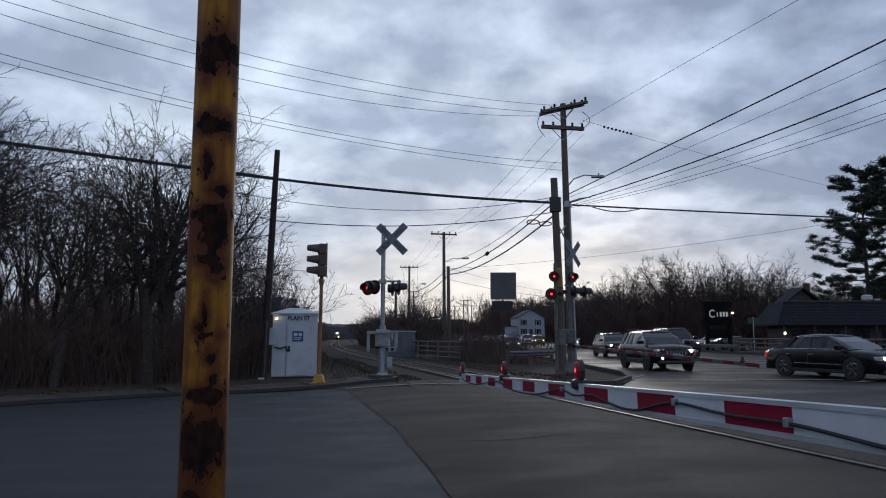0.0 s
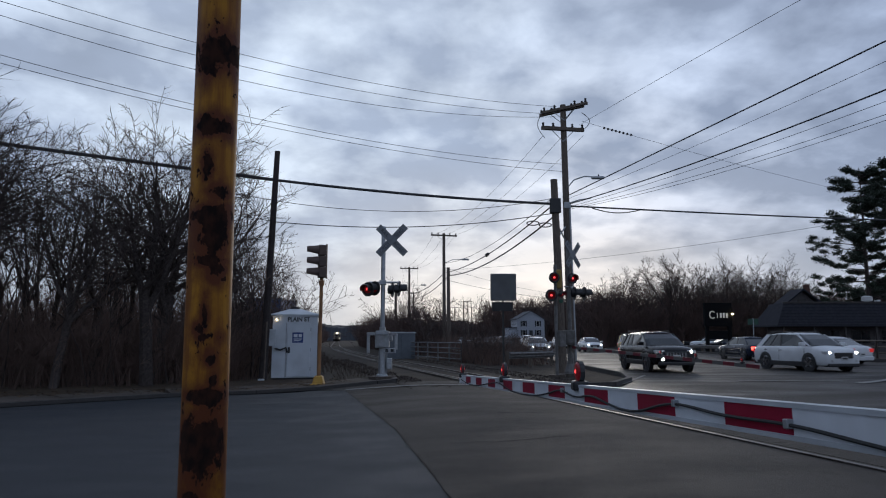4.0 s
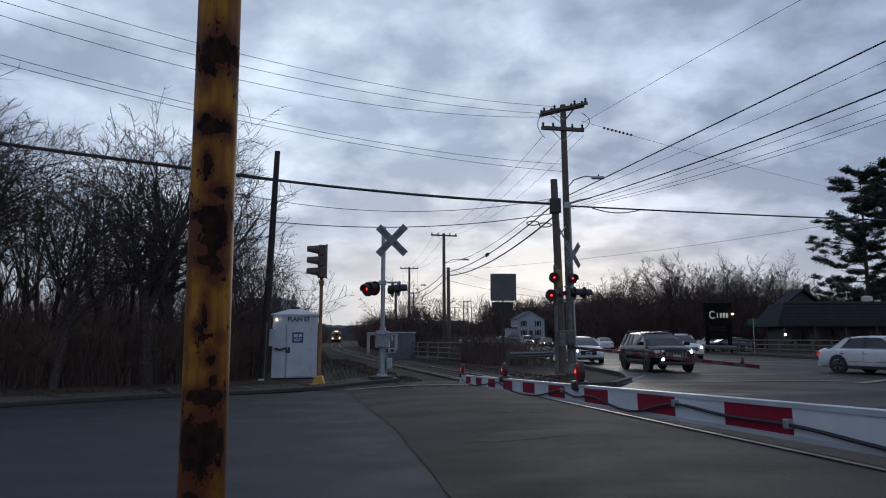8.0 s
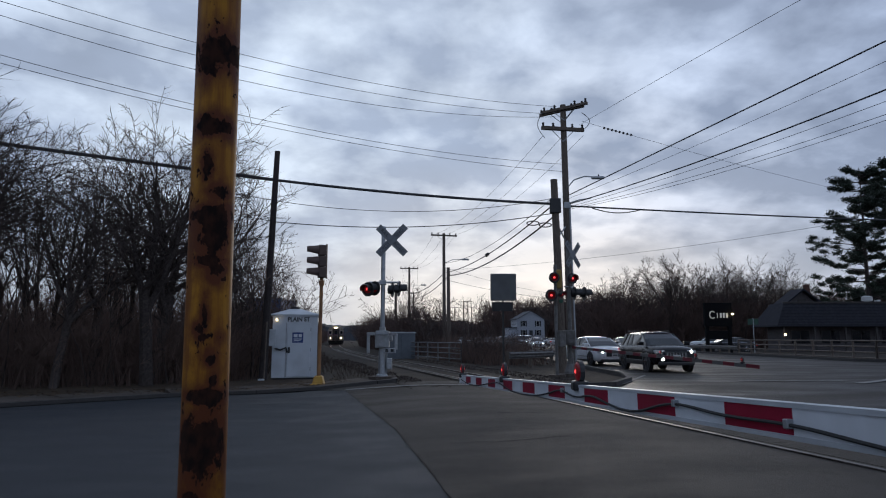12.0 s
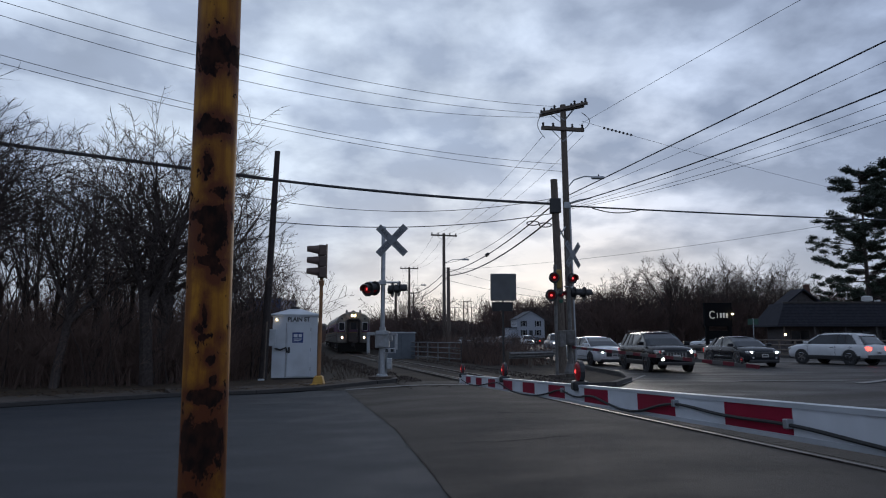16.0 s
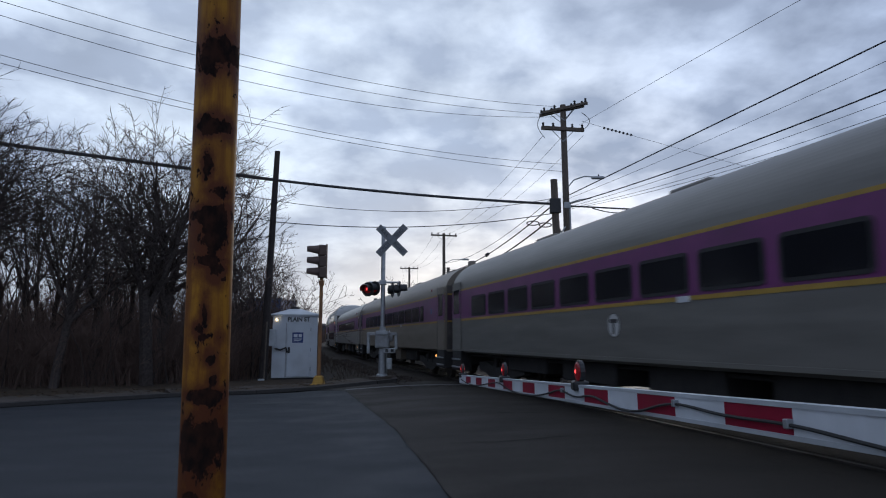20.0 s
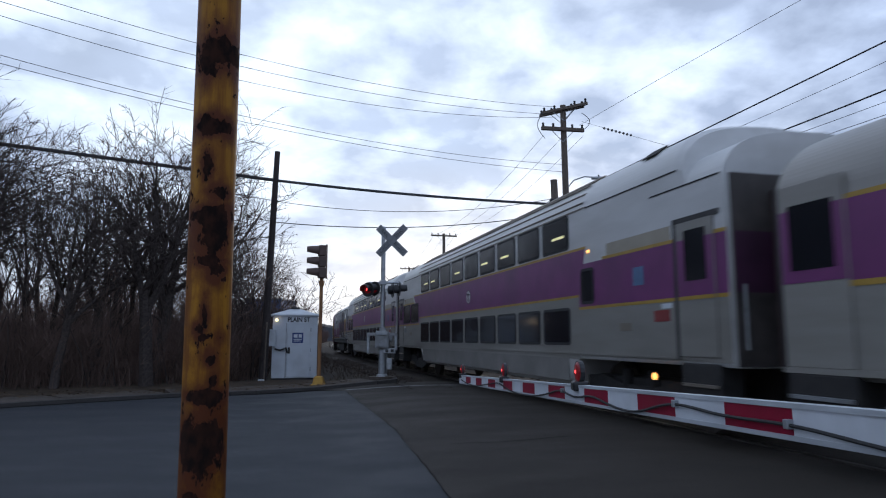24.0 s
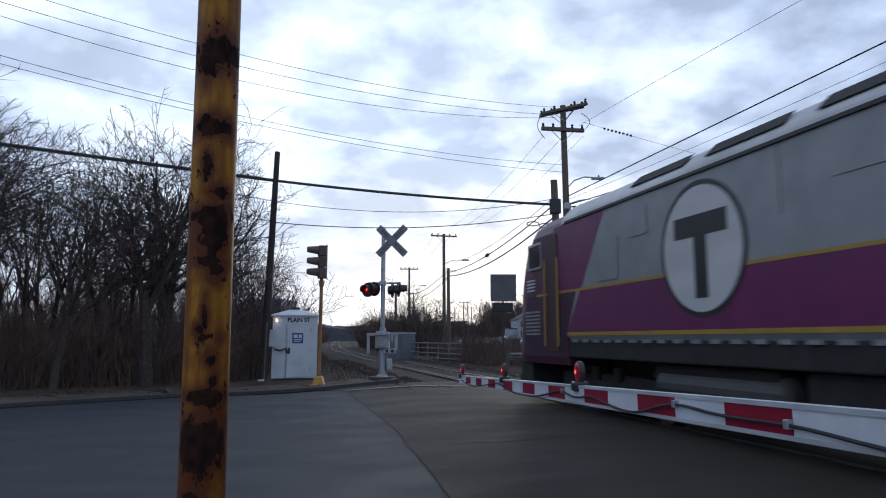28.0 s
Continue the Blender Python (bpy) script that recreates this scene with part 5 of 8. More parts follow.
part("roof", box(-1.8, -0.1, 5.3, 1.8, 5.1, 5.46), mat("blue_shed_roof", (0.06, 0.085, 0.14), None, 2, 0.5), bb)

# ================= train =================
CAR_LEN = 22.1


def side_part(name, material, parent, x0, x1, z0, z1, y, t=0.008):
    for s in (-1, 1):
        ya, yb = sorted((s * y, s * (y + t)))
        part(name, box(x0, ya, z0, x1, yb, z1), material, parent)


def rounder(pts, times=2):
    """Cut the corners of a profile so that it bends smoothly."""
    for _ in range(times):
        out = [pts[0]]
        for (a, b), (c, d) in zip(pts, pts[1:]):
            out += [(a * 0.75 + c * 0.25, b * 0.75 + d * 0.25), (a * 0.25 + c * 0.75, b * 0.25 + d * 0.75)]
        pts = out + [pts[-1]]
    return pts


def prism(prof, x0, x1):
    ring = [(y, z) for y, z in prof] + [(-y, z) for y, z in reversed(prof)]
    return loft([[(x0, y, z) for y, z in ring], [(x1, y, z) for y, z in ring]])


def rounded_panel(x0, x1, z0, z1, y0, y1, r=0.09, bm=None):
    bm = bm or bmesh.new()
    pts = []
    for cx, cz, a0 in ((x1 - r, z1 - r, 0), (x0 + r, z1 - r, 90), (x0 + r, z0 + r, 180), (x1 - r, z0 + r, 270)):
        for k in range(4):
            a = radians(a0 + k * 30)
            pts.append((cx + r * math.cos(a), cz + r * math.sin(a)))
    return loft([[(x, y0, z) for x, z in pts], [(x, y1, z) for x, z in pts]], bm)


def train_window(parent, x0, x1, z0, z1, y, lit=False):
    for s in (-1, 1):
        w = part("window", rounded_panel(x0 - 0.05, x1 + 0.05, z0 - 0.05, z1 + 0.05, s * y, s * (y + 0.012), 0.075), M_rubber, parent)
        part("pane", rounded_panel(x0, x1, z0, z1, s * (y + 0.012), s * (y + 0.016), 0.05), M_tglass, w)
        # emissive strip on the pane paints in a strip light's reflection
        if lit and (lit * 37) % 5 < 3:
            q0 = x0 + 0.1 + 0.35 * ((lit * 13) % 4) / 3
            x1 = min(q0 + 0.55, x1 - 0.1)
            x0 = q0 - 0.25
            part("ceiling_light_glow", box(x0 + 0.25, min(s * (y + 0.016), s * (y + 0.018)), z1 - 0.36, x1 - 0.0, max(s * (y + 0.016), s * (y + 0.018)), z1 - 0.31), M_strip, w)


M_strip = mat("painted_strip_reflection", (0.6, 0.6, 0.3), None, 3, 0.5, emit=(1, 0.9, 0.5), power=0.35)


def bogie(parent, x, name="bogie"):
    b = part(name, box(x - 1.55, -1.12, 0.42, x + 1.55, 1.12, 0.72, 0.05), M_under, parent)
    for s in (-1, 1):
        part("side_frame", loft([[(x + dx_, s * 1.05, z), (x + dx_, s * 1.22, z), (x + dx_, s * 1.22, z + h), (x + dx_, s * 1.05, z + h)]
                                 for dx_, z, h in ((-1.7, 0.5, 0.2), (-1.1, 0.42, 0.3), (-0.5, 0.25, 0.35), (0.5, 0.25, 0.35), (1.1, 0.42, 0.3), (1.7, 0.5, 0.2))]), M_under, b)
        for dx_ in (-0.4, 0.4):
            part("spring", tube((x + dx_, s * 1.16, 0.5), (x + dx_, s * 1.16, 0.85), 0.09, n=10), M_under, b)
    for dx_ in (-1.25, 1.25):
        bm = tube((0, -0.8, 0), (0, 0.8, 0), 0.07)
        for s in (-1, 1):
            revolve([(0, 0.50), (0.03, 0.50), (0.04, 0.46), (0.13, 0.455), (0.135, 0.1)], (0, s * 0.70, 0), (0, s, 0), 20, bm)
        ws = part("wheelset", bm, mat("worn_wheel_steel", (0.10, 0.085, 0.075), None, 5, 0.5, 0.6), b)
        ws.matrix_basis = Matrix.Translation((x + dx_, 0, 0.46))
    return b


def logo_disc(parent, x, z, r, y, M_d=None):
    """Round emblem: dark ring, pale disc, a dark bar over a stem."""
    for s in (-1, 1):
        d = (0, s, 0)
        e = part("emblem", revolve([(0, r), (0.006, r)], (x, s * y, z), d, 36), M_black, parent)
        part("emblem_disc", revolve([(0.006, r * 0.92), (0.009, r * 0.92)], (x, s * y, z), d, 36), M_d or M_white_car, e)
        ya, yb = sorted((s * (y + 0.009), s * (y + 0.012)))
        part("emblem_bar", box(x - r * 0.62, ya, z + r * 0.18, x + r * 0.62, yb, z + r * 0.5), M_black, e)
        part("emblem_bar", box(x - r * 0.15, ya, z - r * 0.72, x + r * 0.15, yb, z + r * 0.179), M_black, e)


def underfloor(t, seed):
    rnd = random.Random(seed)
    x = -5.6
    while x < 5.0:
        w = rnd.uniform(0.9, 2.4)
        z0 = rnd.uniform(0.36, 0.6)
        part("equipment_box", box(x, -1.28, z0, x + w, 1.28, 0.93, 0.03), M_under if rnd.random() < 0.75 else M_steel_old, t)
        x += w + rnd.uniform(0.7, 1.7)
    for s in (-1, 1):
        part("air_pipe", tube((-9.0, s * 1.2, 0.86), (9.0, s * 1.2, 0.86), 0.03, n=6), M_under, t)


def coach(label, cab=False, old=False, seed=1, length=CAR_LEN):
    t = thing("rail_coach", label, "train car", group="train cars")
    M_b = M_steel_old if old else M_steel_car
    if cab:
        M_b = mat("sooty_steel_cab_car", (0.185, 0.176, 0.158), (0.145, 0.137, 0.122), 2.5, 0.45, 0.2, grime=(0.13, 0.118, 0.105), gscale=0.5, gfac=0.6, stretch=(0.25, 1, 2))
    L = length / 2
    prof = [(0.0, 0.93), (1.42, 0.93), (1.5, 1.0), (1.52, 1.5), (1.52, 2.72), (1.50, 2.95), (1.42, 3.16), (1.24, 3.38), (0.95, 3.57), (0.55, 3.71), (0.0, 3.77)]
    body = part("body", prism(prof[:4] + rounder(prof[4:]), -L, L), M_b, t)
    for p in body.data.polygons:
        p.use_smooth = False
    Y = 1.52
    side_part("purple_band", M_purple, t, -L + 0.01, L - 0.01, 1.90, 2.70, Y, 0.006)
    side_part("stripe", M_yellow_tr, t, -L, L, 1.84, 1.90, Y, 0.008)
    side_part("stripe", M_yellow_tr, t, -L, L, 2.70, 2.75, Y, 0.008)
    side_part("side_sill", M_b, t, -L, L, 0.98, 1.04, Y - 0.01, 0.03)
    n = int((length - 5.2) / 1.5)
    for k in range(n):
        x0 = (-L + 2.065 if cab else -L + 2.45) + k * (1.455 if cab else 1.47)
        train_window(t, x0, x0 + (1.13 if cab else 1.25), 1.99, 2.44, Y + 0.006)
    x0 = -L + 2.45 + n * 1.47
    train_window(t, x0 + 0.05, x0 + 0.5, 1.99, 2.44, Y + 0.006)
    for s in (-1, 1):
        ya, yb = sorted((s * (Y + 0.007), s * (Y + 0.010)))
        part("blue_label", box(L - 1.97, ya, 2.16, L - 1.78, yb, 2.34), mat("pale_blue_label", (0.085, 0.165, 0.29), None, 14, 0.5), t)
        part("white_label", box(x0 - 4.0, ya, 1.82, x0 - 3.7, yb, 1.905), M_white_refl, t)
    # end doors with dark steps, both ends
    for e in (-1, 1):
        xa, xb = sorted((e * (L - 0.06), e * (L - 0.95)))
        for s in (-1, 1):
            ya, yb = sorted((s * (Y + 0.006), s * (Y + 0.02)))
            dr = part("door", box(xa, ya, 1.04, xb, yb, 2.98, 0.01), M_b if not old else M_b, t)
            yc, yd = sorted((s * (Y + 0.02), s * (Y + 0.026)))
            part("door_band", box(xa + 0.02, yc, 1.92, xb - 0.02, yd, 2.70), M_purple, dr)
            part("door_pane", box(xa + 0.15, min(s * (Y + 0.026), s * (Y + 0.03)), 2.05, xb - 0.15, max(s * (Y + 0.026), s * (Y + 0.03)), 2.75), M_tglass, dr)
            part("door_shadow_gap", box(xa - 0.05, ya, 1.0, xa, yb, 3.0), M_black, dr)
            part("step_well", box(xa, min(s * 1.2, s * 1.54), 0.42, xb, max(s * 1.2, s * 1.54), 0.98, 0.02), M_under, t)
            for z in (0.5, 0.72):
                part("step", box(xa + 0.05, min(s * 1.5, s * 1.58), z, xb - 0.05, max(s * 1.5, s * 1.58), z + 0.04), M_galv, t)
    # vestibule ends and diaphragms
    for e in (-1, 1):
        xa, xb = sorted((e * L, e * (L + 0.42)))
        if not (cab and e == 1):
            part("diaphragm", box(xa, -0.62, 0.98, xb, 0.62, 3.25, 0.04), M_rubber, t)
        part("end_panel", box(min(e * L, e * (L + 0.02)), -1.46, 1.0, max(e * L, e * (L + 0.02)), 1.46, 3.0), M_end, t)
        if not (cab and e == 1):
            part("end_band", box(min(e * (L + 0.021), e * (L + 0.026)), -1.45, 1.9, max(e * (L + 0.021), e * (L + 0.026)), 1.45, 2.7), M_end_plum, t)
            for z in (1.85, 2.7):
                part("end_stripe", box(min(e * (L + 0.021), e * (L + 0.027)), -1.45, z, max(e * (L + 0.021), e * (L + 0.027)), 1.45, z + 0.05), M_yellow_tr, t)
        xa, xb = sorted((e * L, e * (L + 0.33)))
        part("coupler", box(xa, -0.16, 0.6, xb, 0.16, 0.92, 0.03), M_under, t)
    for x in (-L + 3.4, L - 3.4):
        bogie(t, x)
    underfloor(t, seed)
    part("centre_sill", box(-L + 0.4, -0.58, 0.5, L - 0.4, 0.58, 0.925, 0.02), M_under, t)
    for k in range(3):
        part("roof_vent", box(-6 + k * 6, -0.35, 3.72, -4.9 + k * 6, 0.35, 3.86, 0.04), M_b, t)
    logo_disc(t, 0.1, 1.55, 0.2, Y)
    for s in (-1, 1):
        part("marker_lamp", revolve([(0, 0.05), (0.03, 0.04)], (L - 1.8, s * (Y + 0.004), 2.95), (0, s, 0), 8), M_red_dark, t)
        part("step_lamp", revolve([(0, 0.045), (0.02, 0.03)], (L - 1.27, s * (Y - 0.02), 0.78), (0, s, 0), 8), M_amber_lit, t)
    if cab:
        cab_front(t, L, M_b)
    else:
        for s in (-1, 1):
            part("roof_horn_mount", box(L - 0.6, s * 0.5 - 0.1, 3.6, L - 0.3, s * 0.5 + 0.1, 3.85, 0.03), M_b, t)
    return t


def cab_front(t, L, M_b):
    # two-tone driving end with centre vestibule door, windows and lights
    M_soil = mat("soiled_tan_cab", (0.20, 0.186, 0.158), (0.15, 0.137, 0.115), 3, 0.6, grime=(0.075, 0.05, 0.042), gscale=1.5, gfac=0.7)
    M_brow = mat("soiled_grey_brow", (0.15, 0.142, 0.13), (0.11, 0.104, 0.095), 3, 0.55, 0.1, grime=(0.09, 0.075, 0.06), gscale=1.5, gfac=0.6)
    M_band = mat("soiled_purple_band", (0.085, 0.021, 0.064), (0.062, 0.017, 0.047), 3, 0.55)
    M_dv = mat("rust_dark_vestibule", (0.022, 0.014, 0.012), (0.014, 0.010, 0.009), 4, 0.8)
    def face(name, y0, y1, z0, z1, x0, x1, r, material, parent):
        pts = []
        for cy, cz, a0 in ((y1 - r, z1 - r, 0), (y0 + r, z1 - r, 90), (y0 + r, z0 + r, 180), (y1 - r, z0 + r, 270)):
            pts += [(cy + r * math.cos(radians(a0 + k * 30)), cz + r * math.sin(radians(a0 + k * 30))) for k in range(4)]
        return part(name, loft([[(q, y, z) for y, z in pts] for q in (x0, x1)]), material, parent)

    # end sheet follows the body's outline, with rounded shoulders
    half = [(1.40, 0.98), (1.50, 1.06), (1.52, 1.5), (1.52, 2.72)] + rounder([(1.50, 2.95), (1.42, 3.16), (1.24, 3.38), (0.95, 3.57), (0.55, 3.70), (0.0, 3.76)])

    def outline(x, k):
        pr = [(y * k, z if z < 2.0 else 2.0 + (z - 2.0) * k) for y, z in half]
        return [(x, y, z) for y, z in pr] + [(x, -y, z) for y, z in reversed(pr[:-1])]
    part("cab_face", loft([outline(L + 0.021, 1.0), outline(L + 0.08, 0.99), outline(L + 0.125, 0.96)]), M_soil, t)
    for s in (-1, 1):
        ya, yb = sorted((s * 0.67, s * 1.455))
        part("cab_band", box(L + 0.126, ya, 1.90, L + 0.132, yb, 2.66), M_band, t)
        part("cab_stripe", box(L + 0.126, ya, 1.845, L + 0.134, yb, 1.899), mat("soiled_yellow_stripe", (0.16, 0.10, 0.03), None, 4, 0.6), t)
        part("collision_post", box(L + 0.126, min(s * 0.62, s * 0.76), 1.0, L + 0.19, max(s * 0.62, s * 0.76), 2.95, 0.03), M_soil, t)
        part("corner_seam", box(L + 0.126, min(s * 1.36, s * 1.372), 1.02, L + 0.130, max(s * 1.36, s * 1.372), 2.9), M_dv, t)
    part("vestibule_frame", loft([[(q, y, z) for y, z in ((-0.60, 0.98), (0.60, 0.98), (0.60, 2.95), (0.46, 3.14), (-0.46, 3.14), (-0.60, 2.95))] for q in (L + 0.127, L + 0.26)]), M_dv, t)
    for s in (-1, 1):
        part("buffer_plate", box(L + 0.261, min(s * 0.46, s * 0.62), 1.0, L + 0.50, max(s * 0.46, s * 0.62), 3.0, 0.04), M_dv, t)
    part("buffer_plate", box(L + 0.261, -0.46, 2.94, L + 0.48, 0.46, 3.10, 0.03), M_dv, t)
    d = part("vestibule_door", box(L + 0.262, -0.44, 1.02, L + 0.28, 0.44, 2.93, 0.02), mat("brown_cab_door", (0.062, 0.047, 0.038), (0.040, 0.030, 0.025), 4, 0.7), t)
    part("door_band", box(L + 0.281, -0.43, 1.90, L + 0.285, 0.43, 2.12), M_band, d)
    part("door_stripe", box(L + 0.281, -0.43, 1.85, L + 0.286, 0.43, 1.899), mat("soiled_yellow_stripe", (0.16, 0.10, 0.03)), d)
    face("door_pane", -0.25, 0.25, 2.14, 2.78, L + 0.281, L + 0.287, 0.06, M_tglass, d)
    part("door_grab", tube((L + 0.30, 0.34, 1.5), (L + 0.30, 0.34, 2.2), 0.015, n=6), M_galv, d)
    for s in (-1, 1):
        w = face("cab_window", s * 1.06 - 0.275, s * 1.06 + 0.275, 2.04, 2.80, L + 0.126, L + 0.145, 0.09, M_white_car, t)
        face("pane", s * 1.06 - 0.235, s * 1.06 + 0.235, 2.08, 2.76, L + 0.146, L + 0.150, 0.07, M_tglass, w)
        part("headlight_rim", revolve([(0, 0.15), (0.05, 0.14), (0.05, 0.095), (0.0, 0.085)], (L + 0.126, s * 1.0, 1.40), (1, 0, 0), 16), M_brow, t)
        part("headlight", revolve([(0, 0.065), (0.012, 0.065), (0.016, 0.04)], (L + 0.128, s * 1.0, 1.40), (1, 0, 0), 14), M_white_lit, t)
        part("marker_light", revolve([(0, 0.11), (0.03, 0.11), (0.04, 0.07)], (L + 0.09, s * 1.03, 3.12), (1, 0, 0), 14), M_black, t)
        part("roof_horn", loft([[(L - 0.30 + q, s * 0.62 - w0, z), (L - 0.30 + q + w1, s * 0.62 - w0, z), (L - 0.30 + q + w1, s * 0.62 + w0, z), (L - 0.30 + q, s * 0.62 + w0, z)]
                                for z, w0, w1, q in ((3.60, 0.10, 0.34, 0.0), (3.80, 0.085, 0.28, 0.0), (3.92, 0.06, 0.18, 0.02), (3.96, 0.03, 0.08, 0.04))]), M_brow, t)
    part("roof_bell", revolve([(0, 0.2), (0.10, 0.18), (0.17, 0.06)], (L - 0.15, 0.0, 3.73), (0, 0, 1), 14), M_brow, t)
    part("headlight_case", box(L + 0.11, -0.26, 3.28, L + 0.2, 0.26, 3.50, 0.04), M_b, t)
    for s in (-1, 1):
        part("headlight", revolve([(0, 0.085), (0.03, 0.085), (0.05, 0.045)], (L + 0.2, s * 0.12, 3.39), (1, 0, 0), 14), M_white_lit, t)
    part("pilot", loft([[(L + 0.05, -1.35, z), (L + 0.05, 1.35, z), (L + o, 1.1, z), (L + o, -1.1, z)] for z, o in ((0.14, 0.42), (0.5, 0.32), (0.9, 0.2))]), mat("black_pilot", (0.012, 0.011, 0.010), None, 5, 0.95), t)
    for s in (-1, 1):
        part("handrail", tube((L + 0.2, s * 1.38, 1.1), (L + 0.2, s * 1.38, 1.8), 0.018, n=6), M_galv, t)
    for k in range(3):
        part("fleet_number_bar", box(L + 0.15, -1.02 + k * 0.09, 1.55, L + 0.154, -0.97 + k * 0.09, 1.66), M_black, t)


def flat_panel(name, material, parent, pts, y, t=0.005):
    """The same flat outline (x, z) laid on both flanks."""
    for s in (-1, 1):
        part(name, loft([[(x, s * q, z) for x, z in pts] for q in (y, y + t)]), material, parent)


def bilevel(label, seed=1, length=21.5):
    t = thing("bilevel_coach", label, "train car", group="train cars")
    L = length / 2
    Y = 1.53
    M_low = mat("warm_grey_lower_paint", (0.235, 0.224, 0.203), (0.195, 0.185, 0.167), 2, 0.46, 0.1, grime=(0.17, 0.155, 0.13), gscale=0.5, gfac=0.5, stretch=(0.3, 1, 1.5))
    M_tan = mat("tan_upper_strip", (0.34, 0.30, 0.235), None, 2, 0.5)
    roof = rounder([(1.53, 3.66), (1.50, 3.84), (1.38, 4.06), (1.1, 4.26), (0.65, 4.38), (0.0, 4.42)])
    low = rounder([(1.53, 3.42), (1.50, 3.54), (1.38, 3.72), (1.1, 3.88), (0.65, 3.98), (0.0, 4.02)])
    ring = lambda x, pr: [(x, y, z) for y, z in pr] + [(x, -y, z) for y, z in reversed(pr)]
    keel = [(0.0, 0.50), (1.40, 0.50), (1.5, 0.62), (1.53, 0.98)]
    keel2 = [(0.0, 0.98), (1.40, 0.98), (1.50, 0.99), (1.53, 1.04)]
    part("body", loft([ring(-6.5, keel2 + roof), ring(-6.1, keel + roof), ring(6.1, keel + roof), ring(6.5, keel2 + roof)]), M_white_car, t)
    for e in (-1, 1):
        a = [e * q for q in (6.5, L - 1.05, L - 0.86, L - 0.8, L)]
        mid_r = [(y, z - 0.07) for y, z in roof]
        mid_r[0] = (1.53, 3.62)
        part("body_end", loft([ring(a[0], keel2 + roof), ring(a[1], keel2 + roof), ring(a[2], keel2 + mid_r), ring(a[3], keel2 + low), ring(a[4], keel2 + low)]), M_white_car, t)
    # broad raised band on the windows' level, lower bands at the ends
    flat_panel("purple_band", M_purple, t, [(-7.66, 2.92), (6.85, 2.92), (6.58, 2.12), (-6.7, 2.12)], Y, 0.006)
    flat_panel("stripe", M_yellow_tr, t, [(-7.69, 2.965), (6.88, 2.965), (6.86, 2.92), (-7.66, 2.92)], Y, 0.008)
    flat_panel("stripe", M_yellow_tr, t, [(-6.7, 2.12), (6.58, 2.12), (6.56, 2.075), (-6.66, 2.075)], Y, 0.008)
    for e, q in ((-1, 6.7), (1, 6.58)):
        xa, xb = sorted((e * (L - 0.01), e * q))
        side_part("purple_band", M_purple, t, xa, xb, 1.90, 2.66, Y, 0.004)
        side_part("stripe", M_yellow_tr, t, xa, xb, 1.85, 1.90, Y, 0.007)
        xa, xb = sorted((e * (L - 0.01), e * (q + 0.9)))
        side_part("stripe", M_yellow_tr, t, xa, xb, 2.66, 2.71, Y, 0.007)
        xa, xb = sorted((e * (L - 1.2), e * (q + 1.05)))
        side_part("tan_strip", M_tan, t, xa, xb, 2.71, 2.91, Y, 0.004)
        xa, xb = sorted((e * (L - 0.005), e * (q + 0.0)))
        side_part("lower_panel", M_low, t, xa, xb, 1.04, 1.85, Y, 0.003)
        side_part("roof_seam", M_under, t, *sorted((e * 6.9, e * (L - 1.0))), 3.645, 3.665, Y - 0.002, 0.012)
        side_part("end_seam", M_under, t, *sorted((e * (L - 1.7), e * (L - 0.1))), 3.40, 3.42, Y, 0.008)
    side_part("lower_panel", M_low, t, -6.7, 6.58, 0.98, 2.075, Y, 0.003)
    side_part("crease", M_low, t, -L + 0.6, L - 0.6, 1.065, 1.09, Y + 0.003, 0.014)
    side_part("skirt", mat("grimy_skirt", (0.22, 0.21, 0.195), (0.16, 0.15, 0.14), 1.5, 0.6, 0.1), t, -6.1, 6.1, 0.58, 0.98, Y - 0.006, 0.008)
    for k in range(9):
        x0 = -6.35 + k * 1.419
        train_window(t, x0, x0 + 1.14, 1.27, 1.86, Y + 0.004)
        train_window(t, x0, x0 + 1.14, 3.04, 3.60, Y, seed * 7 + k)
    for x0, x1, z0, z1 in ((-9.53, -8.36, 1.99, 2.60), (-8.06, -6.9, 1.99, 2.60), (6.72, 7.12, 1.99, 2.52)):
        train_window(t, x0, x1, z0, z1, Y + 0.005)
    if seed == 6:
        train_window(t, 7.55, 7.85, 3.18, 3.52, Y)
    for e in (-1, 1):
        xa, xb = sorted((e * (L - 0.24), e * (L - 1.06)))
        for s in (-1, 1):
            ya, yb = sorted((s * (Y + 0.006), s * (Y + 0.02)))
            dr = part("door", box(xa, ya, 1.10, xb, yb, 2.90, 0.01), M_low, t)
            yc, yd = sorted((s * (Y + 0.02), s * (Y + 0.025)))
            part("door_band", box(xa + 0.02, yc, 1.90, xb - 0.02, yd, 2.66), M_purple, dr)
            part("stripe", box(xa + 0.02, yc, 1.85, xb - 0.02, yd, 1.90), M_yellow_tr, dr)
            part("door_pane", box(xa + 0.2, min(s * (Y + 0.025), s * (Y + 0.03)), 2.10, xb - 0.17, max(s * (Y + 0.025), s * (Y + 0.03)), 2.78), M_tglass, dr)
            part("door_gap", box(xa - 0.07, ya, 1.06, xa, yb, 2.97), M_black, dr)
            part("door_header", box(xa - 0.07, ya, 2.90, xb + 0.1, yb + (0.01 if s > 0 else 0), 2.97), M_black, dr)
            part("step_well", box(xa, min(s * 1.2, s * 1.54), 0.42, xb, max(s * 1.2, s * 1.54), 1.02, 0.02), M_under, t)
            for z in (0.46, 0.72):
                part("step", box(xa + 0.05, min(s * 1.5, s * 1.57), z, xb - 0.05, max(s * 1.5, s * 1.57), z + 0.04), M_steel_old, t)
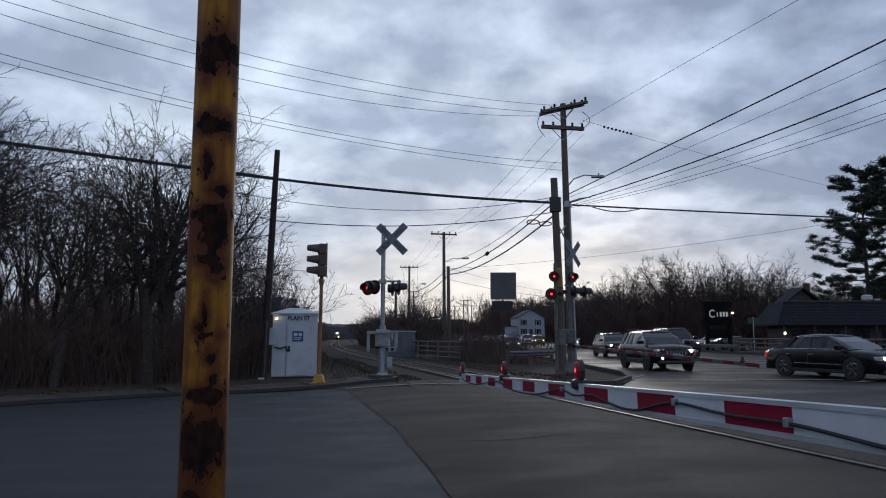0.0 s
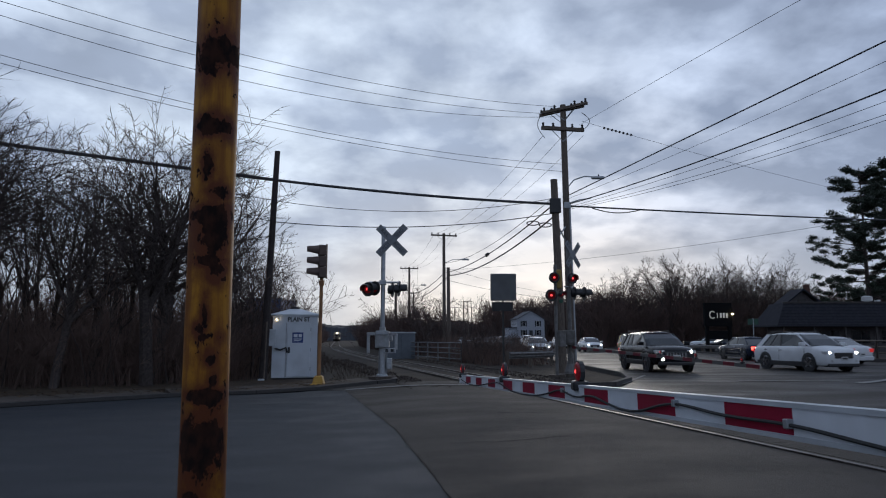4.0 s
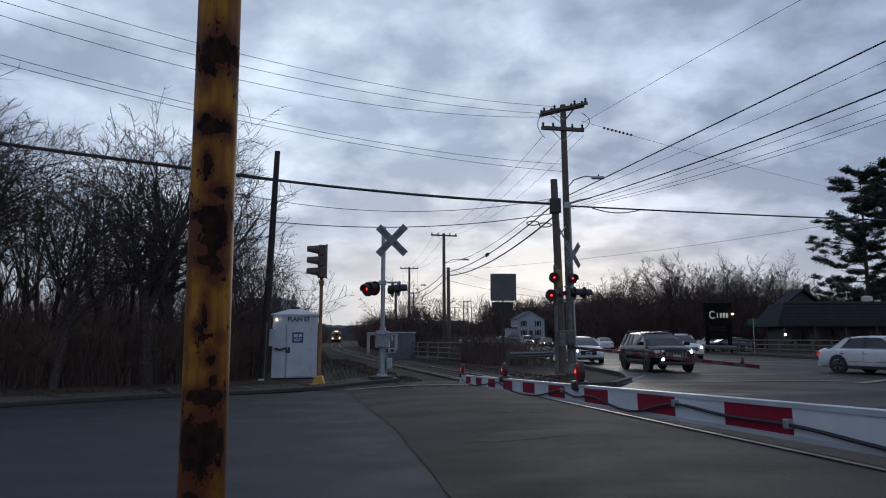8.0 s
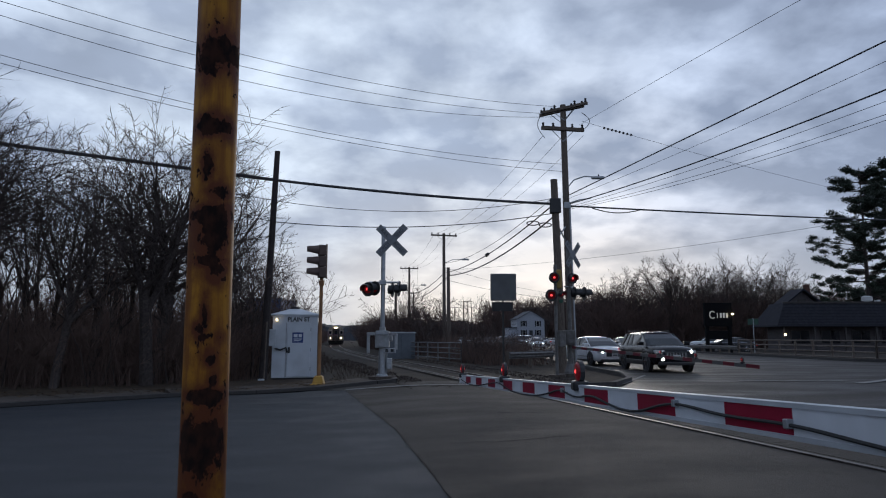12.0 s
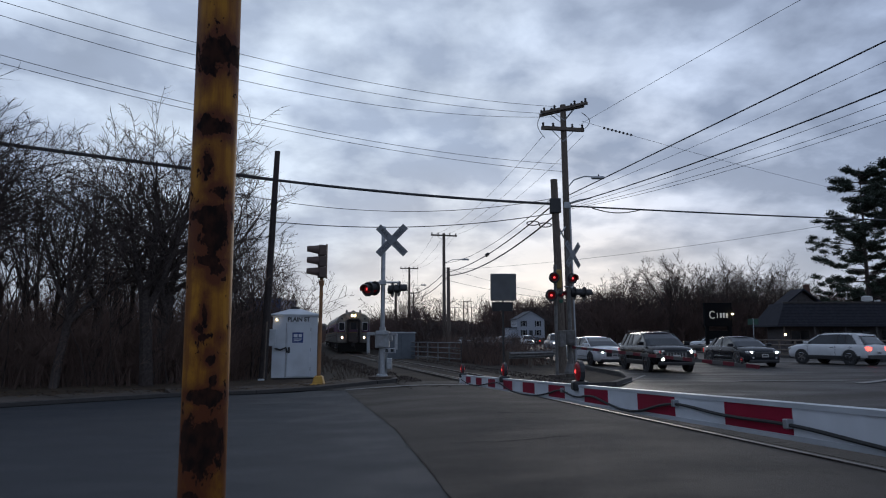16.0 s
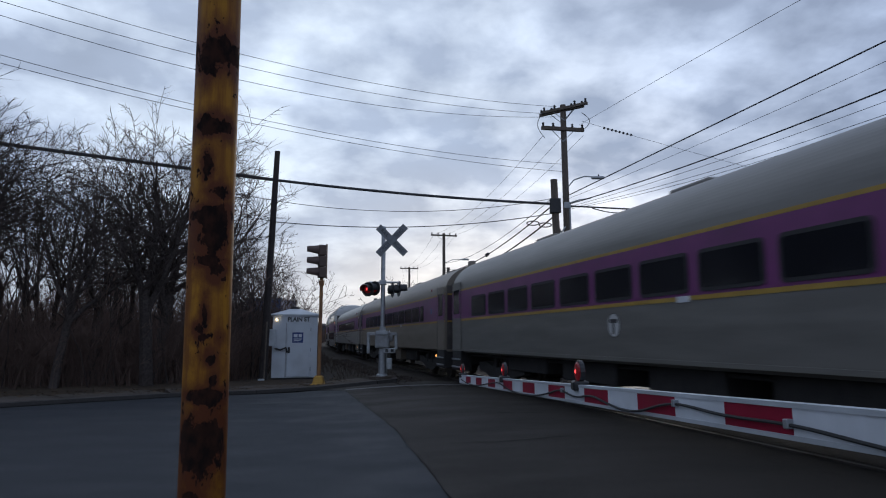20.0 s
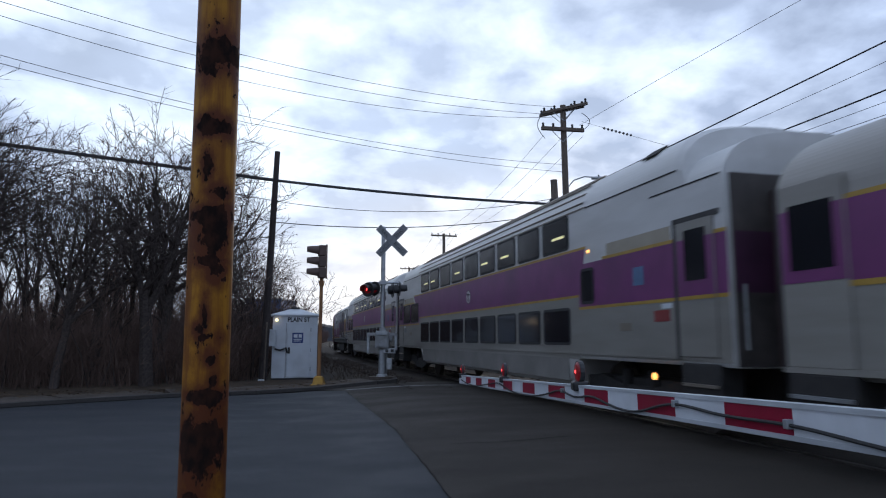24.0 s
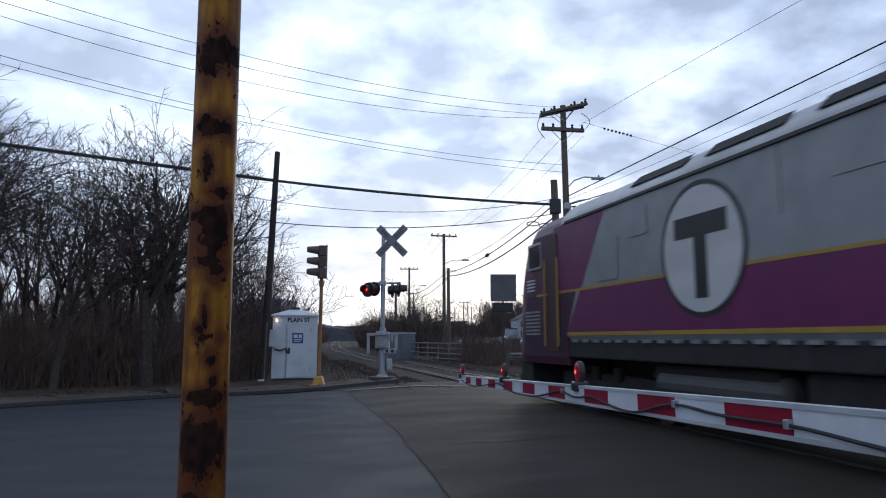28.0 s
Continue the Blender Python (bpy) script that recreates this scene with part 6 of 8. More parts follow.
            part("indicator_lamp", revolve([(0, 0.03), (0.025, 0.02)], (e * 9.35 if e < 0 else 6.98, s * Y, 2.86), (0, s, 0), 8), M_red_lit if e < 0 else M_amber_lit, t)
            if e == 1:
                part("step_lamp", revolve([(0, 0.055), (0.025, 0.03)], (L - 1.79, s * (Y - 0.03), 0.80), (0, s, 0), 10), M_amber_lit, t)
            ya, yb = sorted((s * (Y + 0.008), s * (Y + 0.011)))
            part("warning_plate", box(e * 9.22 - 0.2, ya, 1.58, e * 9.22 + 0.2, yb, 1.74), mat("red_plate", (0.22, 0.03, 0.03), None, 3, 0.5) if e > 0 else M_crossbuck, t)
            part("blue_label", box(e * 8.62 - 0.15, ya, 2.14, e * 8.62 + 0.15, yb, 2.42), mat("pale_blue_label", (0.085, 0.165, 0.29), None, 14, 0.5), t)
            part("white_label", box(e * 9.35 - 0.13, ya, 1.76, e * 9.35 + 0.13, yb, 1.83), M_white_refl, t)
            part("vent_plate", box(e * 8.2 - 0.17, ya, 1.46, e * 8.2 + 0.17, yb, 1.58), M_steel_old, t)
        xa, xb = sorted((e * L, e * (L + 0.42)))
        part("diaphragm", box(xa, -0.62, 0.98, xb, 0.62, 3.1, 0.04), M_rubber, t)
        part("end_panel", box(min(e * L, e * (L + 0.02)), -1.46, 1.0, max(e * L, e * (L + 0.02)), 1.46, 3.4), M_end, t)
        part("end_band", box(min(e * (L + 0.021), e * (L + 0.026)), -1.45, 1.9, max(e * (L + 0.021), e * (L + 0.026)), 1.45, 2.66), M_end_plum, t)
        part("vestibule_frame", box(min(e * (L + 0.027), e * (L + 0.16)), -0.9, 1.0, max(e * (L + 0.027), e * (L + 0.16)), 0.9, 3.2, 0.03), M_vest, t)
        xa, xb = sorted((e * L, e * (L + 0.33)))
        part("coupler", box(xa, -0.16, 0.6, xb, 0.16, 0.92, 0.03), M_under, t)
        for s in (-1, 1):
            part("grab_iron", tube((e * (L + 0.06), s * 1.36, 1.2), (e * (L + 0.06), s * 1.36, 2.0), 0.018, n=6), M_galv, t)
            x0, x1 = sorted((e * (L - 1.75), e * (L - 2.15)))
            part("roof_hatch", loft([[(x, s * y, z) for y, z in ((1.36, 4.088), (1.14, 4.246), (1.15, 4.262), (1.37, 4.104))] for x in (x0, x1)]), M_under, t)
    for k in range(5):
        for s in (-1, 1):
            py, pz = ((1.515, 3.77), (1.455, 3.93), (1.36, 4.09), (1.22, 4.19), (1.05, 4.29))[k]
            part("roof_rib", tube((-6.8, s * py, pz), (6.8, s * py, pz), 0.018, n=6), M_steel_old, t)
    side_part("gutter", M_steel_old, t, -6.9, 6.9, 3.655, 3.68, Y, 0.012)
    for x in (-L + 2.75, L - 2.75):
        bogie(t, x)
    for e in (-1, 1):
        xa, xb = sorted((e * 6.3, e * (L - 0.3)))
        part("centre_sill", box(xa, -0.58, 0.45, xb, 0.58, 0.975, 0.02), M_under, t)
    logo_disc(t, -0.37, 2.49, 0.19, Y + 0.006)
    return t


def locomotive(label):
    t = thing("locomotive", label, "locomotive", group="train cars")
    L = 9.75
    Y = 1.55
    M_grey = mat("silver_grey_loco_paint", (0.275, 0.288, 0.29), (0.23, 0.24, 0.245), 2, 0.42, 0.1, grime=(0.15, 0.15, 0.15), gscale=0.5, gfac=0.4)
    M_lroof = mat("worn_silver_roof", (0.40, 0.40, 0.40), (0.30, 0.30, 0.30), 3, 0.4, 0.3, grime=(0.18, 0.18, 0.18), gscale=0.7, gfac=0.6)
    M_plum = mat("plum_loco_paint", (0.150, 0.021, 0.092), (0.125, 0.018, 0.078), 2, 0.4, grime=(0.06, 0.02, 0.05), gscale=0.6, gfac=0.4)
    M_dark = mat("dark_loco_letter", (0.014, 0.011, 0.015), None, 3, 0.5)
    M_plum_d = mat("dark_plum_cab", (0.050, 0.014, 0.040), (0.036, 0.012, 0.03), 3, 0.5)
    ring = lambda x, pr: [(x, y, z) for y, z in pr] + [(x, -y, z) for y, z in reversed(pr)]
    W = 8.62
    part("body", loft([ring(x, [(0.0, 1.32), (1.5, 1.32), (1.55, 1.4), (1.55, 3.52), (0.0, 3.52)]) for x in (-L + 2.6, W)]), M_grey, t)
    part("roof", loft([ring(x, [(0.0, 3.523)] + rounder([(1.545, 3.523), (1.5, 3.66), (1.25, 3.90), (0.75, 4.06), (0.0, 4.12)])) for x in (-L + 2.4, 9.1)]), M_lroof, t)
    nose = [(0.0, 0.85), (1.5, 0.85), (1.55, 1.0), (1.55, 3.42), (1.45, 3.60), (1.2, 3.80), (0.7, 3.94), (0.0, 4.0)]
    nose2 = [(0.0, 0.85), (1.42, 0.85), (1.46, 1.0), (1.42, 2.3), (1.38, 2.5), (1.2, 2.7), (0.7, 2.8), (0.0, 2.84)]
    nose3 = [(0.0, 0.85), (1.48, 0.85), (1.52, 1.0), (1.50, 2.75), (1.42, 3.2), (1.2, 3.45), (0.7, 3.56), (0.0, 3.6)]
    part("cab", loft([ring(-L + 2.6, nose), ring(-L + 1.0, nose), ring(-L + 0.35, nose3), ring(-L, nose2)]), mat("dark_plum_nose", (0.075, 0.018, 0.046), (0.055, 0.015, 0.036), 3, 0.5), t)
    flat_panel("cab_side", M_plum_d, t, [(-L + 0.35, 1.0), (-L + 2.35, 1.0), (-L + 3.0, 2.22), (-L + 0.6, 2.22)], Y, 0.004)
    # plum bands in two steps, with yellow edges
    flat_panel("purple_band", M_plum, t, [(-7.15, 1.46), (1.0, 1.46), (0.88, 2.2), (-6.6, 2.2)], Y, 0.005)
    flat_panel("purple_band", M_plum, t, [(-0.05, 2.21), (0.86, 2.21), (0.93, 1.89), (W - 0.02, 1.89), (W - 0.02, 2.64), (-0.13, 2.64)], Y, 0.005)
    flat_panel("stripe", M_yellow_tr, t, [(-8.6, 2.20), (-0.05, 2.20), (-0.06, 2.245), (-8.6, 2.245)], Y, 0.008)
    flat_panel("stripe", M_yellow_tr, t, [(-0.13, 2.64), (W, 2.64), (W, 2.69), (-0.14, 2.69)], Y, 0.008)
    flat_panel("stripe", M_yellow_tr, t, [(0.95, 1.84), (W, 1.84), (W, 1.89), (0.93, 1.89)], Y, 0.008)
    flat_panel("stripe", M_yellow_tr, t, [(-L + 2.6, 1.40), (1.0, 1.40), (1.0, 1.46), (-L + 2.6, 1.46)], Y, 0.008)
    flat_panel("plum_sweep", M_plum, t, [(-7.7, 2.246), (-6.55, 2.246), (-5.62, 3.5), (-7.7, 3.5)], Y, 0.004)
    logo_disc(t, -3.05, 2.51, 0.9, Y + 0.005)
    # large dark graphic shapes on the flank
    for pts in (((1.33, 1.62), (1.91, 1.62), (1.91, 2.89), (1.33, 2.89)), ((2.25, 1.62), (2.83, 1.62), (2.80, 2.87), (2.25, 2.87)),
                ((1.91, 2.12), (2.25, 2.12), (2.25, 2.35), (1.91, 2.35)),
                ((3.13, 1.44), (4.05, 1.43), (4.04, 1.82), (3.34, 2.81), (3.14, 2.82)),
                ((3.38, 3.4), (3.41, 3.04), (4.18, 1.89), (4.44, 1.84), (4.40, 3.4)),
                ((4.62, 3.4), (4.58, 1.86), (4.88, 1.9), (5.65, 3.07), (5.68, 3.4)),
                ((5.05, 1.41), (5.97, 1.40), (5.95, 2.81), (5.62, 2.8), (5.10, 1.8))):
        flat_panel("flank_emblem", M_dark, t, pts, Y + 0.009, 0.004)
    for s in (-1, 1):
        ya, yb = sorted((s * (Y + 0.009), s * (Y + 0.013)))
        for k in range(3):
            part("fleet_number_bar", box(6.55 + k * 0.30, ya, 2.08, 6.77 + k * 0.30, yb, 2.42), M_yellow_tr, t)
        ya, yb = sorted((s * Y, s * (Y + 0.02)))
        w = part("cab_window", box(-L + 0.72, ya, 2.76, -L + 1.44, yb, 3.32, 0.02), M_galv, t)
        part("pane", box(-L + 0.78, min(s * (Y + 0.021), s * (Y + 0.024)), 2.82, -L + 1.38, max(s * (Y + 0.021), s * (Y + 0.024)), 3.26), M_tglass, w)
        part("cab_door", box(-L + 1.72, ya, 1.1, -L + 2.22, yb, 3.38, 0.01), M_vest, t)
        part("handrail", tube((-L + 1.66, s * 1.6, 1.2), (-L + 1.66, s * 1.6, 2.9), 0.02, n=6), M_yellow_tr, t)
        part("handrail", tube((-L + 2.28, s * 1.6, 1.2), (-L + 2.28, s * 1.6, 2.9), 0.02, n=6), M_yellow_tr, t)
        for k in range(7):
            part("cab_grille", box(-L + 0.55, min(s * (Y + 0.004), s * (Y + 0.02)), 1.42 + k * 0.075, -L + 1.3, max(s * (Y + 0.004), s * (Y + 0.02)), 1.46 + k * 0.075), M_galv, t)
        for k in range(4):
            part("number_bar", box(-L + 0.62, min(s * (Y + 0.004), s * (Y + 0.01)), 2.33 + k * 0.07, -L + 1.05, max(s * (Y + 0.004), s * (Y + 0.01)), 2.36 + k * 0.07), M_white_refl, t)
        for k in range(38):
            x0 = -L + 2.8 + k * 0.4
            part("frame_slot", box(x0, min(s * 1.53, s * 1.56), 1.28, x0 + 0.2, max(s * 1.53, s * 1.56), 1.335), M_galv, t)
        for x0, x1, z0, z1 in ((-5.9, -5.2, 2.3, 3.0), (-4.9, -4.3, 2.9, 3.35), (-0.9, -0.1, 2.95, 3.3)):
            part("hatch_panel", rounded_panel(x0, x1, z0, z1, s * (Y + 0.003), s * (Y + 0.012), 0.05), M_grey, t)
        for x0 in (-1.6, 1.1, 6.2):
            part("panel_seam", box(x0, min(s * Y, s * (Y + 0.003)), 2.7, x0 + 0.012, max(s * Y, s * (Y + 0.003)), 3.5), M_under, t)
        part("gutter", box(-L + 2.6, min(s * 1.5, s * 1.58), 3.50, W, max(s * 1.5, s * 1.58), 3.545), M_black, t)
        part("air_tank", revolve([(-1.3, 0.1), (-1.25, 0.2), (1.25, 0.2), (1.3, 0.1)], (-3.2, s * 1.2, 0.72), (1, 0, 0), 14), mat("dull_tank_grey", (0.09, 0.088, 0.085), None, 3, 0.6), t)
        for k in range(3):
            x0 = -4.9 + k * 1.9
            part("roof_grille", loft([[(x, s * y, z) for y, z in ((1.45, 3.715), (1.27, 3.888), (1.28, 3.90), (1.46, 3.727))] for x in (x0, x0 + 1.4)]), M_under, t)
    part("frame", box(-L + 0.6, -1.53, 1.0, 9.2, 1.53, 1.32, 0.03), M_under, t)
    part("fuel_tank", box(-1.6, -1.4, 0.35, 4.2, 1.4, 1.0, 0.08), M_under, t)
    part("centre_sill", box(-L + 0.7, -0.58, 0.40, W + 0.8, 0.58, 0.995, 0.02), M_under, t)
    part("equipment_box", box(-4.6, -1.35, 0.42, -2.0, 1.35, 0.98, 0.05), M_under, t)
    # open platform under the roof overhang, facing the coaches
    part("rear_wall", box(W, -1.45, 1.3, W + 0.08, 1.45, 3.5, 0.02), M_plum_d, t)
    part("rear_bay", box(W + 0.081, -1.22, 1.425, 9.1, 1.22, 3.395, 0.02), M_under, t)
    part("rear_door", box(9.10, -0.4, 1.45, 9.13, 0.4, 3.3, 0.02), M_vest, t)
    part("rear_platform", box(W + 0.081, -1.5, 1.33, 9.2, 1.5, 1.42, 0.02), M_under, t)
    part("roof_end", loft([ring(x, [(0.0, 3.40), (1.35, 3.40), (1.45, 3.515), (0.0, 3.52)]) for x in (W + 0.1, 8.98)]), M_under, t)
    for s in (-1, 1):
        part("rear_post", box(W + 0.1, min(s * 1.40, s * 1.5), 1.42, W + 0.2, max(s * 1.40, s * 1.5), 3.4, 0.01), M_under, t)
        ya, yb = sorted((s * (Y + 0.009), s * (Y + 0.022)))
        dr = part("side_door", box(7.62, ya, 1.45, 8.26, yb, 3.36, 0.01), M_grey, t)
        part("door_band", box(7.63, min(s * (Y + 0.023), s * (Y + 0.026)), 1.89, 8.25, max(s * (Y + 0.023), s * (Y + 0.026)), 2.5), M_plum_d, dr)
        part("door_pane", rounded_panel(7.72, 8.16, 2.55, 3.15, s * (Y + 0.023), s * (Y + 0.028), 0.12), M_tglass, dr)
        for x in (7.50, 8.36):
            part("grab_rail", path_tube([(x, s * (Y + 0.01), 1.5), (x, s * (Y + 0.07), 1.55), (x, s * (Y + 0.07), 2.75), (x, s * (Y + 0.01), 2.8)], 0.02), M_yellow_tr, t)
        part("step_ladder", box(7.6, min(s * 1.40, s * 1.56), 0.5, 8.3, max(s * 1.40, s * 1.56), 0.56), M_under, t)
        part("tail_marker", revolve([(0, 0.07), (0.03, 0.05)], (-L - 0.01, s * 1.1, 1.6), (-1, 0, 0), 10), M_red_dark, t)
    part("exhaust", box(0.5, -0.5, 4.05, 2.2, 0.5, 4.2, 0.05), M_under, t)
    part("snow_plow", loft([[(-L - 0.05 - o, -1.4, z), (-L - 0.05 - o, 1.4, z), (-L + 0.5, 1.4, z), (-L + 0.5, -1.4, z)] for z, o in ((0.15, 0.3), (0.85, 0.05))]), M_under, t)
    part("windshield", loft([[(x, -1.0, z), (x, 1.0, z), (x + 0.1, 1.0, z), (x + 0.1, -1.0, z)] for x, z in ((-L + 0.02, 2.86), (-L + 0.26, 3.4))]), M_tglass, t)
    for e in (-1, 1):
        part("coupler", box(min(e * (L - 0.3), e * (L + 0.2)), -0.16, 0.6, max(e * (L - 0.3), e * (L + 0.2)), 0.16, 0.92, 0.03), M_under, t)
    for x in (-6.4, 6.4):
        bogie(t, x)
    return t


cab_car = coach("grey cab car with purple window band and lit headlights", cab=True, seed=2, length=19.6)
coach_b = coach("dull grey single-level coach with purple window band", old=True, seed=3, length=20.8)
coach_c = coach("grey single-level coach with purple window band", old=False, seed=4, length=19.6)
bi_a = bilevel("white double-deck coach with broad purple band", 5, 21.4)
bi_b = bilevel("white double-deck coach with broad purple band", 6, 21.4)
loco = locomotive("silver and plum diesel locomotive with round emblem")

# time at which each coupling passes abeam of the camera, and the speed
JOINTS = (19.99, 21.45, 23.01, 24.48, 26.10, 27.67, 28.99)


def travelled(t):
    """Distance along the line; the train brakes gently as it nears the crossing."""
    if t <= 12.0:
        return 156.4 - 18.9 * (12.0 - t)
    if t <= 20.0:
        return 290.0 - 14.5 * (20.0 - t) - 0.275 * (20.0 - t) ** 2
    if t <= 21.0:
        return 290.0 + 14.5 * (t - 20) - 0.35 * (t - 20) ** 2
    return 304.15 + 13.8 * (t - 21)


def train_rows(i):
    rows = []
    mid_d = (travelled(JOINTS[i]) + travelled(JOINTS[i + 1])) / 2
    for k in range(113):
        t = k * 0.25
        s = mid_d - travelled(t)
        a, b = on_track(s + 7.6), on_track(s - 7.6)
        c = (a + b) / 2
        rows.append((t, pose(c.x, c.y, RAIL_Z, 0, 0, math.degrees(math.atan2(b.y - a.y, b.x - a.x)))))
    return rows

# ================= road vehicles =================
def car_paint(name, c, rough=0.21, metal=0.1):
    m = mat("car_paint_" + name, c, tuple(v * 0.93 for v in c), 2, rough, metal, grime=tuple(v * 0.7 for v in c), gscale=1.0, gfac=0.3)
    m.node_tree.nodes["Principled BSDF"].inputs["Coat Weight"].default_value = 0.05
    m.node_tree.nodes["Principled BSDF"].inputs["Specular IOR Level"].default_value = 0.24
    return m


M_glass = mat("car_glass", (0.02, 0.024, 0.028), None, 2, 0.06)
M_chrome = mat("chrome_trim", (0.6, 0.6, 0.62), None, 2, 0.2, 1.0)
M_dull_red = mat("unlit_tail_lamp", (0.10, 0.008, 0.010), None, 2, 0.25)
M_tail = mat("red_tail_lamp", (0.25, 0.01, 0.012), None, 2, 0.2, emit=(1, 0.04, 0.03), power=0.35)
M_brake = mat("lit_brake_lamp", (0.4, 0.02, 0.02), None, 2, 0.2, emit=(1, 0.08, 0.06), power=4.0)
M_lamp_off = mat("clear_headlamp", (0.5, 0.5, 0.5), None, 2, 0.12)
M_car_lit = mat("lit_car_headlamp", (0.8, 0.8, 0.8), None, 2, 0.2, emit=(1.0, 0.96, 0.9), power=30.0)
M_plate = mat("number_plate", (0.5, 0.5, 0.5), None, 2, 0.5)

# length, half width, bonnet height, belt height, roof height, wheel radius,
# bonnet base, windscreen top, rear roof end, rear glass base (all from the middle, front is +x)
BODY = {
    "suv": (4.60, 0.92, 1.04, 1.09, 1.64, 0.37, 1.25, 0.42, -1.70, -2.16),
    "big_suv": (5.25, 1.01, 1.22, 1.27, 1.92, 0.42, 1.42, 0.80, -2.15, -2.50),
    "box_suv": (4.25, 0.90, 1.10, 1.14, 1.69, 0.37, 1.05, 0.62, -1.85, -2.0),
    "sedan": (4.75, 0.91, 0.92, 0.98, 1.46, 0.34, 1.25, 0.30, -1.10, -2.0),
    "hatch": (4.55, 0.91, 1.0, 1.06, 1.61, 0.36, 1.38, 0.50, -1.50, -2.1),
    "pickup": (5.60, 0.98, 1.12, 1.18, 1.86, 0.40, 1.30, 0.55, -0.75, -0.95),
}


def car_wheel(t, xw, y, s, R):
    wh = part("wheel", revolve([(-0.22, R * 0.9), (-0.20, R), (-0.03, R), (0.0, R * 0.92), (0.0, R * 0.66), (-0.03, R * 0.6)], (0, 0, 0), (0, s, 0), 20), M_rubber, t)
    wh.matrix_basis = Matrix.Translation((xw, s * y, R))
    rim = bmesh.new()
    for k in range(5):
        box(-0.035, -0.02, 0.03, 0.035, 0.0, R * 0.64, 0, rim)
        bmesh.ops.rotate(rim, verts=rim.verts[-8:], cent=(0, 0, 0), matrix=Matrix.Rotation(2 * math.pi * k / 5, 3, "Y"))
    revolve([(-0.02, 0.07), (0.004, 0.06)], (0, 0, 0), (0, 1, 0), 10, rim)
    revolve([(-0.06, R * 0.66), (-0.012, R * 0.67), (-0.006, R * 0.60), (-0.05, R * 0.58)], (0, 0, 0), (0, s, 0), 20, rim)
    part("rim", rim, M_chrome, wh)


